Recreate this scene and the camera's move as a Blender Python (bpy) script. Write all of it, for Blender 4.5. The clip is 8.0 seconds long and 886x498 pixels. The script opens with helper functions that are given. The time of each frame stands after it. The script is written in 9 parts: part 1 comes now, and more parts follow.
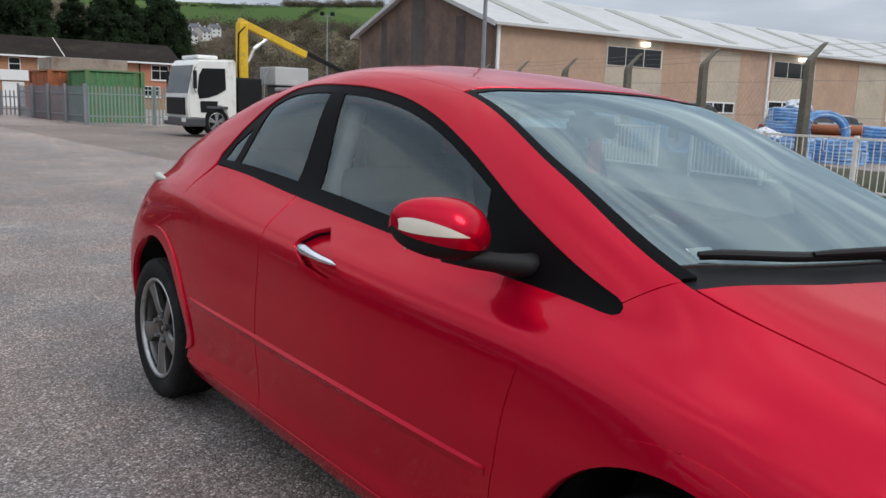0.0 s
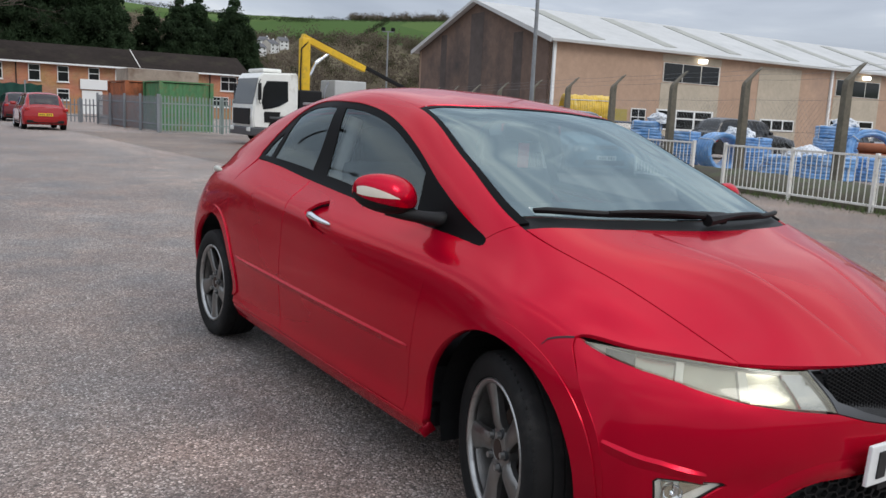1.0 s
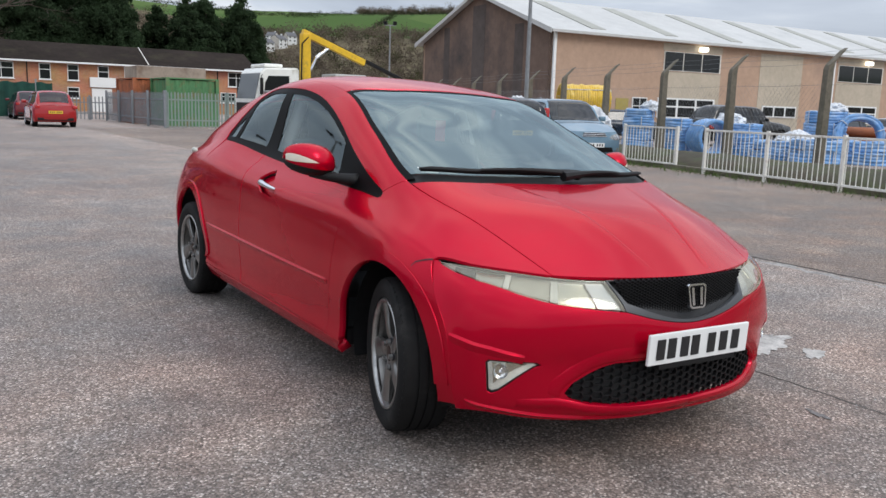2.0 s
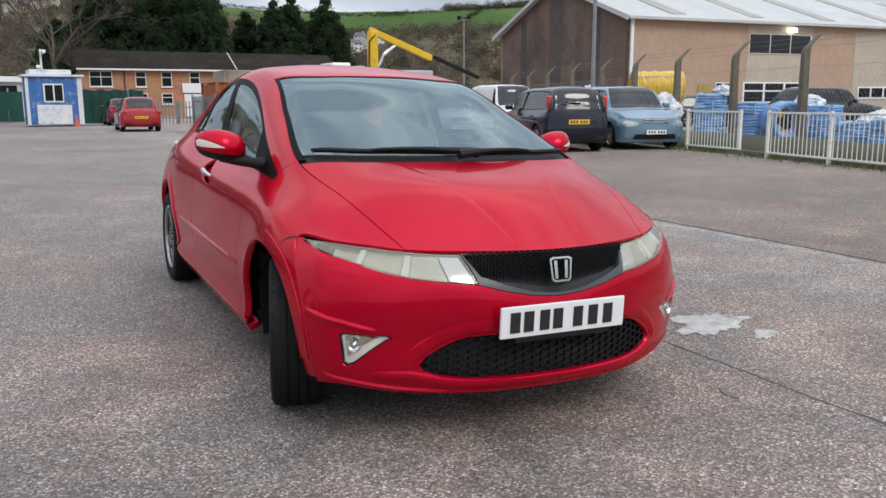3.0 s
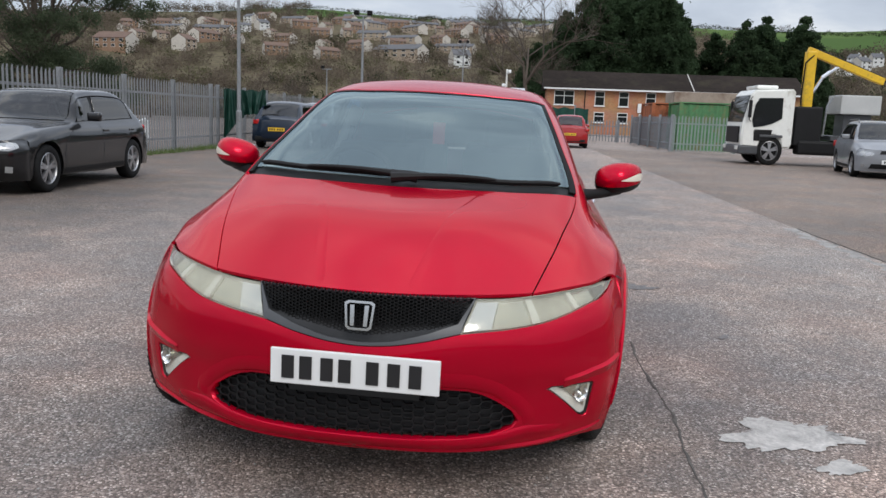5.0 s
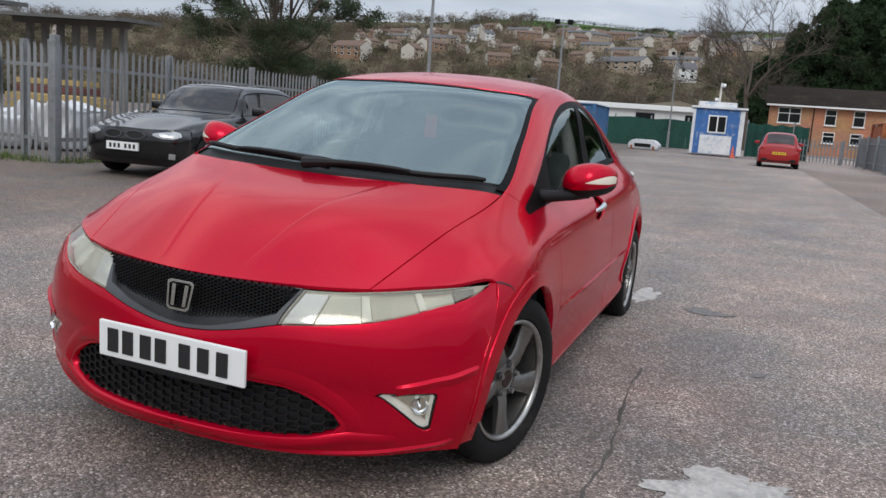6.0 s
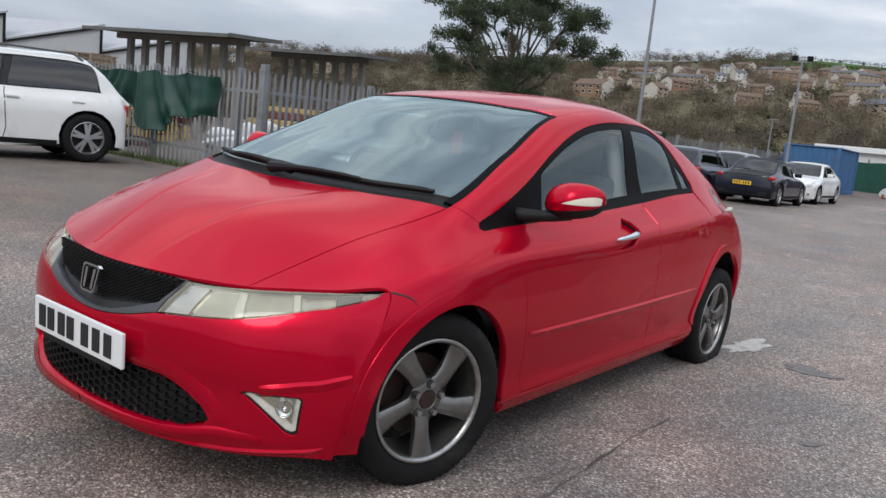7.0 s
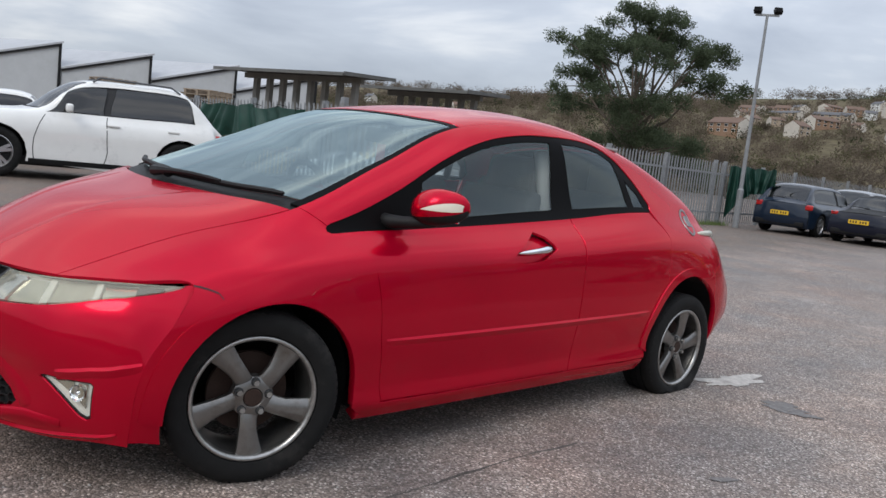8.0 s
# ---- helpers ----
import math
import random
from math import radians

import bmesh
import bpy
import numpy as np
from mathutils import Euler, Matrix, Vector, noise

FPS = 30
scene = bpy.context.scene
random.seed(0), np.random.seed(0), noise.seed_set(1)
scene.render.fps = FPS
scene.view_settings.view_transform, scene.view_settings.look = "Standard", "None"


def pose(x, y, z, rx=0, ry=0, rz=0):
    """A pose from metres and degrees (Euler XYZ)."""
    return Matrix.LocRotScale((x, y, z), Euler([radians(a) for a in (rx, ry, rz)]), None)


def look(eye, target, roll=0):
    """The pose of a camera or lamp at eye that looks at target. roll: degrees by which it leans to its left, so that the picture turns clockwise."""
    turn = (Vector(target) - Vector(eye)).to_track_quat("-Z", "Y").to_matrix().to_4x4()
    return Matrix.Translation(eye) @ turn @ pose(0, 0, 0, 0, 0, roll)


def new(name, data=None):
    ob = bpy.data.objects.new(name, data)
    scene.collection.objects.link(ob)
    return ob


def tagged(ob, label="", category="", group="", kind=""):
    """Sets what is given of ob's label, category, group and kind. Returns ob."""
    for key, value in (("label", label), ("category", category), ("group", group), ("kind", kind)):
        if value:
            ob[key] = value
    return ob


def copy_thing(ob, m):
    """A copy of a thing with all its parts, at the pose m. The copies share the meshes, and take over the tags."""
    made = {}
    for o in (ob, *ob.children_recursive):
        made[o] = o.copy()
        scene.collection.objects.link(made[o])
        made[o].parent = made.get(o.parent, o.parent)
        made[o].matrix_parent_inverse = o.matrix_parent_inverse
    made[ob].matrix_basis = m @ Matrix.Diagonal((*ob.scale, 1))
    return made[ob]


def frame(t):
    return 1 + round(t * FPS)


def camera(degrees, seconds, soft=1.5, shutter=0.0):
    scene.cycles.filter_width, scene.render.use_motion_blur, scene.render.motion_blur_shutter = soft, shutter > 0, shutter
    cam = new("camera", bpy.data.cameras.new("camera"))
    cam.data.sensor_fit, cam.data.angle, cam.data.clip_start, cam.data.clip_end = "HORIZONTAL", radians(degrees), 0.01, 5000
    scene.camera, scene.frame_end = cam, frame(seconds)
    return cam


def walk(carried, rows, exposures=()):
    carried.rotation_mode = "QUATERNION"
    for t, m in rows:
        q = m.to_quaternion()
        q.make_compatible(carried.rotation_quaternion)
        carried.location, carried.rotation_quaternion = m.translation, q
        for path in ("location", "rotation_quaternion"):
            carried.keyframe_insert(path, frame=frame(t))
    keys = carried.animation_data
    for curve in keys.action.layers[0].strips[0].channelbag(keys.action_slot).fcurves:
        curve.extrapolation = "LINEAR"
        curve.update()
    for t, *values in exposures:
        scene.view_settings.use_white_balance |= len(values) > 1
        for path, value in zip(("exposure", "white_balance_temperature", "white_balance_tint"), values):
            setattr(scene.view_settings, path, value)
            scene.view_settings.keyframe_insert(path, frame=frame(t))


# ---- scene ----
cam = camera(57.0, 8.0)
PATH = [
    (0, (-1.956, -0.757, 1.272), (-0.749, 0.799, 0.924), 1.9),
    (0.5, (-2.11, -1.35, 1.287), (-0.978, 0.272, 0.989), 2.6),
    (1, (-2.263, -1.822, 1.282), (-1.171, -0.178, 0.96), 2.7),
    (1.5, (-2.31, -2.285, 1.277), (-1.273, -0.611, 0.929), 2.4),
    (2, (-2.302, -2.667, 1.244), (-1.235, -1.01, 0.904), 1.8),
    (2.2, (-2.245, -2.771, 1.239), (-1.168, -1.122, 0.889), 1.0),
    (3.3, (-1.302, -3.202, 1.185), (-0.542, -1.384, 0.845), -0.5),
    (3.5, (-1.093, -3.246, 1.207), (-0.408, -1.396, 0.881), -0.6),
    (4, (-0.564, -3.324, 1.223), (-0.17, -1.392, 0.891), 0.7),
    (4.5, (-0.046, -3.239, 1.202), (0.032, -1.27, 0.86), 2.1),
    (4.7, (0.166, -3.21, 1.215), (0.128, -1.238, 0.886), 1.9),
    (5.8, (1.331, -2.763, 1.216), (0.765, -0.873, 0.889), 4.1),
    (6, (1.532, -2.678, 1.186), (0.847, -0.827, 0.861), 4.2),
    (6.5, (1.966, -2.412, 1.186), (0.987, -0.697, 0.872), 5.6),
    (7, (2.381, -2.109, 1.178), (1.196, -0.523, 0.891), 6.0),
    (7.5, (2.821, -1.789, 1.192), (1.506, -0.304, 0.934), 6.6),
    (8, (3.115, -1.436, 1.162), (1.685, -0.056, 0.933), 6.4),
]
walk(cam, [(t, look(eye, target, roll)) for t, eye, target, roll in PATH], [(0, 0.0), (0.5, -0.08), (1.0, 0.02), (1.5, 0.16), (2.0, 0.17), (3.5, 0.19), (4.0, -0.02), (4.5, 0.12), (6.0, 0.02), (7.0, 0.06), (8.0, 0.07)])

# ---- world, sun ----
def node(tree, kind, x=0, **values):
    n = tree.nodes.new(kind)
    for key, value in values.items():
        n.inputs[key.replace("_", " ")].default_value = value
    return n


world = bpy.data.worlds.new("overcast_sky")
scene.world = world
world.use_nodes = True
wt = world.node_tree
wt.nodes.clear()
w_out = wt.nodes.new("ShaderNodeOutputWorld")
w_bg = wt.nodes.new("ShaderNodeBackground")
w_bg.inputs["Strength"].default_value = 1.0
w_sky = wt.nodes.new("ShaderNodeTexSky")
w_sky.sky_type = "NISHITA"
w_sky.sun_disc = False
w_sky.sun_elevation = radians(41)
w_sky.sun_rotation = radians(165)
w_dim = wt.nodes.new("ShaderNodeVectorMath")
w_dim.operation = "SCALE"
w_dim.inputs["Scale"].default_value = 0.10
w_co = wt.nodes.new("ShaderNodeTexCoord")
w_map = wt.nodes.new("ShaderNodeMapping")
w_map.inputs["Scale"].default_value = (1.0, 1.0, 3.6)
w_no = node(wt, "ShaderNodeTexNoise", Scale=2.6, Detail=7.0, Roughness=0.52, Distortion=0.35)
w_ramp = wt.nodes.new("ShaderNodeValToRGB")
els = w_ramp.color_ramp.elements
els[0].position, els[0].color = 0.35, (0.41, 0.455, 0.545, 1)
els[1].position, els[1].color = 0.66, (0.90, 0.915, 0.94, 1)
e = els.new(0.5)
e.color = (0.55, 0.60, 0.69, 1)
w_mix = wt.nodes.new("ShaderNodeMix")
w_mix.data_type = "RGBA"
w_mix.inputs["Factor"].default_value = 0.88
wt.links.new(w_co.outputs["Generated"], w_map.inputs["Vector"])
wt.links.new(w_map.outputs["Vector"], w_no.inputs["Vector"])
wt.links.new(w_no.outputs["Fac"], w_ramp.inputs["Fac"])
wt.links.new(w_sky.outputs["Color"], w_dim.inputs[0])
wt.links.new(w_dim.outputs["Vector"], w_mix.inputs["A"])
w_sep = wt.nodes.new("ShaderNodeSeparateXYZ")
wt.links.new(w_co.outputs["Generated"], w_sep.inputs[0])
w_rise = node(wt, "ShaderNodeMapRange")
w_rise.inputs["From Min"].default_value = 0.05
w_rise.inputs["From Max"].default_value = 0.9
w_rise.inputs["To Min"].default_value = 0.92
w_rise.inputs["To Max"].default_value = 2.3
wt.links.new(w_sep.outputs["Z"], w_rise.inputs["Value"])
w_lift = wt.nodes.new("ShaderNodeVectorMath")
w_lift.operation = "SCALE"
wt.links.new(w_ramp.outputs["Color"], w_lift.inputs[0])
wt.links.new(w_rise.outputs["Result"], w_lift.inputs["Scale"])
wt.links.new(w_lift.outputs["Vector"], w_mix.inputs["B"])
wt.links.new(w_mix.outputs["Result"], w_bg.inputs["Color"])
wt.links.new(w_bg.outputs["Background"], w_out.inputs["Surface"])

sun = new("sun", bpy.data.lights.new("sun", "SUN"))
sun.data.energy, sun.data.angle, sun.data.color = 1.0, radians(24), (1.0, 0.96, 0.9)
sun.matrix_world = look((5, -19, 17), (0, 0, 0))


# ---- materials ----
def material(name, color, rough=0.6, metal=0.0, coat=0.0, vary=0.12, grain=8.0, bump=0.0, bump_scale=60.0,
             stain=None, stain_amount=0.0, stain_scale=1.5, spec=0.5, per_piece=0.0):
    """A painted or natural surface: base colour with variation at two scales, an optional stain colour, and fine relief."""
    m = bpy.data.materials.new(name)
    m.use_nodes = True
    t = m.node_tree
    b = t.nodes["Principled BSDF"]
    b.inputs["Roughness"].default_value = rough
    b.inputs["Metallic"].default_value = metal
    b.inputs["Coat Weight"].default_value = coat
    b.inputs["Coat Roughness"].default_value = 0.04
    b.inputs["Specular IOR Level"].default_value = spec
    co = t.nodes.new("ShaderNodeTexCoord")
    big = node(t, "ShaderNodeTexNoise", Scale=grain * 0.12, Detail=4.0, Roughness=0.6)
    fine = node(t, "ShaderNodeTexNoise", Scale=grain, Detail=6.0, Roughness=0.65)
    add = t.nodes.new("ShaderNodeMath")
    add.operation = "ADD"
    t.links.new(co.outputs["Object"], big.inputs["Vector"])
    t.links.new(co.outputs["Object"], fine.inputs["Vector"])
    t.links.new(big.outputs["Fac"], add.inputs[0])
    t.links.new(fine.outputs["Fac"], add.inputs[1])
    last = add
    if per_piece:
        info = t.nodes.new("ShaderNodeObjectInfo")
        mul = t.nodes.new("ShaderNodeMath")
        mul.operation = "MULTIPLY_ADD"
        mul.inputs[1].default_value = per_piece
        t.links.new(info.outputs["Random"], mul.inputs[0])
        t.links.new(add.outputs[0], mul.inputs[2])
        last = mul
    rng = node(t, "ShaderNodeMapRange")
    rng.inputs["From Min"].default_value = 0.55
    rng.inputs["From Max"].default_value = 1.45 + per_piece
    rng.inputs["To Min"].default_value = 1 - vary * 1.6
    rng.inputs["To Max"].default_value = 1 + vary * 1.6
    t.links.new(last.outputs[0], rng.inputs["Value"])
    sc = t.nodes.new("ShaderNodeVectorMath")
    sc.operation = "SCALE"
    sc.inputs[0].default_value = color
    t.links.new(rng.outputs["Result"], sc.inputs["Scale"])
    out = sc.outputs["Vector"]
    if stain:
        sn = node(t, "ShaderNodeTexNoise", Scale=stain_scale, Detail=7.0, Roughness=0.68)
        t.links.new(co.outputs["Object"], sn.inputs["Vector"])
        sr = node(t, "ShaderNodeMapRange")
        sr.inputs["From Min"].default_value = 0.62 - stain_amount * 0.3
        sr.inputs["From Max"].default_value = 0.74
        t.links.new(sn.outputs["Fac"], sr.inputs["Value"])
        mx = t.nodes.new("ShaderNodeMix")
        mx.data_type = "RGBA"
        mx.inputs["B"].default_value = (*stain, 1)
        t.links.new(sr.outputs["Result"], mx.inputs["Factor"])
        t.links.new(out, mx.inputs["A"])
        out = mx.outputs["Result"]
    t.links.new(out, b.inputs["Base Color"])
    if bump:
        bn = node(t, "ShaderNodeTexNoise", Scale=bump_scale, Detail=5.0, Roughness=0.7)
        bp = t.nodes.new("ShaderNodeBump")
        bp.inputs["Strength"].default_value = bump
        bp.inputs["Distance"].default_value = 0.01
        t.links.new(co.outputs["Object"], bn.inputs["Vector"])
        t.links.new(bn.outputs["Fac"], bp.inputs["Height"])
        t.links.new(bp.outputs["Normal"], b.inputs["Normal"])
    return m


def glass(name, tint, gloss_rough=0.02, ior=1.5, sheen=(1, 1, 1), haze=0.0, haze_color=(0.7, 0.7, 0.6)):
    """A thin pane: tinted see-through glass with Fresnel gloss."""
    m = bpy.data.materials.new(name)
    m.use_nodes = True
    t = m.node_tree
    t.nodes.clear()
    out = t.nodes.new("ShaderNodeOutputMaterial")
    mix = t.nodes.new("ShaderNodeMixShader")
    tr = t.nodes.new("ShaderNodeBsdfTransparent")
    tr.inputs["Color"].default_value = (*tint, 1)
    gl = t.nodes.new("ShaderNodeBsdfGlossy")
    gl.inputs["Roughness"].default_value = gloss_rough
    gl.inputs["Color"].default_value = (*sheen, 1)
    lw = t.nodes.new("ShaderNodeLayerWeight")
    lw.inputs["Blend"].default_value = 0.5
    steep = t.nodes.new("ShaderNodeMath")
    steep.operation = "POWER"
    steep.inputs[1].default_value = 5.0
    t.links.new(lw.outputs["Facing"], steep.inputs[0])
    r0 = ((ior - 1) / (ior + 1)) ** 2
    gloss = t.nodes.new("ShaderNodeMath")
    gloss.operation = "MULTIPLY_ADD"
    gloss.inputs[1].default_value, gloss.inputs[2].default_value = 1 - r0, r0
    t.links.new(steep.outputs[0], gloss.inputs[0])
    t.links.new(gloss.outputs[0], mix.inputs[0])
    clear = tr.outputs[0]
    if haze:
        df = t.nodes.new("ShaderNodeBsdfDiffuse")
        df.inputs["Color"].default_value = (*haze_color, 1)
        hz = t.nodes.new("ShaderNodeMixShader")
        hz.inputs[0].default_value = haze
        t.links.new(clear, hz.inputs[1])
        t.links.new(df.outputs[0], hz.inputs[2])
        clear = hz.outputs[0]
    t.links.new(clear, mix.inputs[1])
    t.links.new(gl.outputs[0], mix.inputs[2])
    t.links.new(mix.outputs[0], out.inputs["Surface"])
    return m


M = {}
M["red_paint"] = material("red_car_paint", (0.50, 0.001, 0.022), rough=0.24, metal=0.50, coat=0.5, vary=0.05, grain=3.0, spec=0.2)
b = M["red_paint"].node_tree.nodes["Principled BSDF"]
b.inputs["Specular Tint"].default_value = (1.0, 0.12, 0.18, 1)
b.inputs["Coat IOR"].default_value = 1.38
b.inputs["Coat Roughness"].default_value = 0.025
M["black_gloss"] = material("gloss_black_trim", (0.002, 0.002, 0.0022), rough=0.5, vary=0.2, spec=0.07)
M["black_plastic"] = material("black_plastic", (0.009, 0.009, 0.0095), rough=0.55, vary=0.25, grain=30, bump=0.15, bump_scale=400, spec=0.25)
M["grey_trim"] = material("grey_trim", (0.06, 0.063, 0.068), rough=0.4, vary=0.15)
M["rubber"] = material("tyre_rubber", (0.008, 0.008, 0.008), rough=0.8, spec=0.25, vary=0.3, grain=20, bump=0.2, bump_scale=120, stain=(0.028, 0.026, 0.024), stain_amount=0.2, stain_scale=6)
M["alloy"] = material("worn_alloy", (0.225, 0.22, 0.212), rough=0.30, metal=0.85, vary=0.18, grain=18, stain=(0.10, 0.085, 0.07), stain_amount=0.4, stain_scale=9)
M["bright_alloy"] = material("machined_alloy", (0.38, 0.38, 0.37), rough=0.32, metal=0.9, vary=0.2, grain=25, stain=(0.2, 0.19, 0.18), stain_amount=0.3, stain_scale=14)
M["brake"] = material("rusty_brake", (0.04, 0.022, 0.016), rough=0.85, metal=0.2, vary=0.3, grain=30)
M["chrome"] = material("chrome", (0.72, 0.73, 0.75), rough=0.12, metal=1.0, vary=0.03)
M["plate_white"] = material("white_plate", (0.78, 0.79, 0.78), rough=0.35, vary=0.03)
M["plate_yellow"] = material("yellow_plate", (0.75, 0.46, 0.03), rough=0.35, vary=0.03)
M["plate_black"] = material("plate_bars", (0.015, 0.015, 0.016), rough=0.5)
M["lamp_body"] = material("lamp_reflector", (0.56, 0.55, 0.47), rough=0.18, metal=0.85, vary=0.12, grain=25)
M["lamp_clear"] = material("lamp_bowl", (0.84, 0.85, 0.80), rough=0.16, metal=0.15, vary=0.15, grain=30)
M["lamp_dull"] = material("hazed_lamp_bowl", (0.52, 0.52, 0.45), rough=0.3, vary=0.2, grain=20)
M["amber"] = material("amber_lens", (0.6, 0.24, 0.03), rough=0.2)
M["red_lens"] = material("red_lens", (0.42, 0.012, 0.012), rough=0.15, coat=0.5)
M["interior"] = material("dark_interior", (0.028, 0.029, 0.031), rough=0.8, vary=0.2, grain=40, bump=0.2, bump_scale=300)
M["seat"] = material("seat_cloth", (0.045, 0.046, 0.050), rough=0.9, vary=0.2, grain=60, bump=0.2, bump_scale=500)
M["headliner"] = material("headliner", (0.30, 0.30, 0.29), rough=0.9)
M["freshener"] = material("red_air_freshener", (0.55, 0.05, 0.05), rough=0.6)
M["windscreen"] = glass("windscreen_glass", (0.32, 0.38, 0.37), ior=2.5, sheen=(0.80, 0.98, 1.0))
M["window"] = glass("door_glass", (0.80, 0.86, 0.86), ior=1.8, sheen=(0.85, 0.98, 1.0))
M["lens"] = glass("clear_lamp_lens", (0.98, 0.98, 0.95), gloss_rough=0.05)
M["hazed_lens"] = glass("hazed_lamp_lens", (0.96, 0.96, 0.90), gloss_rough=0.08, haze=0.34, haze_color=(0.40, 0.38, 0.29))
M["mirror_white"] = material("white_indicator_lens", (0.80, 0.74, 0.62), rough=0.35)


# ---- building tools ----
from mathutils.geometry import delaunay_2d_cdt


def part(name, data, mat, parent=None, label="", smooth=False):
    """Links a bmesh or a mesh as one object."""
    if isinstance(data, bmesh.types.BMesh):
        me = bpy.data.meshes.new(name)
        bmesh.ops.recalc_face_normals(data, faces=data.faces)
        data.to_mesh(me)
        data.free()
    else:
        me = data
    if smooth:
        me.polygons.foreach_set("use_smooth", [True] * len(me.polygons))
    if mat is not None and not me.materials:
        me.materials.append(mat)
    ob = new(name, me)
    if parent:
        ob.parent = parent
    if label:
        ob["label"] = label
    return ob


def thing(name, m, label, category, group="", kind=""):
    """An empty at a thing's base, to carry its parts."""
    ob = new(name)
    ob.empty_display_size = 0.2
    ob.matrix_basis = m
    return tagged(ob, label, category, group, kind)


def box(bm, lo, hi, m=None, bevel=0.0):
    vs = [bm.verts.new((x, y, z)) for x in (lo[0], hi[0]) for y in (lo[1], hi[1]) for z in (lo[2], hi[2])]
    fs = [bm.faces.new([vs[i] for i in f]) for f in ((0, 1, 3, 2), (4, 6, 7, 5), (0, 4, 5, 1), (2, 3, 7, 6), (0, 2, 6, 4), (1, 5, 7, 3))]
    if bevel:
        es = list({e for f in fs for e in f.edges})
        r = bmesh.ops.bevel(bm, geom=es, offset=bevel, segments=2, affect="EDGES", profile=0.6)
        vs = list({v for f in r["faces"] for v in f.verts} | {v for v in vs if v.is_valid})
    if m is not None:
        bmesh.ops.transform(bm, matrix=m, verts=vs)
    return vs


def boxed(lo, hi, m=None, bevel=0.0):
    bm = bmesh.new()
    box(bm, lo, hi, m, bevel)
    return bm


def tube(bm, path, radius, sides=8, cap=True):
    """A round bar along a path; radius may be a list."""
    path = [Vector(p) for p in path]
    rs = radius if isinstance(radius, (list, tuple)) else [radius] * len(path)
    rings = []
    up = None
    for i, p in enumerate(path):
        d = (path[min(i + 1, len(path) - 1)] - path[max(i - 1, 0)]).normalized()
        if up is None:
            up = d.orthogonal().normalized()
        up = (up - d * up.dot(d)).normalized()
        side = d.cross(up)
        rings.append([bm.verts.new(p + (up * math.cos(a) + side * math.sin(a)) * rs[i])
                      for a in (2 * math.pi * k / sides for k in range(sides))])
    for a, b in zip(rings, rings[1:]):
        for k in range(sides):
            bm.faces.new((a[k], a[(k + 1) % sides], b[(k + 1) % sides], b[k]))
    if cap:
        bm.faces.new(rings[0][::-1])
        bm.faces.new(rings[-1])
    return rings


def revolve(bm, profile, steps=48, m=None, closed=False):
    """Turns a profile of (radius, along x) about the x axis."""
    rings = []
    for k in range(steps):
        a = 2 * math.pi * k / steps
        rings.append([bm.verts.new((x, r * math.cos(a), r * math.sin(a))) for r, x in profile])
    n = len(profile)
    for k in range(steps):
        a, b = rings[k], rings[(k + 1) % steps]
        for j in range(n if closed else n - 1):
            bm.faces.new((a[j], a[(j + 1) % n], b[(j + 1) % n], b[j]))
    if m is not None:
        bmesh.ops.transform(bm, matrix=m, verts=[v for r in rings for v in r])
    return rings


def prism(bm, outline, depth, m=None, taper=0.0):
    """A flat outline in x, z, extruded along y from 0 to depth."""
    n = len(outline)
    c = (sum(p[0] for p in outline) / n, sum(p[1] for p in outline) / n)
    a = [bm.verts.new((x, 0, z)) for x, z in outline]
    b = [bm.verts.new((x + (c[0] - x) * taper, depth, z + (c[1] - z) * taper)) for x, z in outline]
    bm.faces.new(a)
    bm.faces.new(b[::-1])
    for i in range(n):
        bm.faces.new((a[i], b[i], b[(i + 1) % n], a[(i + 1) % n]))
    if m is not None:
        bmesh.ops.transform(bm, matrix=m, verts=a + b)
    return a + b


def spline(pts, t):
    """Catmull-Rom through rows of points, evaluated at the array t (0 to len - 1), with its slope."""
    pts = np.asarray(pts, float)
    pts = np.concatenate([[2 * pts[0] - pts[1]], pts, [2 * pts[-1] - pts[-2]]])
    t = np.clip(np.asarray(t, float), -0.5, len(pts) - 2.5)
    i = np.clip(np.floor(t).astype(int), 0, len(pts) - 4)
    f = (t - i).reshape(-1, *[1] * (pts.ndim - 1))
    a, b, c, d = pts[i], pts[i + 1], pts[i + 2], pts[i + 3]
    return 0.5 * (2 * b + (c - a) * f + (2 * a - 5 * b + 4 * c - d) * f * f + (3 * b - a - 3 * c + d) * f ** 3)


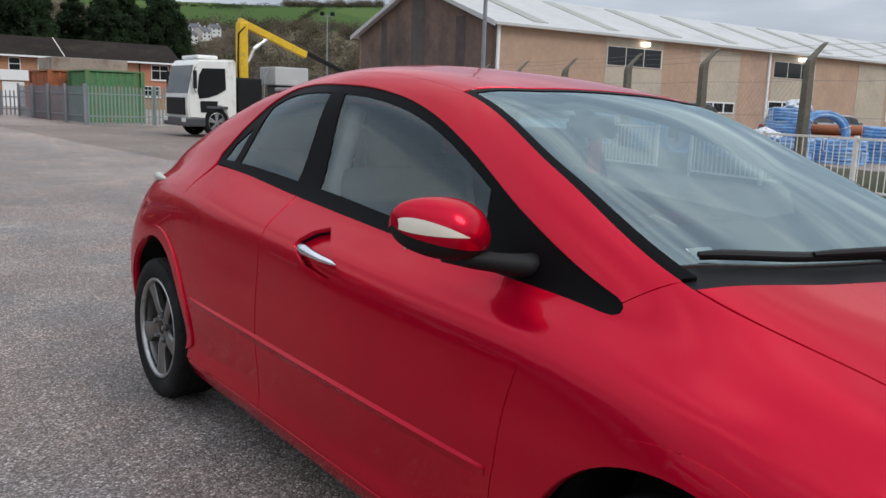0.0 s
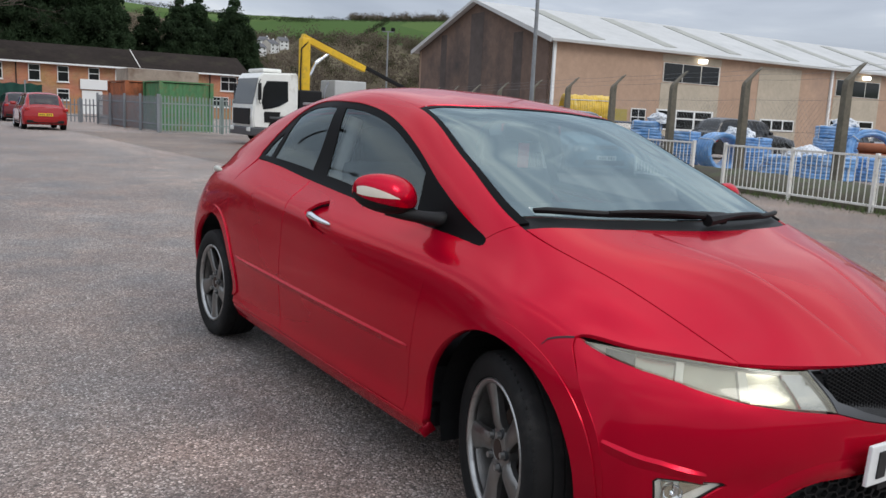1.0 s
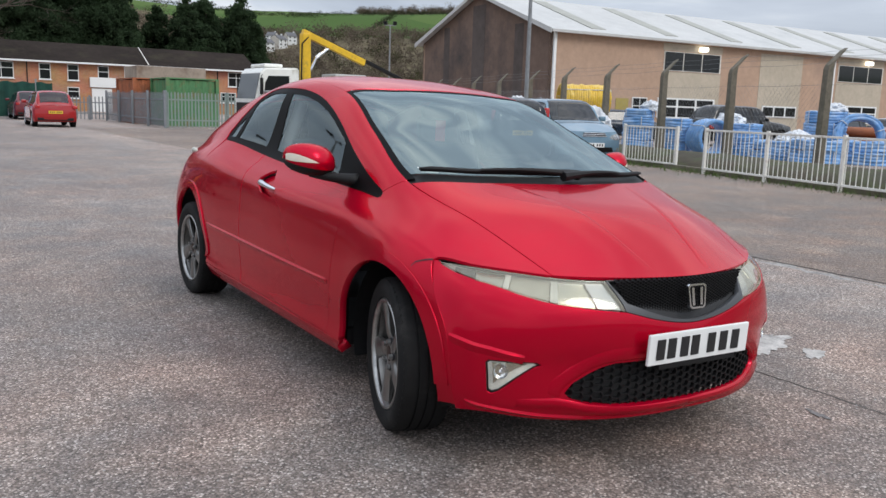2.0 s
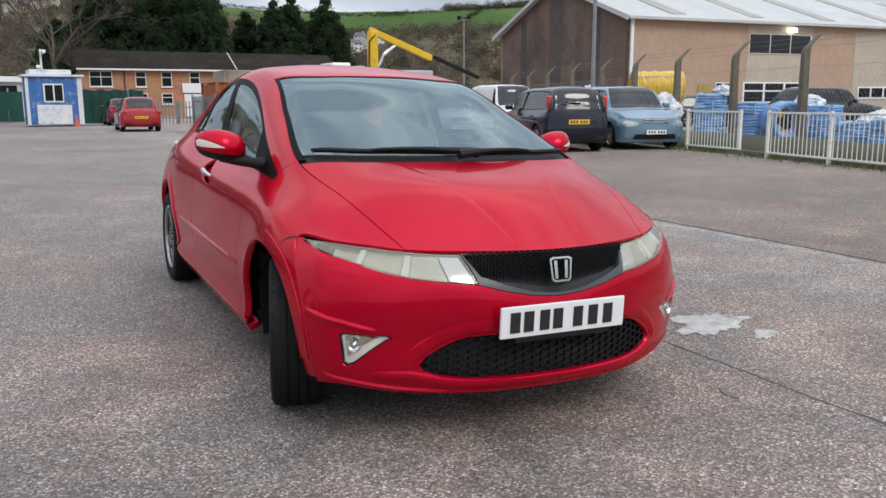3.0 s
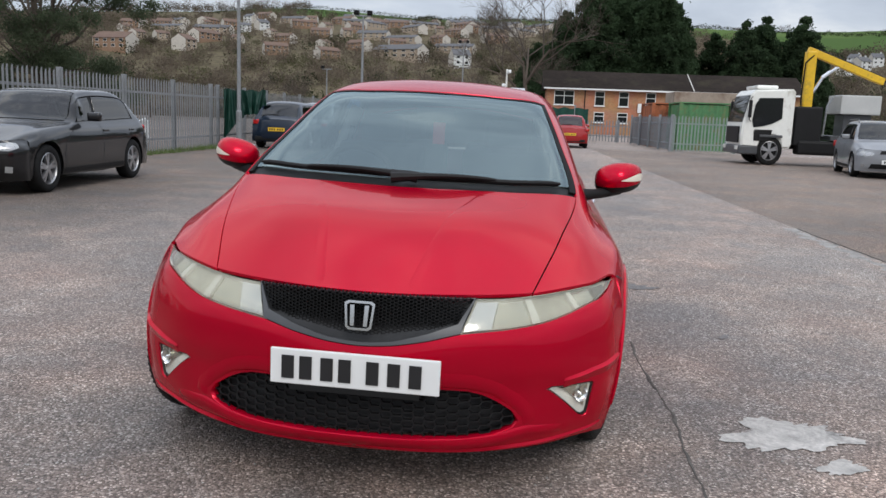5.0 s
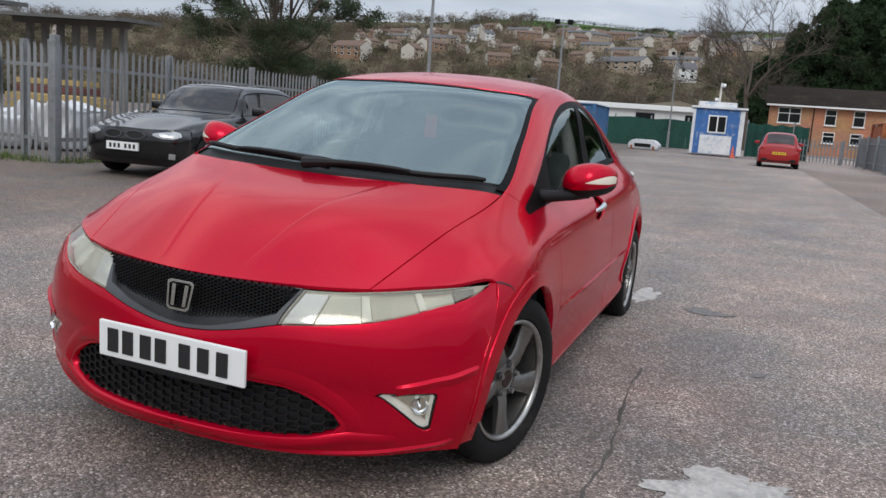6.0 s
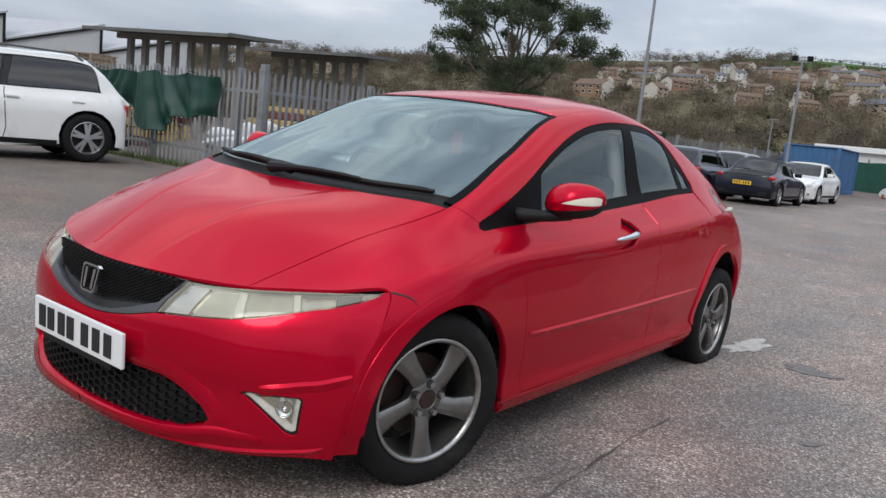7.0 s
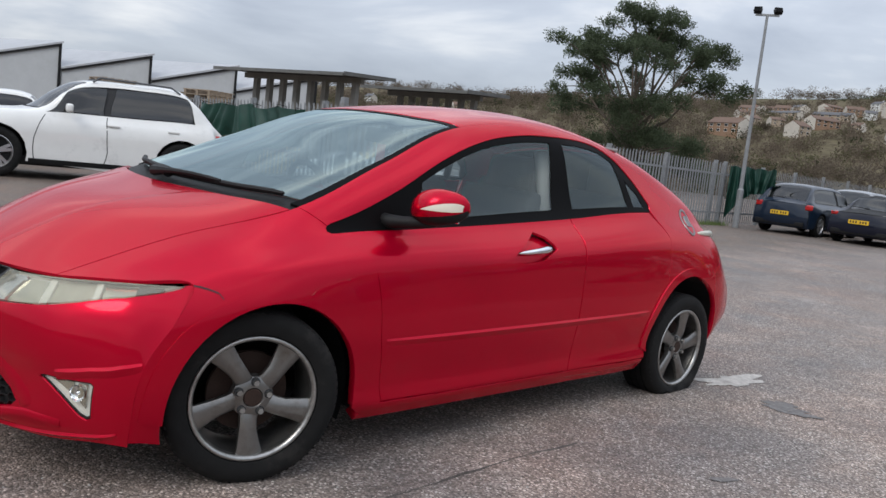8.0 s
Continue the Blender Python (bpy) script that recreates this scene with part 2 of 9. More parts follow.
class Loft:
    """A smooth surface through named lines: u runs along them, v from line to line."""

    def __init__(self, lines, out=1.0):
        self.lines = np.array(lines, float)
        self.out = out

    def at(self, u, v):
        u, v = np.atleast_1d(np.asarray(u, float)), np.atleast_1d(np.asarray(v, float))
        rows = spline(self.lines.transpose(1, 0, 2), u)
        res = np.empty((len(u), 3))
        p = np.concatenate([2 * rows[:, :1] - rows[:, 1:2], rows, 2 * rows[:, -1:] - rows[:, -2:-1]], 1)
        i = np.clip(np.floor(v).astype(int), 0, p.shape[1] - 4)
        f = (v - i)[:, None]
        k = np.arange(len(u))
        a, b, c, d = p[k, i], p[k, i + 1], p[k, i + 2], p[k, i + 3]
        d0, d1, d2 = (np.linalg.norm(q - r, axis=1, keepdims=True) ** 0.7 + 1e-6 for q, r in ((b, a), (c, b), (d, c)))
        mb = d1 * ((b - a) / d0 - (c - a) / (d0 + d1) + (c - b) / d1)
        mc = d1 * ((c - b) / d1 - (d - b) / (d1 + d2) + (d - c) / d2)
        return b + mb * f + (3 * (c - b) - 2 * mb - mc) * f * f + (2 * (b - c) + mb + mc) * f ** 3

    def normal(self, u, v, e=0.02):
        u, v = np.atleast_1d(np.asarray(u, float)), np.atleast_1d(np.asarray(v, float))
        n = np.cross(self.at(u + e, v) - self.at(u - e, v), self.at(u, v + e) - self.at(u, v - e)) * self.out
        return n / np.maximum(np.linalg.norm(n, axis=1, keepdims=True), 1e-9)

    def find(self, pick, guess):
        """The u, v at which two of the coordinates, named by pick ('yz'), take the values given."""
        ax = ["xyz".index(c) for c in pick[0]]
        uv = np.array(guess, float)
        for _ in range(25):
            p = self.at(uv[0], uv[1])[0][ax]
            ju = (self.at(uv[0] + 1e-3, uv[1])[0][ax] - p) / 1e-3
            jv = (self.at(uv[0], uv[1] + 1e-3)[0][ax] - p) / 1e-3
            step = np.linalg.lstsq(np.array([ju, jv]).T, np.array(pick[1]) - p, rcond=None)[0]
            uv += np.clip(step, -0.4, 0.4)
        return tuple(uv)


def eased(n, want, share):
    """Normals leaned towards another direction by a share of 0 to 1."""
    n = n * (1 - share[:, None]) + want * share[:, None]
    return n / np.linalg.norm(n, axis=1, keepdims=True)


class BodySkin(Loft):
    """The car's side and top; round the front corner it turns gently into the nose."""

    def normal(self, u, v, e=0.02):
        n = super().normal(u, v, e)
        u, v = np.atleast_1d(np.asarray(u, float)), np.atleast_1d(np.asarray(v, float))
        share = 0.5 * np.clip(1 - u / 0.45, 0, 1) * np.clip(5.2 - np.minimum(v, 20 - v), 0, 1)
        return eased(n, np.stack([np.sign(n[:, 0]) * 0.85, np.full(len(n), -0.5), n[:, 2]], 1), share)


class NoseSkin(Loft):
    """The bumper; towards the wheels it turns gently into the wings."""

    def normal(self, u, v, e=0.02):
        n = super().normal(u, v, e)
        u = np.atleast_1d(np.asarray(u, float))
        share = 0.5 * np.clip(np.abs(u - 4) - 3.0, 0, 1) ** 2
        return eased(n, np.stack([np.sign(u - 4) * 0.98, np.full(len(n), -0.15), n[:, 2]], 1), share)


def inside(poly, pts):
    res = np.zeros(len(pts), bool)
    x, y = pts[:, 0], pts[:, 1]
    for (x0, y0), (x1, y1) in zip(poly, np.roll(poly, -1, axis=0)):
        if y0 != y1:
            res ^= ((y0 > y) != (y1 > y)) & (x < (x1 - x0) * (y - y0) / (y1 - y0) + x0)
    return res


def panel(name, surf, outline, holes=(), size=0.035, gap=0.002, thick=0.014, offset=0.0, flip=False, closed=True):
    """A sheet cut from a surface along an outline in its u, v, with turned-in edges. flip: its mirror image in x."""
    scale = np.array([np.linalg.norm(np.ptp(surf.at([o[0] for o in outline], [np.mean([q[1] for q in outline])] * len(outline)), axis=0)) / max(np.ptp([o[0] for o in outline]), 1e-6),
                      np.linalg.norm(np.ptp(surf.at([np.mean([q[0] for q in outline])] * len(outline), [o[1] for o in outline]), axis=0)) / max(np.ptp([o[1] for o in outline]), 1e-6)])
    loops = []
    for loop in (outline, *holes):
        pts = []
        for a, b in zip(loop, [*loop[1:], loop[0]]):
            d = np.linalg.norm(surf.at(*np.array([a]).T)[0] - surf.at(*np.array([b]).T)[0])
            n = max(1, int(math.ceil(d / size)))
            pts += [np.array(a) + (np.array(b) - a) * k / n for k in range(n)]
        loops.append(np.array(pts) * scale)
    lo, hi = loops[0].min(0), loops[0].max(0)
    gx, gy = np.meshgrid(np.arange(lo[0], hi[0], size), np.arange(lo[1], hi[1], size))
    gx[::2] += size / 2
    grid = np.stack([gx.ravel(), gy.ravel()], 1)
    keep = inside(loops[0], grid)
    for h in loops[1:]:
        keep &= ~inside(h, grid)
    for h in loops:
        for p in h:
            keep &= ((grid - p) ** 2).sum(1) > (size * 0.45) ** 2
    grid = grid[keep]
    pts, edges = [], []
    for h in loops:
        n0 = len(pts)
        pts += list(h)
        edges += [(n0 + k, n0 + (k + 1) % len(h)) for k in range(len(h))]
    pts += list(grid)
    verts, _, faces, *_ = delaunay_2d_cdt([Vector(p) for p in pts], edges, [], 0, 1e-7)
    verts = np.array([tuple(v) for v in verts])
    mid = np.array([verts[list(f)].mean(0) for f in faces])
    ok = inside(loops[0], mid)
    for h in loops[1:]:
        ok &= ~inside(h, mid)
    faces = [list(f) for f, k in zip(faces, ok) if k]
    uv = verts / scale
    pos = surf.at(uv[:, 0], uv[:, 1])
    nor = surf.normal(uv[:, 0], uv[:, 1])
    pos = pos + nor * offset
    flat = []
    for f in faces:
        n = np.cross(pos[f[1]] - pos[f[0]], pos[f[2]] - pos[f[0]])
        flat.append(f if n @ nor[f].mean(0) > 0 else f[::-1])
    faces = flat
    # turned-in edges
    count = {}
    for f in faces:
        for a, b in zip(f, f[1:] + f[:1]):
            count[(a, b)] = count.get((a, b), 0) + 1
    rim = [(a, b) for (a, b) in count if (b, a) not in count]
    outw = {}
    for a, b in rim:
        d = np.cross(pos[b] - pos[a], nor[a])
        d /= max(np.linalg.norm(d), 1e-9)
        for k in (a, b):
            outw[k] = outw.get(k, 0) + d
    for k in outw:
        outw[k] = outw[k] / max(np.linalg.norm(outw[k]), 1e-9)
    if gap:
        for k, d in outw.items():
            pos[k] = pos[k] - d * gap
    vs, ns = list(pos), list(nor)
    if closed:
        ring = {}
        for k, d in outw.items():
            ring[k] = len(vs)
            vs += [pos[k].copy(), pos[k] - nor[k] * thick]
            ns += [d * 0.8 + nor[k] * 0.6, d]
        for a, b in rim:
            faces.append([ring[b], ring[a], ring[a] + 1, ring[b] + 1])
    vs, ns = np.array(vs), np.array(ns)
    if flip:
        vs, ns = vs * (-1, 1, 1), ns * (-1, 1, 1)
        faces = [f[::-1] for f in faces]
    me = bpy.data.meshes.new(name)
    me.from_pydata(vs.tolist(), [], faces)
    me.polygons.foreach_set("use_smooth", [True] * len(me.polygons))
    me.normals_split_custom_set_from_vertices((ns / np.maximum(np.linalg.norm(ns, axis=1, keepdims=True), 1e-9)).tolist())
    return me


# ---- the red hatchback: nose towards -y, front axle at y = 0, left side at +x ----
STATION_LINES = {
    # each line runs from the nose to the tail: bonnet edge, bonnet, cowl, screen, header, middle roof, rear pillar, tail, end
    "bottom": [(0.790, -0.425, 0.19), (0.83, -0.02, 0.18), (0.832, 0.36, 0.172), (0.832, 0.68, 0.170), (0.832, 1.10, 0.170), (0.832, 1.65, 0.172), (0.836, 2.30, 0.18), (0.81, 2.93, 0.24), (0.72, 3.20, 0.27)],
    "sill": [(0.806, -0.430, 0.25), (0.858, -0.02, 0.245), (0.863, 0.37, 0.232), (0.862, 0.68, 0.232), (0.862, 1.10, 0.233), (0.863, 1.65, 0.236), (0.866, 2.30, 0.245), (0.83, 2.95, 0.31), (0.74, 3.24, 0.32)],
    "lower": [(0.822, -0.432, 0.33), (0.862, -0.02, 0.31), (0.858, 0.38, 0.295), (0.856, 0.68, 0.292), (0.857, 1.10, 0.294), (0.858, 1.65, 0.298), (0.856, 2.31, 0.31), (0.84, 2.97, 0.40), (0.76, 3.27, 0.40)],
    "crease": [(0.834, -0.405, 0.47), (0.884, -0.02, 0.49), (0.874, 0.37, 0.484), (0.872, 0.68, 0.480), (0.872, 1.10, 0.480), (0.870, 1.65, 0.486), (0.876, 2.32, 0.50), (0.85, 2.97, 0.55), (0.76, 3.27, 0.52)],
    "flank": [(0.835, -0.318, 0.60), (0.876, -0.02, 0.655), (0.864, 0.35, 0.650), (0.864, 0.68, 0.646), (0.866, 1.10, 0.648), (0.862, 1.65, 0.660), (0.866, 2.32, 0.685), (0.83, 2.94, 0.72), (0.74, 3.20, 0.68)],
    "shoulder": [(0.809, -0.265, 0.693), (0.842, -0.02, 0.745), (0.836, 0.31, 0.775), (0.838, 0.68, 0.790), (0.840, 1.10, 0.802), (0.836, 1.65, 0.828), (0.832, 2.32, 0.865), (0.775, 2.90, 0.865), (0.70, 3.15, 0.80)],
    "belt": [(0.715, -0.41, 0.692), (0.778, -0.11, 0.775), (0.759, 0.284, 0.853), (0.752, 0.65, 0.876), (0.742, 1.10, 0.902), (0.722, 1.65, 0.938), (0.722, 2.318, 0.994), (0.70, 2.85, 0.945), (0.66, 3.08, 0.86)],
    "window_top": [(0.62, -0.50, 0.684), (0.70, -0.19, 0.800), (0.718, 0.22, 0.905), (0.672, 0.62, 1.065), (0.607, 1.08, 1.238), (0.580, 1.666, 1.306), (0.640, 2.30, 1.135), (0.64, 2.82, 1.03), (0.62, 3.05, 0.92)],
    "rail": [(0.520, -0.569, 0.674), (0.610, -0.24, 0.812), (0.677, 0.169, 0.933), (0.618, 0.58, 1.112), (0.542, 1.033, 1.291), (0.520, 1.66, 1.350), (0.555, 2.30, 1.245), (0.57, 2.80, 1.09), (0.57, 3.03, 0.96)],
    "inner": [(0.250, -0.678, 0.669), (0.31, -0.345, 0.846), (0.39, 0.02, 0.945), (0.335, 0.50, 1.130), (0.300, 0.970, 1.315), (0.29, 1.65, 1.392), (0.30, 2.30, 1.315), (0.31, 2.79, 1.14), (0.32, 3.02, 0.98)],
    "centre": [(0, -0.715, 0.668), (0, -0.40, 0.845), (0, -0.04, 0.945), (0, 0.46, 1.135), (0, 0.945, 1.322), (0, 1.65, 1.403), (0, 2.30, 1.335), (0, 2.78, 1.16), (0, 3.01, 0.99)],
}
half = [np.array(v) for v in STATION_LINES.values()]
SKIN = BodySkin(half + [p * (-1, 1, 1) for p in half[-2::-1]])
FASCIA_LINES = {
    # each line runs from the middle of the nose round to the wheel arch, from the lip up to the bonnet edge
    "lip": [(0, -0.730, 0.168), (0.31, -0.695, 0.168), (0.55, -0.595, 0.172), (0.715, -0.490, 0.19), (0.790, -0.422, 0.19)],
    "lip_top": [(0, -0.770, 0.212), (0.31, -0.735, 0.212), (0.56, -0.618, 0.216), (0.728, -0.502, 0.226), (0.806, -0.427, 0.245)],
    "intake_top": [(0, -0.762, 0.385), (0.31, -0.727, 0.382), (0.57, -0.628, 0.372), (0.750, -0.512, 0.365), (0.826, -0.425, 0.37)],
    "ridge": [(0, -0.772, 0.460), (0.31, -0.740, 0.458), (0.58, -0.640, 0.450), (0.762, -0.500, 0.450), (0.834, -0.403, 0.46)],
    "lamp_bottom": [(0, -0.758, 0.525), (0.309, -0.725, 0.563), (0.56, -0.620, 0.592), (0.745, -0.450, 0.632), (0.837, -0.315, 0.60)],
    "bonnet_edge": [(0, -0.715, 0.664), (0.345, -0.648, 0.662), (0.520, -0.569, 0.670), (0.705, -0.415, 0.686), (0.809, -0.265, 0.691)],
}
FASCIA = NoseSkin([np.concatenate([np.array(v)[:0:-1] * (-1, 1, 1), v]) for v in FASCIA_LINES.values()])

hatch = thing("red_hatchback", pose(0, 0, 0.006, 0, 1.3, 0), "glossy red five-door hatchback with a soft rear tyre, parked on tarmac", "car")


def side_uv(y, z, guess=None):
    """Where a height on the car's side lies in the skin."""
    if guess is None:
        us = SKIN.lines[5][:, 1]
        vs = SKIN.lines[:9, 4, 2]
        guess = (np.interp(y, us, range(9)), min(np.interp(z, vs, range(9)), 6.6))
    return SKIN.find(("yz", (y, z)), guess)


def arc(cy, cz, r, a0, a1, n=20):
    """Points on a wheel arch, from angle a0 to a1 (degrees from straight back, over the top)."""
    return [(cy + r * math.cos(radians(a0 + (a1 - a0) * k / n)), cz + r * math.sin(radians(a0 + (a1 - a0) * k / n))) for k in range(n + 1)]


def uvs(points):
    return [side_uv(*p) for p in points]


def both(name, make, mat, parent=None, label="", each=None):
    """The left and the mirrored right part."""
    res = []
    for flip in (False, True):
        ob = part(name, make(flip), mat, parent or hatch, label)
        res.append(ob)
    return res


R_ARCH, F_ARCH = 0.372, 0.354
F_HUB, R_HUB = (0.014, 0.290), (2.635, 0.300)
front_arc = arc(*F_HUB, F_ARCH, -10, 197, 30)
rear_arc = arc(*R_HUB, R_ARCH, -18, 196, 28)

DLO_LINE = [(0.62, 1.022), (0.90, 1.160), (1.15, 1.250), (1.40, 1.296), (1.64, 1.310), (1.85, 1.310), (2.00, 1.292), (2.13, 1.236), (2.25, 1.140), (2.345, 1.03)]
roof_line = lambda y, drop=0.0: float(spline(np.array(DLO_LINE), np.interp(y, [q[0] for q in DLO_LINE], range(len(DLO_LINE))))[0][1]) - drop
top_edge = lambda y0, y1, n, drop=0.0: uvs([(y, roof_line(y, drop)) for y in np.linspace(y0, y1, n)])
dlo_top = top_edge(0.62, 2.345, 43)
tip, heel = (2.03, 6.02), (6.04, 6.03)
dlo = [tip, (1.965, 6.06), (1.945, 6.18), (1.965, 6.33), (2.0, 6.44), (2.05, 6.50)] + dlo_top + [heel] + [(u, 6.0) for u in (5.5, 5, 4.5, 4, 3.5, 3, 2.5)]

# bonnet, screen, roof
part("bonnet", panel("bonnet", SKIN, [(0.0, 8), (0.5, 8), (1.0, 8), (1.5, 8), (1.93, 8), (1.95, 9), (1.95, 10), (1.95, 11), (1.93, 12), (1.5, 12), (1.0, 12), (0.5, 12), (0.0, 12), (0, 11), (0, 10), (0, 9)], gap=0.003), M["red_paint"], hatch)
part("windscreen", panel("windscreen", SKIN, [(2.12, 8.03), (3, 8.03), (3.98, 8.03), (3.985, 9), (3.985, 10), (3.985, 11), (3.98, 11.97), (3, 11.97), (2.12, 11.97), (2.14, 11), (2.14, 10), (2.14, 9)], offset=-0.004, gap=0.001), M["windscreen"], hatch, "blue-green tinted windscreen").visible_shadow = False
part("cowl", panel("cowl", SKIN, [(1.95, 8.0), (2.15, 8.0), (2.17, 9), (2.17, 10), (2.17, 11), (2.15, 12.0), (1.95, 12.0), (1.965, 11), (1.965, 10), (1.965, 9)], offset=-0.012, gap=0.0), M["black_plastic"], hatch, "black plastic cowl")
part("screen_frit", panel("screen_frit", SKIN, [(2.02, 7.99), (3, 7.99), (4.0, 7.99), (4.0, 9), (4.0, 10), (4, 11), (4.0, 12.01), (3, 12.01), (2.02, 12.01), (2.02, 11.86), (3, 11.90), (3.95, 11.91), (3.965, 11), (3.965, 10), (3.965, 9), (3.95, 8.09), (3, 8.10), (2.02, 8.14)], offset=-0.0015, gap=0.0), M["black_gloss"], hatch, "black edge band of the windscreen")
part("roof", panel("roof", SKIN, [(4.01, 8), (5, 8), (6.0, 8), (6.4, 8), (6.4, 9), (6.4, 10), (6.4, 11), (6.4, 12), (6, 12), (5, 12), (4.01, 12), (4.01, 11), (4.01, 10), (4.01, 9)], gap=0.0005), M["red_paint"], hatch)
part("tailgate", panel("tailgate", SKIN, [(6.4, 8), (7, 8), (8, 8), (8, 9), (8, 10), (8, 11), (8, 12), (7, 12), (6.4, 12), (6.4, 11), (6.4, 10), (6.4, 9)], gap=0.002), M["black_gloss"], hatch, "dark rear window and tailgate")

# front wings: from the bumper joint to the door, with the wheel arch cut out
door_front = [(0.404, 0.856), (0.428, 0.70), (0.456, 0.50), (0.480, 0.36), (0.498, 0.240)]
arch_low = side_uv(*front_arc[0])
wing = [(0.0, 0.3), (0, 1), (0, 2), (0, 3), (0.0, 4), (0.0, 5), (0, 6), (0, 7), (0.0, 8.0), (0.5, 8), (1, 8), (1.5, 8), (2.0, 8.0), (2.0, 7.4), (2.0, 6.7), (2.0, 6.44), (1.965, 6.33), (1.945, 6.18), (1.965, 6.06), tip, (2.25, 6.0)] + uvs(door_front) + [side_uv(0.42, 0.19)] + uvs(front_arc)
both("front_wing", lambda flip: panel("front_wing", SKIN, wing, flip=flip, size=0.03), M["red_paint"])
# a flange behind the joint of bumper and wing
for side in (1, -1):
    bm = bmesh.new()
    rows = []
    for z in np.linspace(0.20, 0.688, 24):
        p = FASCIA.at(7.85, np.interp(z, [0.19, 0.245, 0.37, 0.46, 0.60, 0.691], range(6)))[0] + (-0.006, 0.006, 0)
        q = SKIN.at(0.15, np.interp(z, [0.19, 0.25, 0.33, 0.47, 0.60, 0.693], range(6)))[0] + (-0.007, 0, 0)
        rows.append([bm.verts.new(Vector(c) if side == 1 else Vector((-c[0], c[1], c[2]))) for c in (p, p * 0.5 + q * 0.5 + (0.003, 0, 0), q)])
    for a, b in zip(rows, rows[1:]):
        for k in range(2):
            bm.faces.new((a[k], a[k + 1], b[k + 1], b[k]))
    part("wing_flange", bm, M["red_paint"], hatch, smooth=True)
lip_edge = []
for a in np.linspace(182, -4, 34):
    k = min(max((a - 112) / 50, 0), 1)
    reach = F_ARCH + 0.044 + 0.026 * k * k * (3 - 2 * k)
    lip_edge.append((F_HUB[0] + reach * math.cos(radians(a)), F_HUB[1] + reach * math.sin(radians(a))))
both("arch_lip", lambda flip: panel("arch_lip", SKIN, uvs(arc(*F_HUB, F_ARCH - 0.004, -8, 185, 28)) + uvs(lip_edge), flip=flip, size=0.03, offset=0.006, thick=0.03, gap=0.0), M["red_paint"])

joint = [(-0.264, 0.692), (-0.245, 0.689), (-0.222, 0.683), (-0.192, 0.672), (-0.180, 0.655)]
both("bumper_joint", lambda flip: panel("bumper_joint", SKIN, uvs([(y, z + 0.0025) for y, z in joint]) + uvs([(y, z - 0.0025) for y, z in joint[::-1]]), flip=flip, size=0.03, gap=0.0, offset=0.0015, closed=False), M["interior"])

# doors
waist_u = np.interp(1.664, SKIN.lines[6][:, 1], range(9))
b_gap = [(1.660, 0.925), (1.655, 0.70), (1.640, 0.45), (1.620, 0.240)]
HANDLE = [(1.150, 0.772), (1.230, 0.752), (1.36, 0.768), (1.452, 0.815), (1.40, 0.862), (1.345, 0.878), (1.25, 0.83)]
front_door = [(2.25, 6.0), (2.6, 6.0), (3, 6), (3.5, 6), (4, 6), (4.5, 6), (waist_u - 0.004, 6.0), side_uv(*b_gap[0])] + uvs(b_gap[1:]) + uvs([(1.2, 0.237), (0.85, 0.236)]) + uvs(door_front[::-1])[:-1]
both("front_door", lambda flip: panel("front_door", SKIN, front_door, [uvs(HANDLE)], flip=flip), M["red_paint"])
rear_edge = [(2.318, 0.990), (2.405, 0.87), (2.402, 0.76), (2.388, 0.650)]
door_arc = [p for p in arc(*R_HUB, R_ARCH, 134, 184, 12)]
rear_door = [(waist_u + 0.004, 6.0), (5.5, 6.0)] + uvs(rear_edge) + uvs(door_arc[1:-1]) + uvs([(2.262, 0.245), (2.0, 0.242), (1.625, 0.240)]) + uvs([(1.644, 0.45), (1.659, 0.70)])
both("rear_door", lambda flip: panel("rear_door", SKIN, rear_door, flip=flip), M["red_paint"])
sill = [(2.1, 0.0)] + uvs([(0.44, 0.238)]) + uvs([(0.85, 0.234), (1.3, 0.235), (1.65, 0.238), (2.0, 0.240), (2.255, 0.243)]) + [(5.9, 0.05), (5, 0), (4, 0), (3, 0)]
both("sill", lambda flip: panel("sill", SKIN, sill, flip=flip, thick=0.05), M["red_paint"])
both("handle_recess", lambda flip: panel("handle_recess", SKIN, uvs(HANDLE), flip=flip, offset=-0.026, gap=-0.006), M["red_paint"])

# roof rails, pillars and rear quarters in one piece
quarter = [(2.0, 8.0), (3, 8), (4, 8), (5, 8), (6, 8), (7, 8), (8, 8), (8, 7), (8, 6), (8, 5), (8, 4.2), (7.2, 4.1)] + uvs(arc(*R_HUB, R_ARCH, 62, 134, 10)) + uvs(rear_edge[::-1])[:-1] + [heel] + dlo_top[::-1] + [(2.05, 6.50), (2.0, 6.44), (2.0, 6.7), (2.0, 7.4)]
both("side_frame", lambda flip: panel("side_frame", SKIN, quarter, flip=flip, gap=0.001), M["red_paint"])
bumper = uvs(arc(*R_HUB, R_ARCH, -14, 62, 12)) + [(7.2, 4.1), (8, 4.2), (8, 3), (8, 2), (8, 1), (8, 0.1), (7.4, 0.1)]
both("rear_bumper", lambda flip: panel("rear_bumper", SKIN, bumper, flip=flip), M["red_paint"])
both("arch_lip", lambda flip: panel("arch_lip", SKIN, uvs(arc(*R_HUB, R_ARCH - 0.004, -8, 184, 26)) + uvs(arc(*R_HUB, 0.412, 180, -4, 26)), flip=flip, size=0.03, offset=0.008, thick=0.03, gap=0.0), M["red_paint"])

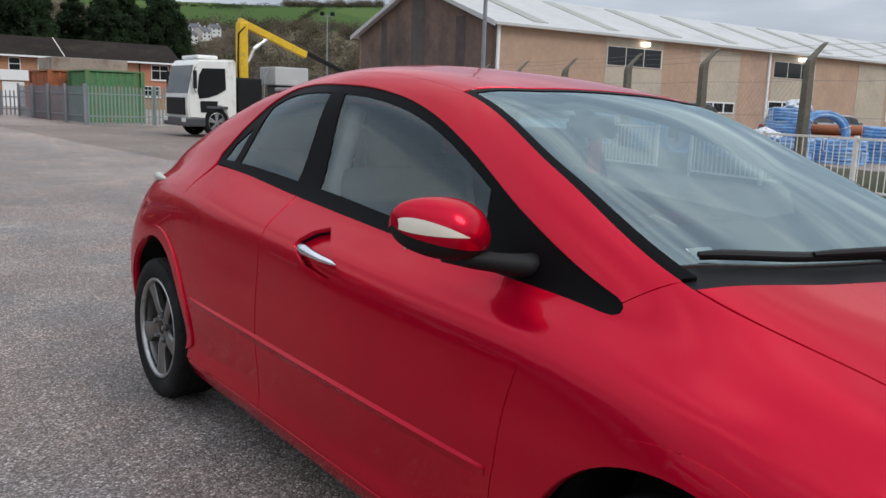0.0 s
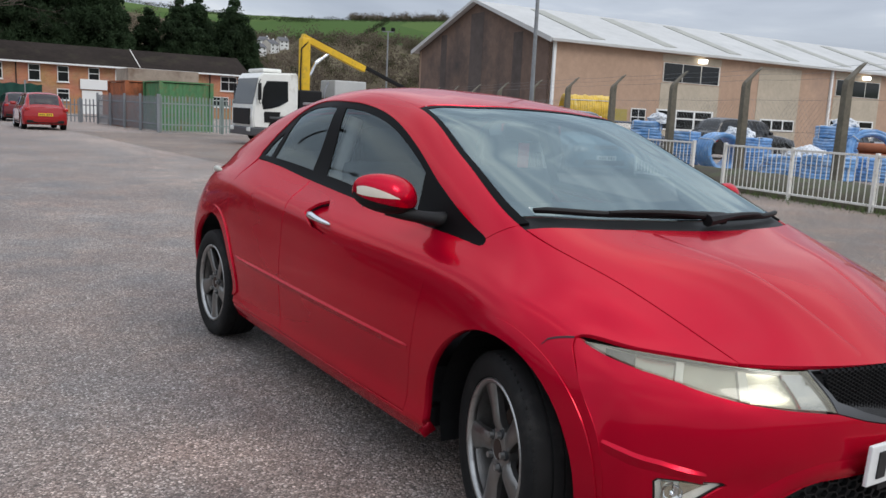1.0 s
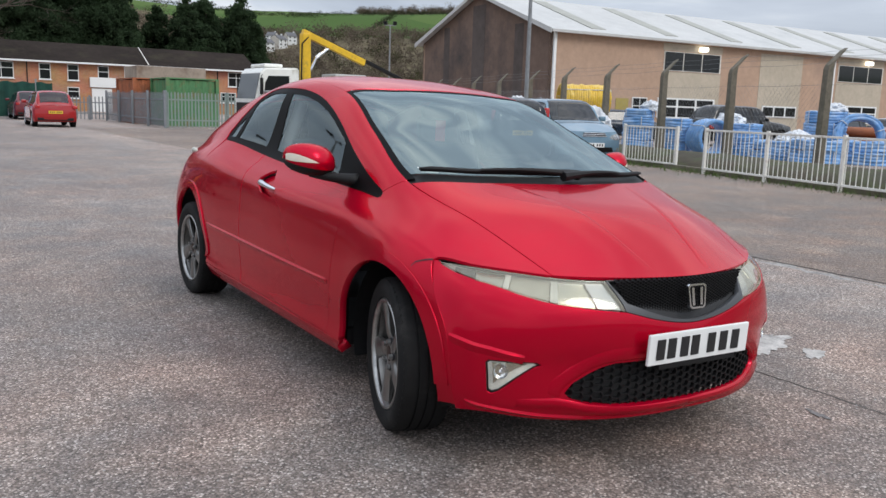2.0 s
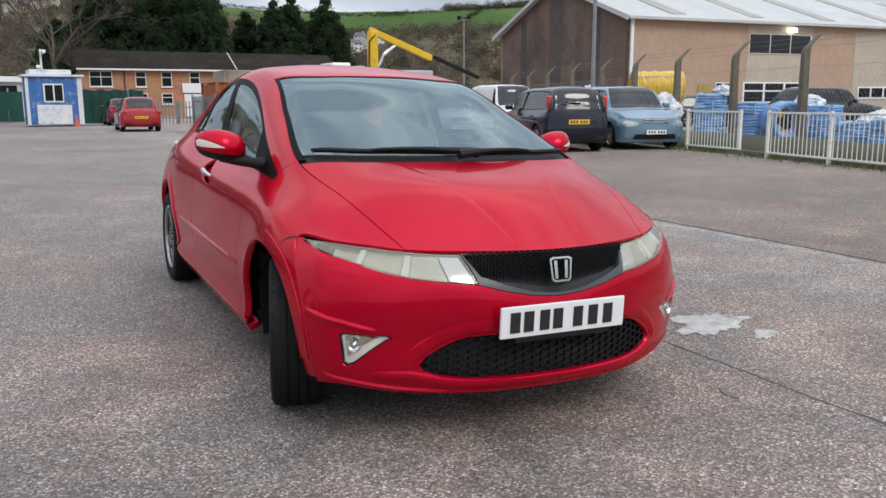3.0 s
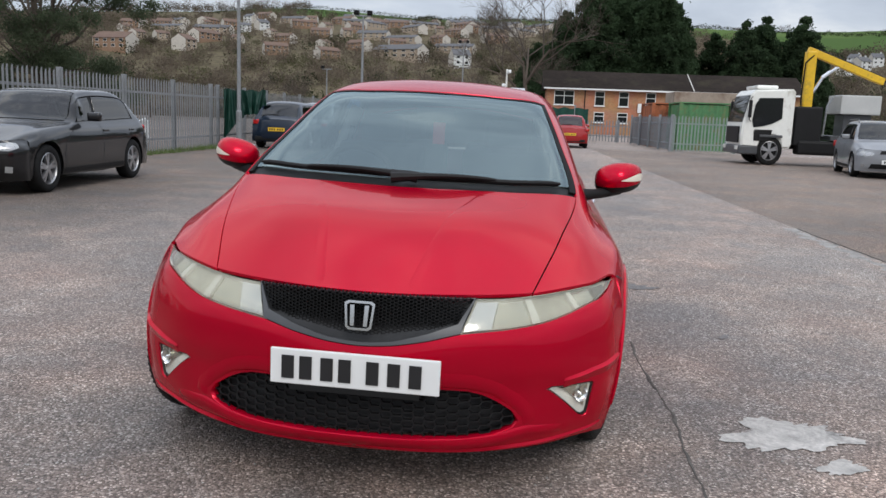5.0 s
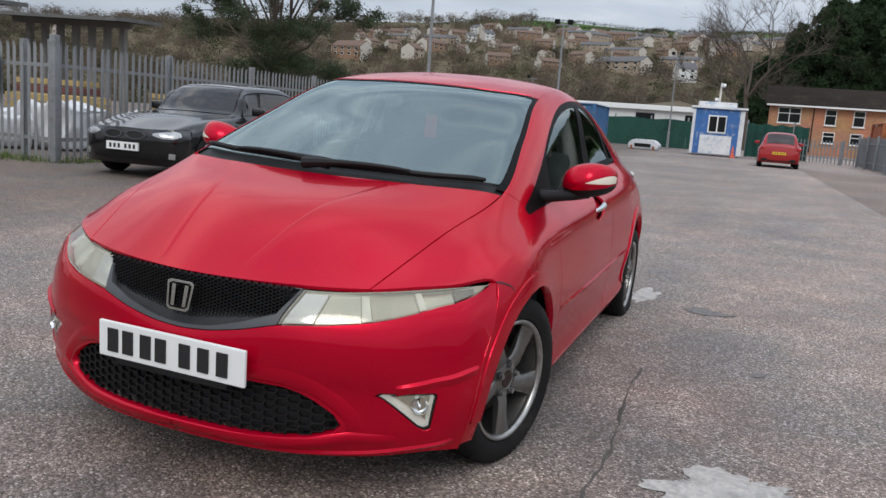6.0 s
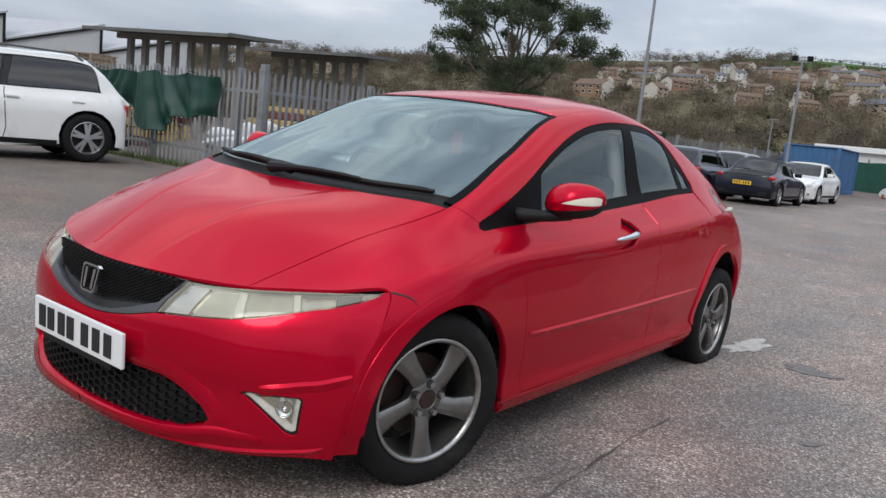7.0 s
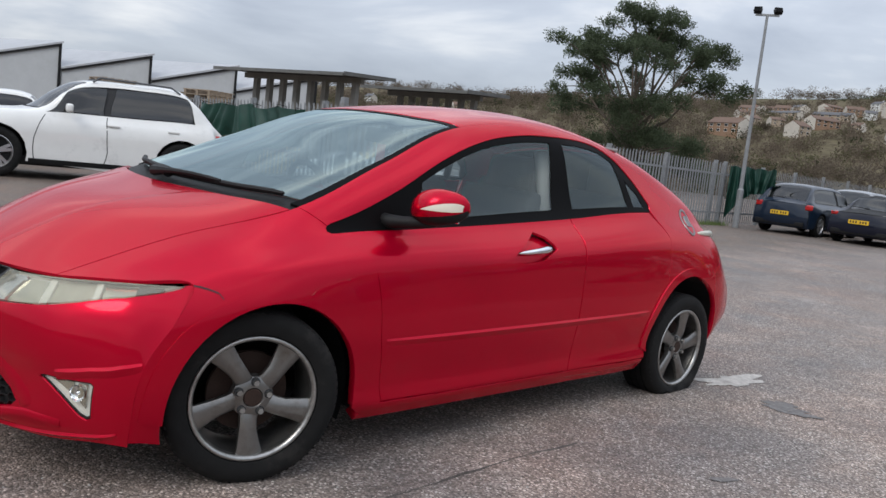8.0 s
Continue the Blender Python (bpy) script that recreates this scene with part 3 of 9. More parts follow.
# side windows
glass_low = lambda y0, y1, n=6: [(np.interp(y0 + (y1 - y0) * k / n, SKIN.lines[6][:, 1], range(9)), 6.13) for k in range(n + 1)]
front_pane = glass_low(0.705, 1.56) + top_edge(1.585, 0.735, 22, 0.026)
rear_pane = glass_low(1.705, 2.150, 4) + top_edge(2.10, 1.672, 14, 0.026)
quarter_pane = glass_low(2.195, 2.300, 2) + uvs([(2.262, 1.080), (2.165, 1.150)])
both("window_frame", lambda flip: panel("window_frame", SKIN, dlo, [front_pane, rear_pane, quarter_pane], flip=flip, size=0.025, offset=-0.005, gap=-0.003), M["black_gloss"], label="gloss black window surround")
for pane in (front_pane, rear_pane, quarter_pane):
    for ob in both("side_window", lambda flip: panel("side_window", SKIN, pane, flip=flip, offset=-0.008, gap=-0.004, closed=False), M["window"], label="tinted door glass"):
        ob.visible_shadow = False


def strip(surf, path, width, rise, flip=False, up=True):
    """A raised pressed line along a path of u, v, tapering to its ends."""
    p = np.array(path)
    t = np.linspace(0, len(p) - 1, 60)
    uv = np.stack([np.interp(t, range(len(p)), p[:, 0]), np.interp(t, range(len(p)), p[:, 1])], 1)
    pos, nor = surf.at(*uv.T), surf.normal(*uv.T)
    along = np.gradient(pos, axis=0)
    side = np.cross(nor, along)
    side /= np.linalg.norm(side, axis=1, keepdims=True)
    if (side[:, 2].mean() < 0) == up:
        side = -side
    swell = np.sin(np.linspace(0.02, math.pi - 0.02, 60))[:, None] ** 0.35
    rows = [pos + side * width * 0.35 - nor * 0.002, pos + nor * rise * swell, pos - side * width * 0.9 - nor * 0.002]
    bm = bmesh.new()
    vs = [[bm.verts.new(q * ((-1, 1, 1) if flip else (1, 1, 1))) for q in r] for r in rows]
    for a, b in zip(vs, vs[1:]):
        for k in range(59):
            bm.faces.new((a[k], a[k + 1], b[k + 1], b[k]))
    return bm


both("door_crease", lambda flip: strip(SKIN, uvs([(0.485, 0.474), (1.1, 0.476), (1.63, 0.48), (2.235, 0.494)]), 0.03, 0.008, flip), M["red_paint"])

for at in (lambda v: v, lambda v: 20 - v):
    path = [(u, at(v)) for u, v in ((1.88, 9.22), (1.4, 9.28), (0.9, 9.33), (0.4, 9.40), (0.10, 9.46))]
    part("bonnet_crease", strip(SKIN, path, 0.05, 0.0035), M["red_paint"], hatch, smooth=True)

# front bumper with its openings
f_uv = lambda x, z: FASCIA.find(("xz", (x, z)), (4 + np.interp(x, [0, 0.31, 0.56, 0.74, 0.84], range(5)), np.interp(z, [0.17, 0.214, 0.38, 0.45, 0.58, 0.68], range(6))))
INTAKE = [(0, 0.226), (0.20, 0.227), (0.34, 0.231), (0.43, 0.241), (0.485, 0.260), (0.502, 0.280), (0.480, 0.312), (0.43, 0.346), (0.385, 0.368), (0.34, 0.380), (0.20, 0.386), (0, 0.388)]
FOG = [(0.585, 0.378), (0.600, 0.386), (0.735, 0.388), (0.742, 0.380), (0.728, 0.275), (0.716, 0.268), (0.700, 0.276)]
m_pts = lambda pts: [f_uv(*p) for p in pts] + [(8 - u, v) for u, v in [f_uv(*p) for p in pts][-2:0:-1]]
fog_r = [f_uv(*p) for p in FOG]
fog_l = [(8 - u, v) for u, v in fog_r]
lamp_low = [(5, 4.0), (5.5, 3.985), (5.97, 4.003), (6.45, 4.055), (7, 4.22), (7.5, 4.62), (7.93, 5.0)]
lamp_out = lamp_low + [(7.5, 5), (7, 5), (6.5, 5), (6, 5), (5.5, 5), (5.0, 5)]
g_low = [(5, 4.0), (4.66, 3.87), (4.33, 3.80), (4, 3.78), (3.67, 3.80), (3.34, 3.87), (3, 4.0)]
shell = [(8, 0), (8, 1), (8, 2), (8, 3), (8, 4), (8, 5)] + lamp_low[::-1] + g_low[1:-1] + [(8 - u, v) for u, v in lamp_low] + [(0, 5), (0, 4), (0, 3), (0, 2), (0, 1), (0, 0)] + [(k, 0) for k in range(1, 8)]
fascia = part("front_bumper", panel("front_bumper", FASCIA, shell, [m_pts(INTAKE), fog_r, fog_l], size=0.028, thick=0.03), M["red_paint"], hatch)
for side in (1, -1):
    at = (lambda u: u) if side == 1 else (lambda u: 8 - u)
    ridge = [(at(7.9), 2.98), (at(7.4), 2.92), (at(6.8), 2.75), (at(6.3), 2.45)]
    part("bumper_ridge", strip(FASCIA, ridge, 0.03, 0.010), M["red_paint"], hatch, smooth=False)
    edge = lambda pts: [(at(u), v) for u, v in [f_uv(*p) for p in pts]]
    brow = edge([(0.530, 0.268), (0.522, 0.300), (0.490, 0.334), (0.445, 0.366), (0.395, 0.391), (0.345, 0.403), (0.20, 0.409), (0.005, 0.411)])
    part("intake_brow", strip(FASCIA, brow, 0.045, 0.017, up=False), M["red_paint"], hatch, smooth=True)
    shelf = edge([(0.640, 0.232), (0.585, 0.236), (0.530, 0.240), (0.490, 0.234), (0.430, 0.220), (0.34, 0.211), (0.20, 0.207), (0.005, 0.206)])
    part("intake_shelf", strip(FASCIA, shelf, 0.024, 0.016, up=False), M["red_paint"], hatch, smooth=True)
    lip = [(at(u), v) for u, v in [(7.6, 0.9), (6.8, 0.72), (6.0, 0.50), (5.2, 0.45), (4.6, 0.45), (4.02, 0.45)]]
    part("bumper_lip", strip(FASCIA, lip, 0.022, 0.008), M["red_paint"], hatch, smooth=False)
    # fog lamp
    fog = part("fog_lamp", panel("fog_lamp", FASCIA, fog_r, offset=-0.012, gap=-0.004, flip=side == -1), M["lamp_clear"], hatch, "clear triangular fog lamp in the bumper")
    part("fog_lens", panel("fog_lens", FASCIA, fog_r, offset=-0.002, gap=0.004, flip=side == -1, closed=False), M["lens"], fog)
    mid_f = np.mean(FOG, axis=0)
    small = [f_uv(*(mid_f + (np.array(p) - mid_f) * 0.93)) for p in FOG]
    part("fog_surround", panel("fog_surround", FASCIA, fog_r, [small], offset=-0.006, gap=-0.001, size=0.02, thick=0.008, flip=side == -1), M["black_plastic"], fog, "thin black surround")
    for q in ([(0.625, 0.376), (0.690, 0.380), (0.685, 0.335)], [(0.700, 0.380), (0.726, 0.380), (0.716, 0.300), (0.695, 0.325)]):
        part("fog_facet", panel("fog_facet", FASCIA, [f_uv(*p) for p in q], offset=-0.006, gap=0.002, flip=side == -1, size=0.02, thick=0.004), M["lamp_body"], fog)
    c0 = FASCIA.at(*f_uv(0.700, 0.350))[0] * (side, 1, 1)
    bm = bmesh.new()
    revolve(bm, [(0.026, 0.006), (0.024, -0.002), (0.014, -0.007), (0.006, -0.006), (0.004, 0.004), (0.0, 0.005)], 18)
    bmesh.ops.transform(bm, matrix=Matrix.Translation(Vector(c0) + Vector((side * -0.002, 0.002, 0))) @ Vector((side * 0.6, -1, 0)).to_track_quat("X", "Z").to_matrix().to_4x4(), verts=bm.verts)
    part("fog_reflector", bm, M["chrome"], fog, smooth=True)
    part("lamp_sill", panel("lamp_sill", FASCIA, [(5.2, 3.7), (6.0, 3.7), (6.8, 3.8), (6.8, 4.13), (6.45, 4.05), (5.97, 4.0), (5.5, 3.98), (5.2, 3.98)], offset=-0.006, gap=0.0, flip=side == -1, thick=0.004), M["red_paint"], hatch)
    # headlamp: chrome facets in a bowl behind a hazed lens
    lamp = part("headlamp", panel("headlamp", FASCIA, lamp_out, offset=-0.034, gap=-0.004, flip=side == -1, thick=0.02), M["lamp_dull"], hatch, "slim headlamp with a hazed lens")
    part("lamp_lens", panel("lamp_lens", FASCIA, lamp_out, offset=-0.001, gap=0.004, flip=side == -1, thick=0.012), M["hazed_lens"], lamp, "yellowed hazed lens")
    low_v = lambda u: np.interp(u, [q[0] for q in lamp_low], [q[1] for q in lamp_low]) + 0.06
    for u0, u1, mat, deep in ((5.03, 5.355, "chrome", 0.016), (5.365, 5.88, "lamp_body", 0.026), (5.885, 6.00, "lamp_clear", 0.018), (6.005, 6.55, "lamp_dull", 0.026), (6.555, 6.64, "lamp_clear", 0.014), (6.645, 7.10, "lamp_body", 0.024), (7.105, 7.55, "grey_trim", 0.016)):
        q = [(u0, low_v(u0)), ((u0 + u1) / 2, low_v((u0 + u1) / 2)), (u1, low_v(u1)), (u1, 4.93), (u0, 4.93)]
        part("facet", panel("facet", FASCIA, q, offset=-deep, gap=0.001, flip=side == -1, size=0.02, thick=0.02), M[mat], lamp)


def honeycomb(outline, cell, pitch, back, thick):
    """Bars of a hexagon mesh that follows the curve of the nose, inside an outline in x, z."""
    poly = np.array(outline + [(-x, z) for x, z in outline[-2:0:-1]])
    bm = bmesh.new()
    zs = poly[:, 1]
    seen = set()
    row = 0
    z = zs.min() - pitch
    while z < zs.max() + pitch:
        x = -0.62 + (cell / 2 if row % 2 else 0)
        while x < 0.62:
            ring = [(x + cell * 0.5 * sx, z + pitch * sz) for sx, sz in ((-0.62, 0), (-0.38, 0.5), (0.38, 0.5), (0.62, 0), (0.38, -0.5), (-0.38, -0.5))]
            for a, b in zip(ring, ring[1:] + ring[:1]):
                key = (round((a[0] + b[0]) * 500), round((a[1] + b[1]) * 700))
                if key in seen or not inside(poly, np.array([((a[0] + b[0]) / 2, (a[1] + b[1]) / 2)]))[0]:
                    continue
                seen.add(key)
                q = []
                for px, pz in (a, b):
                    fy = float(np.interp(abs(px), NOSE_X, NOSE_Y)) + back
                    q.append(Vector((px, fy, pz)))
                d = (q[1] - q[0]).normalized()
                s = Vector((0, 1, 0)).cross(d).normalized() * thick
                vs = [bm.verts.new(c + o) for c in q for o in (s, s + Vector((0, 0.014, 0)), -s + Vector((0, 0.014, 0)), -s)]
                for f in ((0, 4, 5, 1), (2, 1, 5, 6), (3, 2, 6, 7), (0, 3, 7, 4)):
                    bm.faces.new([vs[i] for i in f])
            x += cell
        z += pitch * 0.5
        row += 1
    return bm


NOSE_X = np.linspace(0, 0.62, 24)
NOSE_Y = np.array([FASCIA.at(*f_uv(x, 0.32))[0][1] for x in NOSE_X])
part("lower_grille", honeycomb(INTAKE, 0.068, 0.026, 0.016, 0.0022), M["black_plastic"], hatch, "black honeycomb lower grille")
part("grille_backing", panel("grille_backing", FASCIA, m_pts(INTAKE), offset=-0.06, gap=-0.01), M["interior"], hatch)
NOSE_Y = np.array([FASCIA.at(*f_uv(x, 0.61))[0][1] for x in NOSE_X])
top_open = [(0, 0.527), (0.10, 0.533), (0.20, 0.556), (0.295, 0.592), (0.322, 0.656), (0.33, 0.667), (0.16, 0.668), (0, 0.668)]
part("upper_grille", honeycomb(top_open, 0.023, 0.0105, 0.008, 0.0013), M["black_plastic"], hatch, "black mesh upper grille")
g_out = g_low + [(3, 5), (3.5, 5.0), (4, 5.0), (4.5, 5.0), (5, 5)]
part("grille_backing", panel("grille_backing", FASCIA, g_out, offset=-0.03, gap=-0.002), M["interior"], hatch)
g_in = [(4.93, 4.28), (4.66, 4.1), (4.33, 3.98), (4, 3.95), (3.67, 3.98), (3.34, 4.1), (3.07, 4.28), (3.02, 4.97), (3.5, 4.97), (4, 4.97), (4.5, 4.97), (4.98, 4.97)]
part("grille_trim", panel("grille_trim", FASCIA, g_out, [g_in], offset=0.0, gap=0.001, thick=0.025), M["grey_trim"], hatch, "satin grey grille surround")

# badge, plate
bm = bmesh.new()
outer = [(-0.047, 0.038), (-0.036, 0.045), (0.036, 0.045), (0.047, 0.038), (0.040, -0.036), (0.030, -0.044), (-0.030, -0.044), (-0.040, -0.036)]
ring = [[bm.verts.new((x * s, y, z * s)) for x, z in outer] for s, y in ((1, 0), (1, -0.012), (0.84, -0.012), (0.84, 0))]
for a, b in zip(ring, ring[1:]):
    for k in range(8):
        bm.faces.new((a[k], a[(k + 1) % 8], b[(k + 1) % 8], b[k]))
for sx in (-1, 1):
    prism(bm, [(sx * 0.014, -0.032), (sx * 0.026, -0.032), (sx * 0.029, 0.032), (sx * 0.016, 0.032)], -0.012)
bmesh.ops.transform(bm, matrix=pose(0, -0.752, 0.602, -9, 0, 0), verts=bm.verts)
part("badge", bm, M["chrome"], hatch, "chrome badge")
bm = boxed((-0.26, -0.012, -0.0555), (0.26, 0, 0.0555), None, 0.004)
bmesh.ops.transform(bm, matrix=pose(0, -0.786, 0.438, 2, 0, 0), verts=bm.verts)
plate = part("number_plate", bm, M["plate_white"], hatch, "white plate with black bars")
for k, x in enumerate((-0.205, -0.15, -0.085, -0.03, 0.055, 0.12, 0.185)):
    bm = boxed((x - 0.019, -0.0165, -0.036), (x + 0.019, -0.0125, 0.036))
    bmesh.ops.transform(bm, matrix=pose(0, -0.786, 0.438, 2, 0, 0), verts=bm.verts)
    part("plate_bar", bm, M["plate_black"], plate)
bm = boxed((-0.2, -0.008, -0.012), (0.2, 0.03, 0.004), pose(0, -0.786, 0.376))
part("plate_holder", bm, M["black_plastic"], hatch)


# wheels
def make_tyre(flat=0.0):
    bm = bmesh.new()
    prof = [(0.224, -0.085), (0.234, -0.101), (0.262, -0.110), (0.290, -0.108), (0.306, -0.098), (0.314, -0.086), (0.3165, -0.070), (0.3165, -0.045), (0.310, -0.044), (0.310, -0.036), (0.317, -0.035), (0.317, -0.004), (0.310, -0.003), (0.310, 0.003), (0.317, 0.004),
            (0.317, 0.035), (0.310, 0.036), (0.310, 0.044), (0.3165, 0.045), (0.3165, 0.070), (0.314, 0.086), (0.306, 0.098), (0.290, 0.108), (0.262, 0.110), (0.234, 0.101), (0.224, 0.085)]
    revolve(bm, prof, 72)
    for v in bm.verts:
        low = -0.305 + flat
        if v.co.z < low:
            v.co.x *= 1 + (low - v.co.z) * (1.2 + flat * 5)
            v.co.z = low + (v.co.z - low) * 0.04
        elif flat and v.co.z < -0.15:
            v.co.x *= 1 + flat * 3.0 * (-0.15 - v.co.z) / 0.15
    # sidewall shoulder blocks
    for k in range(64):
        a = 2 * math.pi * k / 64
        for s in (-1, 1):
            box(bm, (s * 0.086 - 0.012, -0.0045, 0.306), (s * 0.086 + 0.012, 0.0045, 0.3105), Matrix.Rotation(a, 4, "X"))
    for v in bm.verts:
        low = -0.305 + flat
        if v.co.z < low - 0.002:
            v.co.z = low - 0.001
    return bm


def make_rim():
    """Five broad twisted spokes, seen from +x."""
    bm = bmesh.new()
    revolve(bm, [(0.226, 0.088), (0.2285, 0.096), (0.224, 0.100), (0.218, 0.097), (0.213, 0.080), (0.205, 0.040), (0.196, -0.02), (0.205, -0.085), (0.222, -0.09)], 60)
    for k in range(5):
        rows = []
        for r, w, tw, x, h in ((0.050, 0.034, 0.0, 0.070, 0.022), (0.085, 0.031, 0.015, 0.082, 0.022), (0.120, 0.032, 0.045, 0.084, 0.020), (0.155, 0.037, 0.08, 0.084, 0.018), (0.190, 0.044, 0.105, 0.086, 0.016), (0.217, 0.052, 0.118, 0.088, 0.014)):
            a = 2 * math.pi * k / 5 + tw
            c, s = math.cos(a), math.sin(a)
            ring = []
            for dw, dx in ((-1, -h * 1.4), (-1, -0.006), (-0.82, 0.0), (-0.3, 0.003), (0.3, 0.001), (0.82, -0.005), (1, -0.012), (1, -h * 1.4)):
                ring.append(bm.verts.new((x + dx, -s * r + c * dw * w * -1, c * r + s * dw * w * -1)))
            rows.append(ring)
        for a, b in zip(rows, rows[1:]):
            for j in range(7):
                bm.faces.new((a[j], a[j + 1], b[j + 1], b[j]))
    revolve(bm, [(0.0, 0.058), (0.026, 0.058), (0.030, 0.074), (0.036, 0.080), (0.060, 0.078), (0.074, 0.070), (0.078, 0.040)], 40)
    return bm


TYRE, SOFT, RIM = {}, {}, {}
for name, store, make in (("tyre", TYRE, lambda: make_tyre()), ("tyre", SOFT, lambda: make_tyre(0.045)), ("rim", RIM, make_rim)):
    bm = make()
    bmesh.ops.recalc_face_normals(bm, faces=bm.faces)
    me = bpy.data.meshes.new(name)
    bm.to_mesh(me)
    bm.free()
    me.polygons.foreach_set("use_smooth", [True] * len(me.polygons))
    me.set_sharp_from_angle(angle=radians(38))
    me.materials.append(M["rubber" if name == "tyre" else "alloy"])
    store["me"] = me


def wheel(parent, x, y, z, steer=0.0, spin=0.0, soft=False):
    w = part("wheel", boxed((-0.03, -0.05, -0.05), (0.052, 0.05, 0.05), None, 0.012), M["brake"], parent)
    w.matrix_basis = pose(x, y, z, 0, 0, steer + (180 if x < 0 else 0)) @ Matrix.Scale(0.945, 4)
    part("tyre", SOFT["me"] if soft else TYRE["me"], None, w)
    rim = part("rim", RIM["me"], None, w, "scuffed grey five-spoke alloy rim")
    rim.matrix_basis = pose(0, 0, 0, spin, 0, 0)
    bm = bmesh.new()
    revolve(bm, [(0.2285, 0.0975), (0.2245, 0.1025), (0.2165, 0.100), (0.211, 0.092), (0.207, 0.078), (0.216, 0.072), (0.2275, 0.090)], 60, closed=True)
    part("rim_lip", bm, M["bright_alloy"], rim, "bright scuffed rim edge", smooth=True)
    bm = bmesh.new()
    revolve(bm, [(0.06, 0.0), (0.145, 0.0), (0.148, -0.012), (0.145, -0.024), (0.06, -0.024)], 40, closed=True)
    part("brake_disc", bm, M["brake"], w, "rusty brake disc")
    for k in range(5):
        a = radians(72 * k + 36 + spin)
        bm = bmesh.new()
        revolve(bm, [(0.0, 0.094), (0.010, 0.094), (0.011, 0.076), (0.011, 0.06)], 10, Matrix.Translation((0, -math.sin(a) * 0.056, math.cos(a) * 0.056)))
        part("wheel_nut", bm, M["bright_alloy"], w)
        bm = bmesh.new()
        revolve(bm, [(0.0, 0.0795), (0.0165, 0.0795), (0.0175, 0.070)], 14, Matrix.Translation((0, -math.sin(a) * 0.056, math.cos(a) * 0.056)))
        part("nut_well", bm, M["interior"], w)
    bm = bmesh.new()
    revolve(bm, [(0.0, 0.0815), (0.026, 0.0815), (0.032, 0.0805), (0.033, 0.06)], 20)
    part("hub_centre", bm, M["brake"], w)
    return w


wheel(hatch, 0.742, 0.0, 0.305, -15, 31)
wheel(hatch, -0.742, 0.0, 0.271, -15, 20)
wheel(hatch, 0.765, 2.635, 0.262, 0, -14, True)
wheel(hatch, -0.765, 2.635, 0.271, 0, 30)

# splash guard under the bumper corner
for side in (1,):
    bm = bmesh.new()
    rows = []
    for k in range(15):
        x, y = 0.46 + 0.26 * k / 14, -0.60 + 0.14 * k / 14
        low = 0.168 + 0.010 * math.sin(k * 1.9) + 0.006 * math.sin(k * 4.1)
        rows.append([bm.verts.new((side * x, y, z)) for z in (0.21, low)])
    for a, b in zip(rows, rows[1:]):
        bm.faces.new((a[0], b[0], b[1], a[1]))
    part("splash_guard", bm, M["black_plastic"], hatch, "ragged black splash guard")

# wheel tubs and floor
for y, z in (F_HUB, R_HUB):
    for side in (-1, 1):
        bm = bmesh.new()
        rows = []
        for k in range(21):
            a = radians((-20 if y < 1 else 8) + (220 if y < 1 else 178) * k / 20)
            rr, out = (F_ARCH + 0.012, 0.79) if y < 1 else (0.385, 0.83)
            rows.append([bm.verts.new((side * x, y + rr * math.cos(a), z + rr * math.sin(a))) for x in (0.52, out)])
        for a, b in zip(rows, rows[1:]):
            bm.faces.new((a[0], a[1], b[1], b[0]))
        bm.faces.new([r[0] for r in rows])
        part("wheel_tub", bm, M["black_plastic"], hatch)
bm = bmesh.new()
box(bm, (-0.52, -0.62, 0.19), (0.52, 3.0, 0.30), None, 0.02)
box(bm, (-0.80, 0.42, 0.19), (0.80, 2.22, 0.27), None, 0.02)
part("underbody", bm, M["black_plastic"], hatch)
bm = bmesh.new()
box(bm, (-0.42, -0.50, 0.30), (0.42, 0.05, 0.52))
part("engine_bay", bm, M["interior"], hatch)
bm = bmesh.new()
a, b = SKIN.at(np.full(21, 7.98), np.linspace(0.1, 8, 21)), None
vs = [bm.verts.new(p) for p in a] + [bm.verts.new(p * (-1, 1, 1)) for p in a[::-1]]
bm.faces.new(vs)
part("rear_panel", bm, M["red_paint"], hatch)


# mirrors
def mirror_point(a, b, grow=1.0):
    """A point of the housing: a round the car's cross axis, b from the outer end to the inner."""
    x = math.cos(b)
    r = math.sin(b) ** 0.62
    y, z = -math.cos(a), math.sin(a)
    p = Vector((x * 0.098 * (1.0 if x > 0 else 0.92), y * r * (0.070 if y < 0 else 0.045), z * r * (0.068 if z > 0 else 0.056)))
    p *= grow * 1.13
    p.y += 0.05 * (p.x / 0.1) ** 2 * (1 if x > 0 else 0.35)
    p.z += 0.012 * p.x / 0.1
    return p


def shell_patch(a0, a1, b0, b1, grow, na=20, nb=14, shape=None):
    bm = bmesh.new()
    g = [[bm.verts.new(mirror_point(a0 + (a1 - a0) * (i / na), b0 + (b1 - b0) * j / nb, grow) if shape is None else shape(i / na, j / nb)) for j in range(nb + 1)] for i in range(na + 1)]
    for i in range(na):
        for j in range(nb):
            f = (g[i][j], g[i + 1][j], g[i + 1][j + 1], g[i][j + 1])
            bm.faces.new(f)
    bmesh.ops.remove_doubles(bm, verts=bm.verts, dist=1e-5)
    return bm


def wedge(i, j):
    b = 0.16 + 1.36 * i
    mid = 0.18 - 0.20 * i
    open_ = 0.95 * (1 - i) + 0.01
    return mirror_point(mid + (j - 0.5) * open_, b, 1.012)


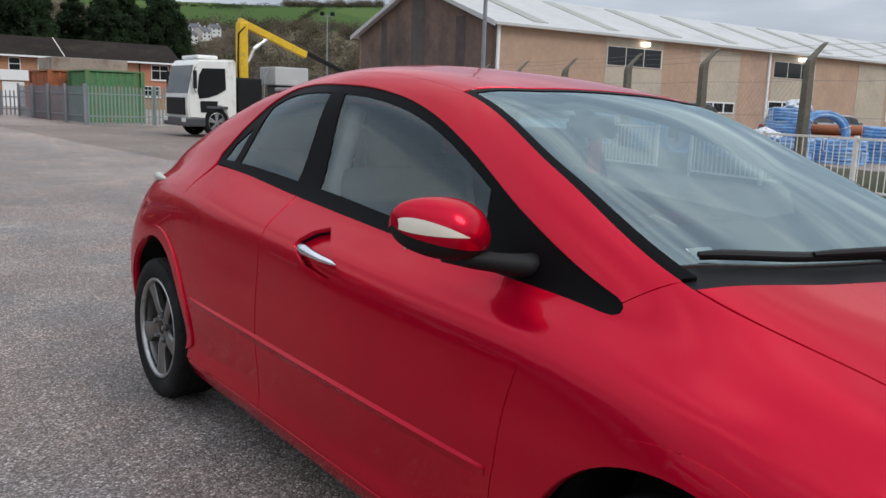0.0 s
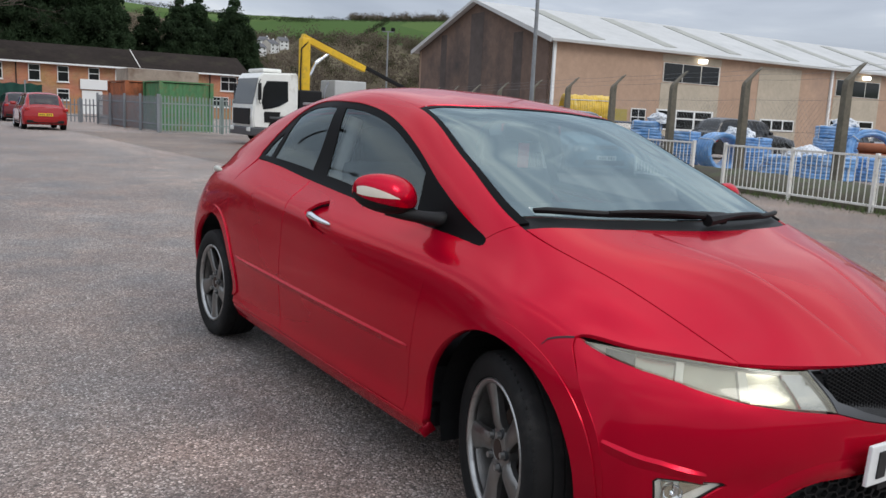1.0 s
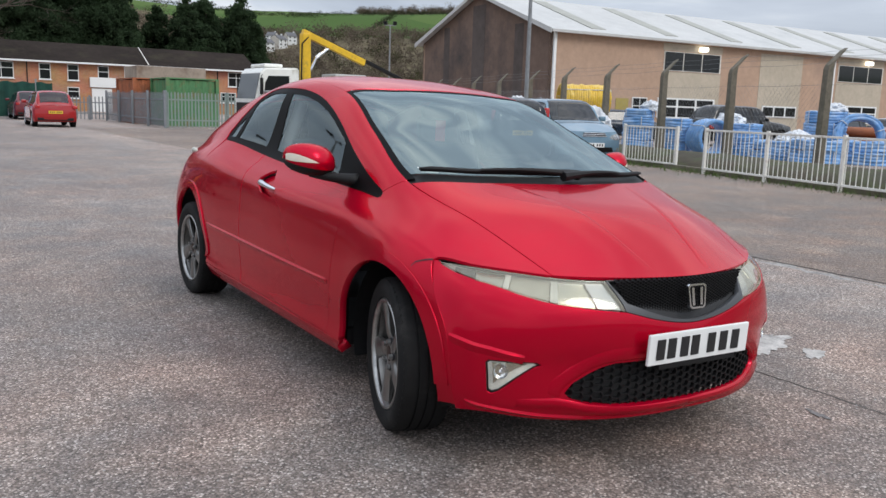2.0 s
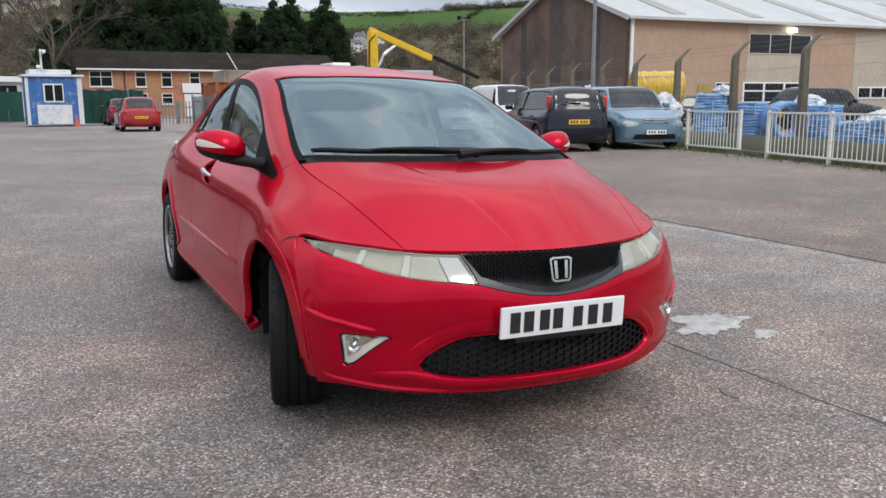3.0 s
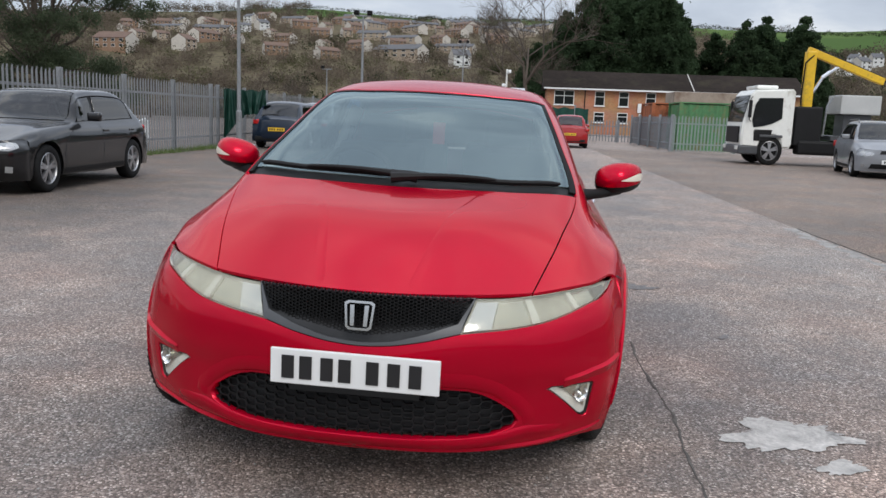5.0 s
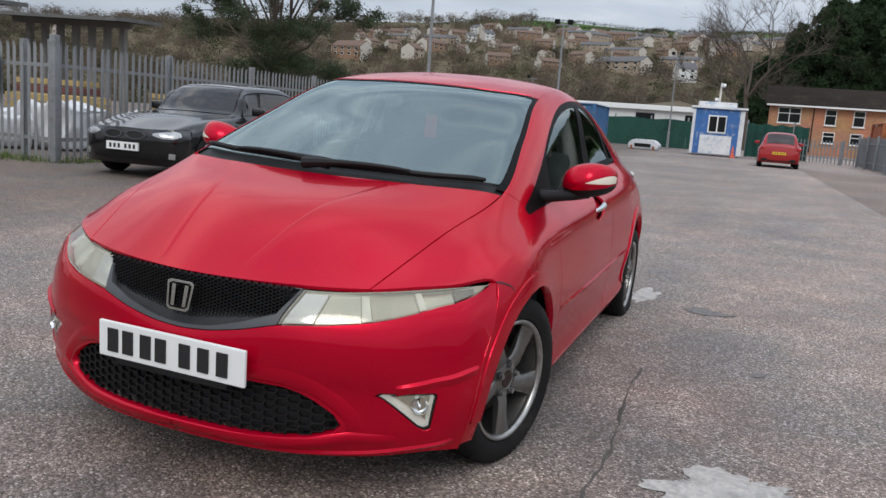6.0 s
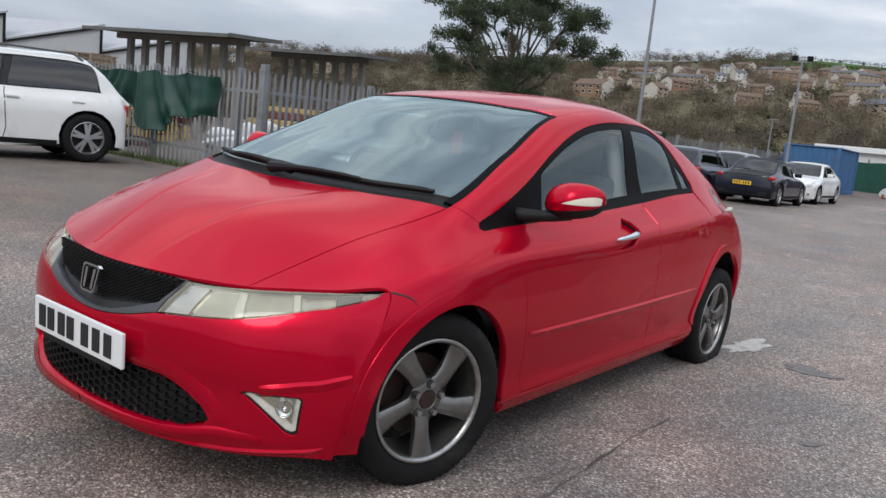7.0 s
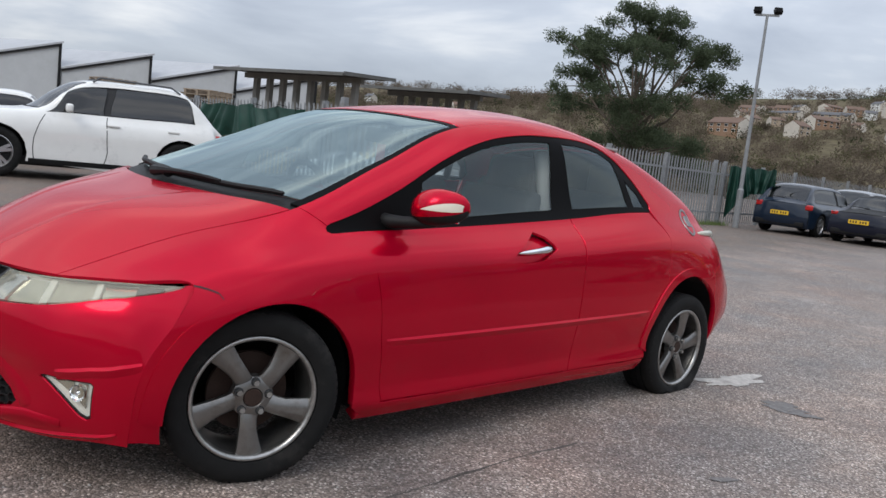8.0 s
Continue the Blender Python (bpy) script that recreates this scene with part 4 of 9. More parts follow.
for side in (1, -1):
    place = Matrix.Translation((0.888 * side, 0.628, 0.972)) @ Matrix.Diagonal((side, 1, 1, 1))

    def placed(bm):
        bmesh.ops.transform(bm, matrix=place, verts=bm.verts)
        return bm
    cap = part("mirror_cap", placed(shell_patch(radians(-28), radians(208), 0.001, math.pi - 0.001, 1.0, 28, 20)), M["red_paint"], hatch, "red door mirror", smooth=True)
    part("mirror_base", placed(shell_patch(radians(208), radians(332), 0.001, math.pi - 0.001, 0.985, 14, 20)), M["black_plastic"], cap, smooth=True)
    part("mirror_indicator", placed(shell_patch(0, 1, 0, 1, 1, 12, 6, wedge)), M["mirror_white"], cap, "white indicator lens", smooth=True)
    bm = bmesh.new()
    box(bm, (-0.07, 0.048, -0.042), (0.082, 0.054, 0.05), None, 0.003)
    part("mirror_glass", placed(bm), M["chrome"], cap)
    bm = bmesh.new()
    tube(bm, [(0.90 * side, 0.632, 0.924), (0.84 * side, 0.602, 0.914), (0.785 * side, 0.572, 0.906), (0.745 * side, 0.548, 0.902), (0.70 * side, 0.525, 0.900)], [0.018, 0.022, 0.023, 0.027, 0.034], 12)
    part("mirror_arm", bm, M["black_plastic"], cap, smooth=True)
    # handle
    f, r = Vector((0.826 * side, 1.20, 0.792)), Vector((0.838 * side, 1.395, 0.814))
    bm = bmesh.new()
    tube(bm, [f.lerp(r, t) + Vector((side * 0.012 * math.sin(math.pi * min(t, 0.8)), 0, 0)) for t in (0, 0.15, 0.35, 0.6, 0.85, 0.97, 1.0)], [0.003, 0.008, 0.011, 0.013, 0.017, 0.016, 0.007], 12)
    part("door_handle", bm, M["chrome"], hatch, "chrome pull handle", smooth=True)
    # tail lamp at the rear corner
    bm = bmesh.new()
    p = Vector((0.742 * side, 2.905, 0.893))
    tube(bm, [p + Vector((0.03 * side, -0.14, 0.0)), p + Vector((0.022 * side, -0.05, 0.0)), p + Vector((0, 0.05, -0.004)), p + Vector((-0.05 * side, 0.12, -0.01))], [0.006, 0.015, 0.019, 0.015], 10)
    part("tail_lamp", bm, M["lamp_dull"], hatch, "clear tail lamp", smooth=True)

cap_ring = lambda k: uvs([(2.705 + 0.055 * k * math.cos(a) + 0.014 * k * math.sin(a), 0.948 + 0.066 * k * math.sin(a)) for a in np.linspace(0, 2 * math.pi, 25)[:-1]])
flap = part("fuel_flap", panel("fuel_flap", SKIN, cap_ring(0.80), offset=0.002, gap=0.001, size=0.02), M["red_paint"], hatch, "round fuel flap with a pale ring")
part("flap_ring", panel("flap_ring", SKIN, cap_ring(1.0), [cap_ring(0.83)], offset=0.004, gap=0.0, size=0.02), M["alloy"], flap, "grey metal ring")
part("flap_bar", panel("flap_bar", SKIN, uvs([(2.685, 0.925), (2.725, 0.925), (2.735, 0.975), (2.695, 0.975)]), offset=0.006, gap=0.0, size=0.02), M["alloy"], flap)

# wipers
def on_screen(u, v, off):
    return Vector(SKIN.at(u, v)[0] + SKIN.normal(u, v)[0] * off)


for blade, arm in ((((2.145, 11.72), (2.125, 10.05)), ((2.05, 9.85), (2.085, 10.4), (2.125, 11.0))), (((2.095, 10.0), (2.09, 8.32)), ((2.02, 10.1), (2.05, 9.6), (2.085, 9.1)))):
    along = lambda path, t, off: on_screen(np.interp(t, np.linspace(0, 1, len(path)), [q[0] for q in path]), np.interp(t, np.linspace(0, 1, len(path)), [q[1] for q in path]), off)
    bm = bmesh.new()
    tube(bm, [along(blade, t, 0.014) for t in np.linspace(0, 1, 13)], [0.006] + [0.010] * 11 + [0.006], 8)
    wiper = part("wiper", bm, M["black_plastic"], hatch, "black wiper blade")
    bm = bmesh.new()
    tube(bm, [along(arm, t, 0.022 + 0.012 * math.sin(math.pi * t)) for t in np.linspace(0, 1, 9)], [0.022, 0.019, 0.014, 0.011, 0.010, 0.009, 0.008, 0.008, 0.006], 8)
    part("wiper_arm", bm, M["black_plastic"], wiper)
    bm = bmesh.new()
    tube(bm, [along(blade, t, 0.004) for t in np.linspace(0.01, 0.99, 13)], 0.004, 4)
    part("wiper_rubber", bm, M["rubber"], wiper)
part("tax_disc", boxed((-0.04, 0, -0.022), (0.04, 0.002, 0.022), Matrix.Translation(on_screen(2.24, 11.55, -0.014)) @ pose(0, 0, 0, -62), 0.0), M["plate_white"], hatch, "pale paper slip behind the windscreen")

# cabin
bm = bmesh.new()
rows = []
for u in np.linspace(-1, 1, 13):
    x = u * 0.70
    rows.append([bm.verts.new((x, y - 0.10 * (1 - u * u), z)) for y, z in ((0.15, 0.80), (0.22, 0.905), (0.50, 0.945), (0.72, 0.955), (0.80, 0.90), (0.80, 0.55))])
for a, b in zip(rows, rows[1:]):
    for k in range(5):
        bm.faces.new((a[k], a[k + 1], b[k + 1], b[k]))
part("dashboard", bm, M["interior"], hatch, "dark grey dashboard", smooth=True)
bm = bmesh.new()
hoop = [Vector((-0.36 + 0.185 * math.cos(a), 0.93 - 0.06 * math.sin(a), 0.86 + 0.175 * math.sin(a))) for a in np.linspace(0, 2 * math.pi, 25)]
tube(bm, hoop, 0.016, 8, cap=False)
tube(bm, [(-0.36, 0.80, 0.82), (-0.36, 0.93, 0.86)], 0.05, 10)
tube(bm, [(-0.53, 0.93, 0.86), (-0.19, 0.93, 0.86)], 0.014, 6)
part("steering_wheel", bm, M["interior"], hatch, smooth=True)
for x, y, w in ((-0.36, 1.42, 0.25), (0.36, 1.42, 0.25), (-0.34, 2.28, 0.28), (0.34, 2.28, 0.28)):
    bm = bmesh.new()
    box(bm, (-w, -0.45, 0.36), (w, 0.06, 0.55), Matrix.Translation((x, y, 0)), 0.05)
    seat = part("seat", bm, M["seat"], hatch, "dark cloth seat", smooth=True)
    bm = bmesh.new()
    box(bm, (-w, -0.06, 0.0), (w, 0.07, 0.60), Matrix.Translation((x, y, 0.46)) @ pose(0, 0, 0, -16), 0.05)
    part("backrest", bm, M["seat"], seat, smooth=True)
    bm = bmesh.new()
    box(bm, (-0.13, -0.05, 0.0), (0.13, 0.05, 0.18), Matrix.Translation((x, y + 0.17, 1.02)) @ pose(0, 0, 0, -10), 0.045)
    part("headrest", bm, M["seat"], seat, smooth=True)
bm = bmesh.new()
box(bm, (-0.52, 1.02, 1.285), (0.52, 2.25, 1.30), None, 0.005)
part("headliner", bm, M["headliner"], hatch)
bm = bmesh.new()
box(bm, (-0.78, 0.45, 0.26), (0.78, 2.20, 0.40))
box(bm, (-0.50, 2.20, 0.26), (0.50, 2.95, 0.50))
part("cabin_floor", bm, M["interior"], hatch)
for side in (-1, 1):
    bm = boxed((side * 0.77 - 0.02, 0.55, 0.35), (side * 0.77 + 0.02, 2.18, 0.76), None, 0.01)
    part("door_card", bm, M["interior"], hatch)
for side in (-1, 1):
    bm = bmesh.new()
    tube(bm, [(side * 0.640, 1.60, 0.86), (side * 0.590, 1.61, 1.05), (side * 0.525, 1.62, 1.23)], [0.045, 0.04, 0.035], 8)
    part("pillar_trim", bm, M["headliner"], hatch, "pale grey pillar trim", smooth=True)
    bm = bmesh.new()
    tube(bm, [(side * 0.60, 1.56, 0.80), (side * 0.57, 1.555, 0.95), (side * 0.535, 1.56, 1.12)], [0.018, 0.018, 0.018], 4)
    part("seat_belt", bm, M["interior"], hatch, smooth=False)
bm = boxed((-0.10, 0.0, -0.035), (0.10, 0.02, 0.035), pose(0, 1.03, 1.215, -12), 0.012)
part("rear_view_mirror", bm, M["interior"], hatch)
bm = boxed((-0.03, 0, -0.055), (0.03, 0.004, 0.055), pose(0.02, 1.04, 1.12), 0.001)
part("air_freshener", bm, M["freshener"], hatch, "red hanging air freshener")


# ---- ground: one sheet, flat under the yard, rising to the hills round the valley ----
SKYLINE = [(-180, 3.0), (-100, 3.0), (-75, 3.2), (-50, 3.9), (-42, 4.6), (-34, 5.3), (-26, 5.8), (-18, 6.5), (-8, 6.6), (0, 6.7), (8, 6.6), (14, 6.4), (20, 6.1), (28, 6.3), (34, 6.6), (42, 6.3), (60, 4.5), (90, 3.0), (180, 3.0)]


def rise(x, y):
    """The lie of the land."""
    r = math.hypot(x, y)
    az = math.degrees(math.atan2(x, y))
    top = 470.0
    el = np.interp(az, [a for a, _ in SKYLINE], [b for _, b in SKYLINE])
    t = min(max((r - 150) / (top - 150), 0), 1.25)
    z = top * math.tan(radians(el)) * (t * t * (3 - 2 * t) * 0.35 + 0.65 * t if t < 1 else 1.0 + 0.15 * (t - 1))
    dip = min(max((r - 95) / 60, 0), 1) * (1 - min(max((r - 150) / 120, 0), 1))
    wob = noise.noise((x * 0.012, y * 0.012, 3.1)) * 5 * min(max((r - 170) / 150, 0), 1)
    return z - 3.0 * dip + wob


def ground_material(name="worn_tarmac", gain=(1, 1, 1)):
    """Worn tarmac: dark binder, pale aggregate, dusty lighter areas, damp patches, and painted shade before the car."""
    m = bpy.data.materials.new(name)
    m.use_nodes = True
    t = m.node_tree
    b = t.nodes["Principled BSDF"]
    co = t.nodes.new("ShaderNodeTexCoord")
    vor = node(t, "ShaderNodeTexVoronoi", Scale=125.0)
    vor2 = node(t, "ShaderNodeTexVoronoi", Scale=38.0)
    big = node(t, "ShaderNodeTexNoise", Scale=0.22, Detail=7.0, Roughness=0.62)
    mid = node(t, "ShaderNodeTexNoise", Scale=1.7, Detail=8.0, Roughness=0.68)
    fine = node(t, "ShaderNodeTexNoise", Scale=48.0, Detail=5.0, Roughness=0.75)
    for n in (vor, vor2, big, mid, fine):
        t.links.new(co.outputs["Object"], n.inputs["Vector"])

    def ramp(src, stops):
        r = t.nodes.new("ShaderNodeValToRGB")
        e = r.color_ramp.elements
        e[0].position, e[0].color = stops[0][0], (*stops[0][1], 1)
        e[1].position, e[1].color = stops[-1][0], (*stops[-1][1], 1)
        for p, c in stops[1:-1]:
            q = e.new(p)
            q.color = (*c, 1)
        t.links.new(src, r.inputs["Fac"])
        return r.outputs["Color"]

    def mix(kind, fac, a, c):
        n = t.nodes.new("ShaderNodeMix")
        n.data_type = "RGBA"
        n.blend_type = kind
        for key, val in (("Factor", fac), ("A", a), ("B", c)):
            if isinstance(val, (int, float)):
                n.inputs[key].default_value = val
            elif isinstance(val, tuple):
                n.inputs[key].default_value = (*val, 1)
            else:
                t.links.new(val, n.inputs[key])
        return n.outputs["Result"]

    def ramp_range(src, lo, hi):
        r = node(t, "ShaderNodeMapRange")
        r.inputs["From Min"].default_value, r.inputs["From Max"].default_value = lo, hi
        t.links.new(src, r.inputs["Value"])
        return r.outputs["Result"]

    stones = t.nodes.new("ShaderNodeSeparateColor")
    t.links.new(vor.outputs["Color"], stones.inputs[0])
    grit = ramp(stones.outputs[0], [(0.0, (0.110, 0.096, 0.086)), (0.45, (0.214, 0.190, 0.172)), (0.78, (0.322, 0.288, 0.262)), (0.93, (0.45, 0.42, 0.395)), (1.0, (0.68, 0.65, 0.61))])
    cell = ramp(vor.outputs["Distance"], [(0.0, (1, 1, 1)), (0.55, (0.85, 0.85, 0.85)), (0.85, (0.30, 0.30, 0.30))])
    col = mix("MULTIPLY", 0.8, grit, cell)
    dust = ramp(mid.outputs["Fac"], [(0.36, (0.72, 0.71, 0.71)), (0.5, (1.0, 0.99, 0.98)), (0.66, (1.45, 1.43, 1.40))])
    col = mix("MULTIPLY", 0.75, col, dust)
    area = ramp(big.outputs["Fac"], [(0.32, (0.76, 0.76, 0.77)), (0.5, (1.03, 1.02, 1.0)), (0.68, (1.35, 1.31, 1.27))])
    col = mix("MULTIPLY", 0.85, col, area)
    silt = node(t, "ShaderNodeTexNoise", Scale=0.75, Detail=9.0, Roughness=0.7)
    t.links.new(co.outputs["Object"], silt.inputs["Vector"])
    earth = ramp(silt.outputs["Fac"], [(0.40, (0.97, 0.97, 1.0)), (0.52, (1.06, 0.98, 0.96)), (0.66, (1.13, 0.96, 0.91))])
    col = mix("MULTIPLY", 1.0, col, earth)
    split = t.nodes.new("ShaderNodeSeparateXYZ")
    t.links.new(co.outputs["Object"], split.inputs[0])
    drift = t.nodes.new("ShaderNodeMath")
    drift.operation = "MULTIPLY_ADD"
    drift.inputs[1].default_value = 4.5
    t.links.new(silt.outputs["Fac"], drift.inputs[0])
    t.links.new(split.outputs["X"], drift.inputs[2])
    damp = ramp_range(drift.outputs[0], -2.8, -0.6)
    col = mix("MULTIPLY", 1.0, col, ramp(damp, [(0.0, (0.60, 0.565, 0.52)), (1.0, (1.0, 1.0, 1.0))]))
    # darker towards -y: damp ground, plus the car's contact shadow put into the colour
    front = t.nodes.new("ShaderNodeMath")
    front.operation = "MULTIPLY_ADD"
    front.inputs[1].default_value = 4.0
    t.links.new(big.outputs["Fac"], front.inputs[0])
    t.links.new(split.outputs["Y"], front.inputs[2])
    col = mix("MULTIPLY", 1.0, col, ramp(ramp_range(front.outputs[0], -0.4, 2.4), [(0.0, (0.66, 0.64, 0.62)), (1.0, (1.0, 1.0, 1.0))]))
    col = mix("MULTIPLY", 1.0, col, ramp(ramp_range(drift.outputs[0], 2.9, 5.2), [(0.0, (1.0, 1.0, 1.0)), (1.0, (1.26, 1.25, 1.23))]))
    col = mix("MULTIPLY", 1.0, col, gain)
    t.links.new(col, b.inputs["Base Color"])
    rr = node(t, "ShaderNodeMapRange")
    rr.inputs["From Min"].default_value, rr.inputs["From Max"].default_value = 0.35, 0.6
    rr.inputs["To Min"].default_value, rr.inputs["To Max"].default_value = 0.55, 0.9
    t.links.new(mid.outputs["Fac"], rr.inputs["Value"])
    t.links.new(rr.outputs["Result"], b.inputs["Roughness"])
    add = t.nodes.new("ShaderNodeMath")
    add.operation = "MULTIPLY_ADD"
    add.inputs[1].default_value = -0.9
    t.links.new(vor.outputs["Distance"], add.inputs[0])
    t.links.new(fine.outputs["Fac"], add.inputs[2])
    bp = t.nodes.new("ShaderNodeBump")
    bp.inputs["Strength"].default_value = 0.8
    bp.inputs["Distance"].default_value = 0.006
    t.links.new(add.outputs[0], bp.inputs["Height"])
    t.links.new(bp.outputs["Normal"], b.inputs["Normal"])
    return m


def hill_material():
    """Pasture with hedged fields above, bramble and winter scrub below."""
    m = bpy.data.materials.new("hillside")
    m.use_nodes = True
    t = m.node_tree
    b = t.nodes["Principled BSDF"]
    b.inputs["Roughness"].default_value = 0.95
    b.inputs["Specular IOR Level"].default_value = 0.1
    co = t.nodes.new("ShaderNodeTexCoord")
    field = node(t, "ShaderNodeTexVoronoi", Scale=0.011)
    n1 = node(t, "ShaderNodeTexNoise", Scale=0.03, Detail=6.0, Roughness=0.6)
    n2 = node(t, "ShaderNodeTexNoise", Scale=0.5, Detail=6.0, Roughness=0.7)
    for n in (field, n1, n2):
        t.links.new(co.outputs["Object"], n.inputs["Vector"])
    sep = t.nodes.new("ShaderNodeSeparateColor")
    t.links.new(field.outputs["Color"], sep.inputs[0])
    grass = t.nodes.new("ShaderNodeValToRGB")
    e = grass.color_ramp.elements
    e[0].color, e[1].color = (0.050, 0.095, 0.022, 1), (0.078, 0.125, 0.032, 1)
    t.links.new(sep.outputs[0], grass.inputs["Fac"])
    scrub = t.nodes.new("ShaderNodeValToRGB")
    e = scrub.color_ramp.elements
    e[0].position, e[0].color = 0.3, (0.07, 0.056, 0.036, 1)
    e[1].position, e[1].color = 0.7, (0.17, 0.145, 0.09, 1)
    t.links.new(n2.outputs["Fac"], scrub.inputs["Fac"])
    at = t.nodes.new("ShaderNodeAttribute")
    at.attribute_name = "pasture"
    wob = node(t, "ShaderNodeMath")
    wob.operation = "ADD"
    t.links.new(at.outputs["Fac"], wob.inputs[0])
    sub = node(t, "ShaderNodeMapRange")
    sub.inputs["To Min"].default_value, sub.inputs["To Max"].default_value = -0.25, 0.25
    t.links.new(n1.outputs["Fac"], sub.inputs["Value"])
    t.links.new(sub.outputs["Result"], wob.inputs[1])
    cut = node(t, "ShaderNodeMapRange")
    cut.inputs["From Min"].default_value, cut.inputs["From Max"].default_value = 0.45, 0.55
    t.links.new(wob.outputs[0], cut.inputs["Value"])
    mx = t.nodes.new("ShaderNodeMix")
    mx.data_type = "RGBA"
    t.links.new(cut.outputs["Result"], mx.inputs["Factor"])
    t.links.new(scrub.outputs["Color"], mx.inputs["A"])
    t.links.new(grass.outputs["Color"], mx.inputs["B"])
    t.links.new(mx.outputs["Result"], b.inputs["Base Color"])
    return m


def build_ground():
    radii = [0, 6, 12, 20, 30, 45, 60, 80, 95, 105, 115, 125, 140, 155, 170] + list(range(185, 620, 12)) + [650, 720, 900, 1400, 2600, 4800]
    n = 288
    vs, fs, pas = [(0, 0, 0)], [], [0.0]
    for r in radii[1:]:
        for k in range(n):
            a = 2 * math.pi * k / n
            x, y = r * math.sin(a), r * math.cos(a)
            z = rise(x, y) if r < 900 else rise(x * 900 / r, y * 900 / r) - (r - 900) * 0.03
            vs.append((x, y, z))
            az = (math.degrees(a) + 180) % 360 - 180
            low = np.interp(az, [-60, -34, -22, -17, -5, 2, 10, 20, 30, 60], [0.97, 0.99, 0.95, 0.82, 0.76, 0.76, 0.68, 0.56, 0.50, 0.50])
            t = min(max((r - 150) / 320, 0), 1.2)
            pas.append(float(min(max((t - low) / 0.12 + 0.5, 0), 1)))
    for k in range(n):
        fs.append((0, 1 + (k + 1) % n, 1 + k))
    for j in range(len(radii) - 2):
        a, b = 1 + j * n, 1 + (j + 1) * n
        for k in range(n):
            q = (k + 1) % n
            fs.append((a + k, a + q, b + q, b + k))
    me = bpy.data.meshes.new("ground")
    me.from_pydata(vs, [], [f[::-1] for f in fs])
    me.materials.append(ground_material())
    me.materials.append(hill_material())
    at = me.attributes.new("pasture", "FLOAT", "POINT")
    at.data.foreach_set("value", pas)
    for p in me.polygons:
        p.material_index = 1 if math.hypot(*p.center[:2]) > 96 else 0
        p.use_smooth = True
    if me.polygons[5].normal.z < 0:
        me.flip_normals()
    return tagged(new("ground", me), "worn grey tarmac yard in a valley of fields", "ground", kind="structure")


build_ground()

# loose chippings over the tarmac
def chippings(name, count, spots, sizes, mat, label):
    rng = np.random.default_rng(5)
    base = np.array([(1, 0, 0), (-0.5, 0.86, 0), (-0.5, -0.86, 0), (0, 0, 0.75)])
    tri = np.array([(0, 1, 3), (1, 2, 3), (2, 0, 3)])
    which = rng.integers(0, len(spots), count)
    c = np.array(spots)[which]
    pos = c[:, :2] + rng.normal(size=(count, 2)) * c[:, 2:3]
    keep = ~((np.abs(pos[:, 0]) < 0.9) & (pos[:, 1] > -0.8) & (pos[:, 1] < 3.2) & (rng.random(count) < 0.5))
    pos = pos[keep]
    count = len(pos)
    s = rng.uniform(*sizes, count) * rng.uniform(0.6, 1.4, count)
    a = rng.uniform(0, 6.28, count)
    c_, s_ = np.cos(a), np.sin(a)
    v = base[None] * s[:, None, None]
    x = v[..., 0] * c_[:, None] - v[..., 1] * s_[:, None] + pos[:, :1]
    y = v[..., 0] * s_[:, None] + v[..., 1] * c_[:, None] + pos[:, 1:]
    v = np.stack([x, y, v[..., 2] + 0.0005], -1).reshape(-1, 3)
    f = (tri[None] + 4 * np.arange(count)[:, None, None]).reshape(-1, 3)
    me = bpy.data.meshes.new(name)
    me.from_pydata(v.tolist(), [], f.tolist())
    me.materials.append(mat)
    return tagged(new(name, me), label, "gravel", kind="stuff")


M["chip"] = material("pale_stone_chips", (0.36, 0.35, 0.33), rough=0.9, vary=0.4, grain=40)
chippings("loose_chippings", 9000, [(-2.2, -1.5, 1.0), (-2.5, 1.0, 1.6), (-1.5, 3.5, 2.0), (2.0, 0.5, 1.4), (1.8, 2.5, 1.6), (0, -2.2, 1.4), (-3, 6, 3), (4, 5, 3), (3.4, 7.5, 1.2)], (0.0025, 0.0055), M["chip"], "pale loose stone chippings on tarmac")


def blot(name, centre, size, turn, mat, label, seed, rough=0.35):
    """A thin stain or mend with a ragged edge, lying on the tarmac."""
    vs, n = [(0, 0, 0.004)], 64
    for k in range(n):
        a = 2 * math.pi * k / n
        r = 1 + rough * 2.2 * noise.noise((math.cos(a) * 1.6 + seed, math.sin(a) * 1.6, seed)) + rough * noise.noise((math.cos(a) * 6, math.sin(a) * 6 + seed, 1))
        vs.append((math.cos(a) * r * size[0], math.sin(a) * r * size[1], 0.003))
    me = bpy.data.meshes.new(name)
    me.from_pydata(vs, [], [(0, 1 + k, 1 + (k + 1) % n) for k in range(n)])
    me.materials.append(mat)
    ob = new(name, me)
    ob.matrix_basis = pose(centre[0], centre[1], 0.001, 0, 0, turn)
    return tagged(ob, label, "stain", kind="structure")


M["spill"] = material("dried_white_spill", (0.50, 0.48, 0.45), rough=0.9, vary=0.35, grain=30, stain=(0.12, 0.115, 0.11), stain_amount=0.5, stain_scale=7, bump=0.5, bump_scale=120)
M["dust"] = material("pale_dust", (0.22, 0.21, 0.205), rough=0.95, vary=0.35, grain=50, stain=(0.09, 0.088, 0.086), stain_amount=0.75, stain_scale=9, bump=0.6, bump_scale=130)
blot("white_spill", (1.58, 0.12), (0.24, 0.14), 20, M["spill"], "dried white spill on the tarmac", 1.3)
blot("white_spill", (1.70, -0.18), (0.10, 0.045), 35, M["spill"], "small dried white spill on the tarmac", 4.2)
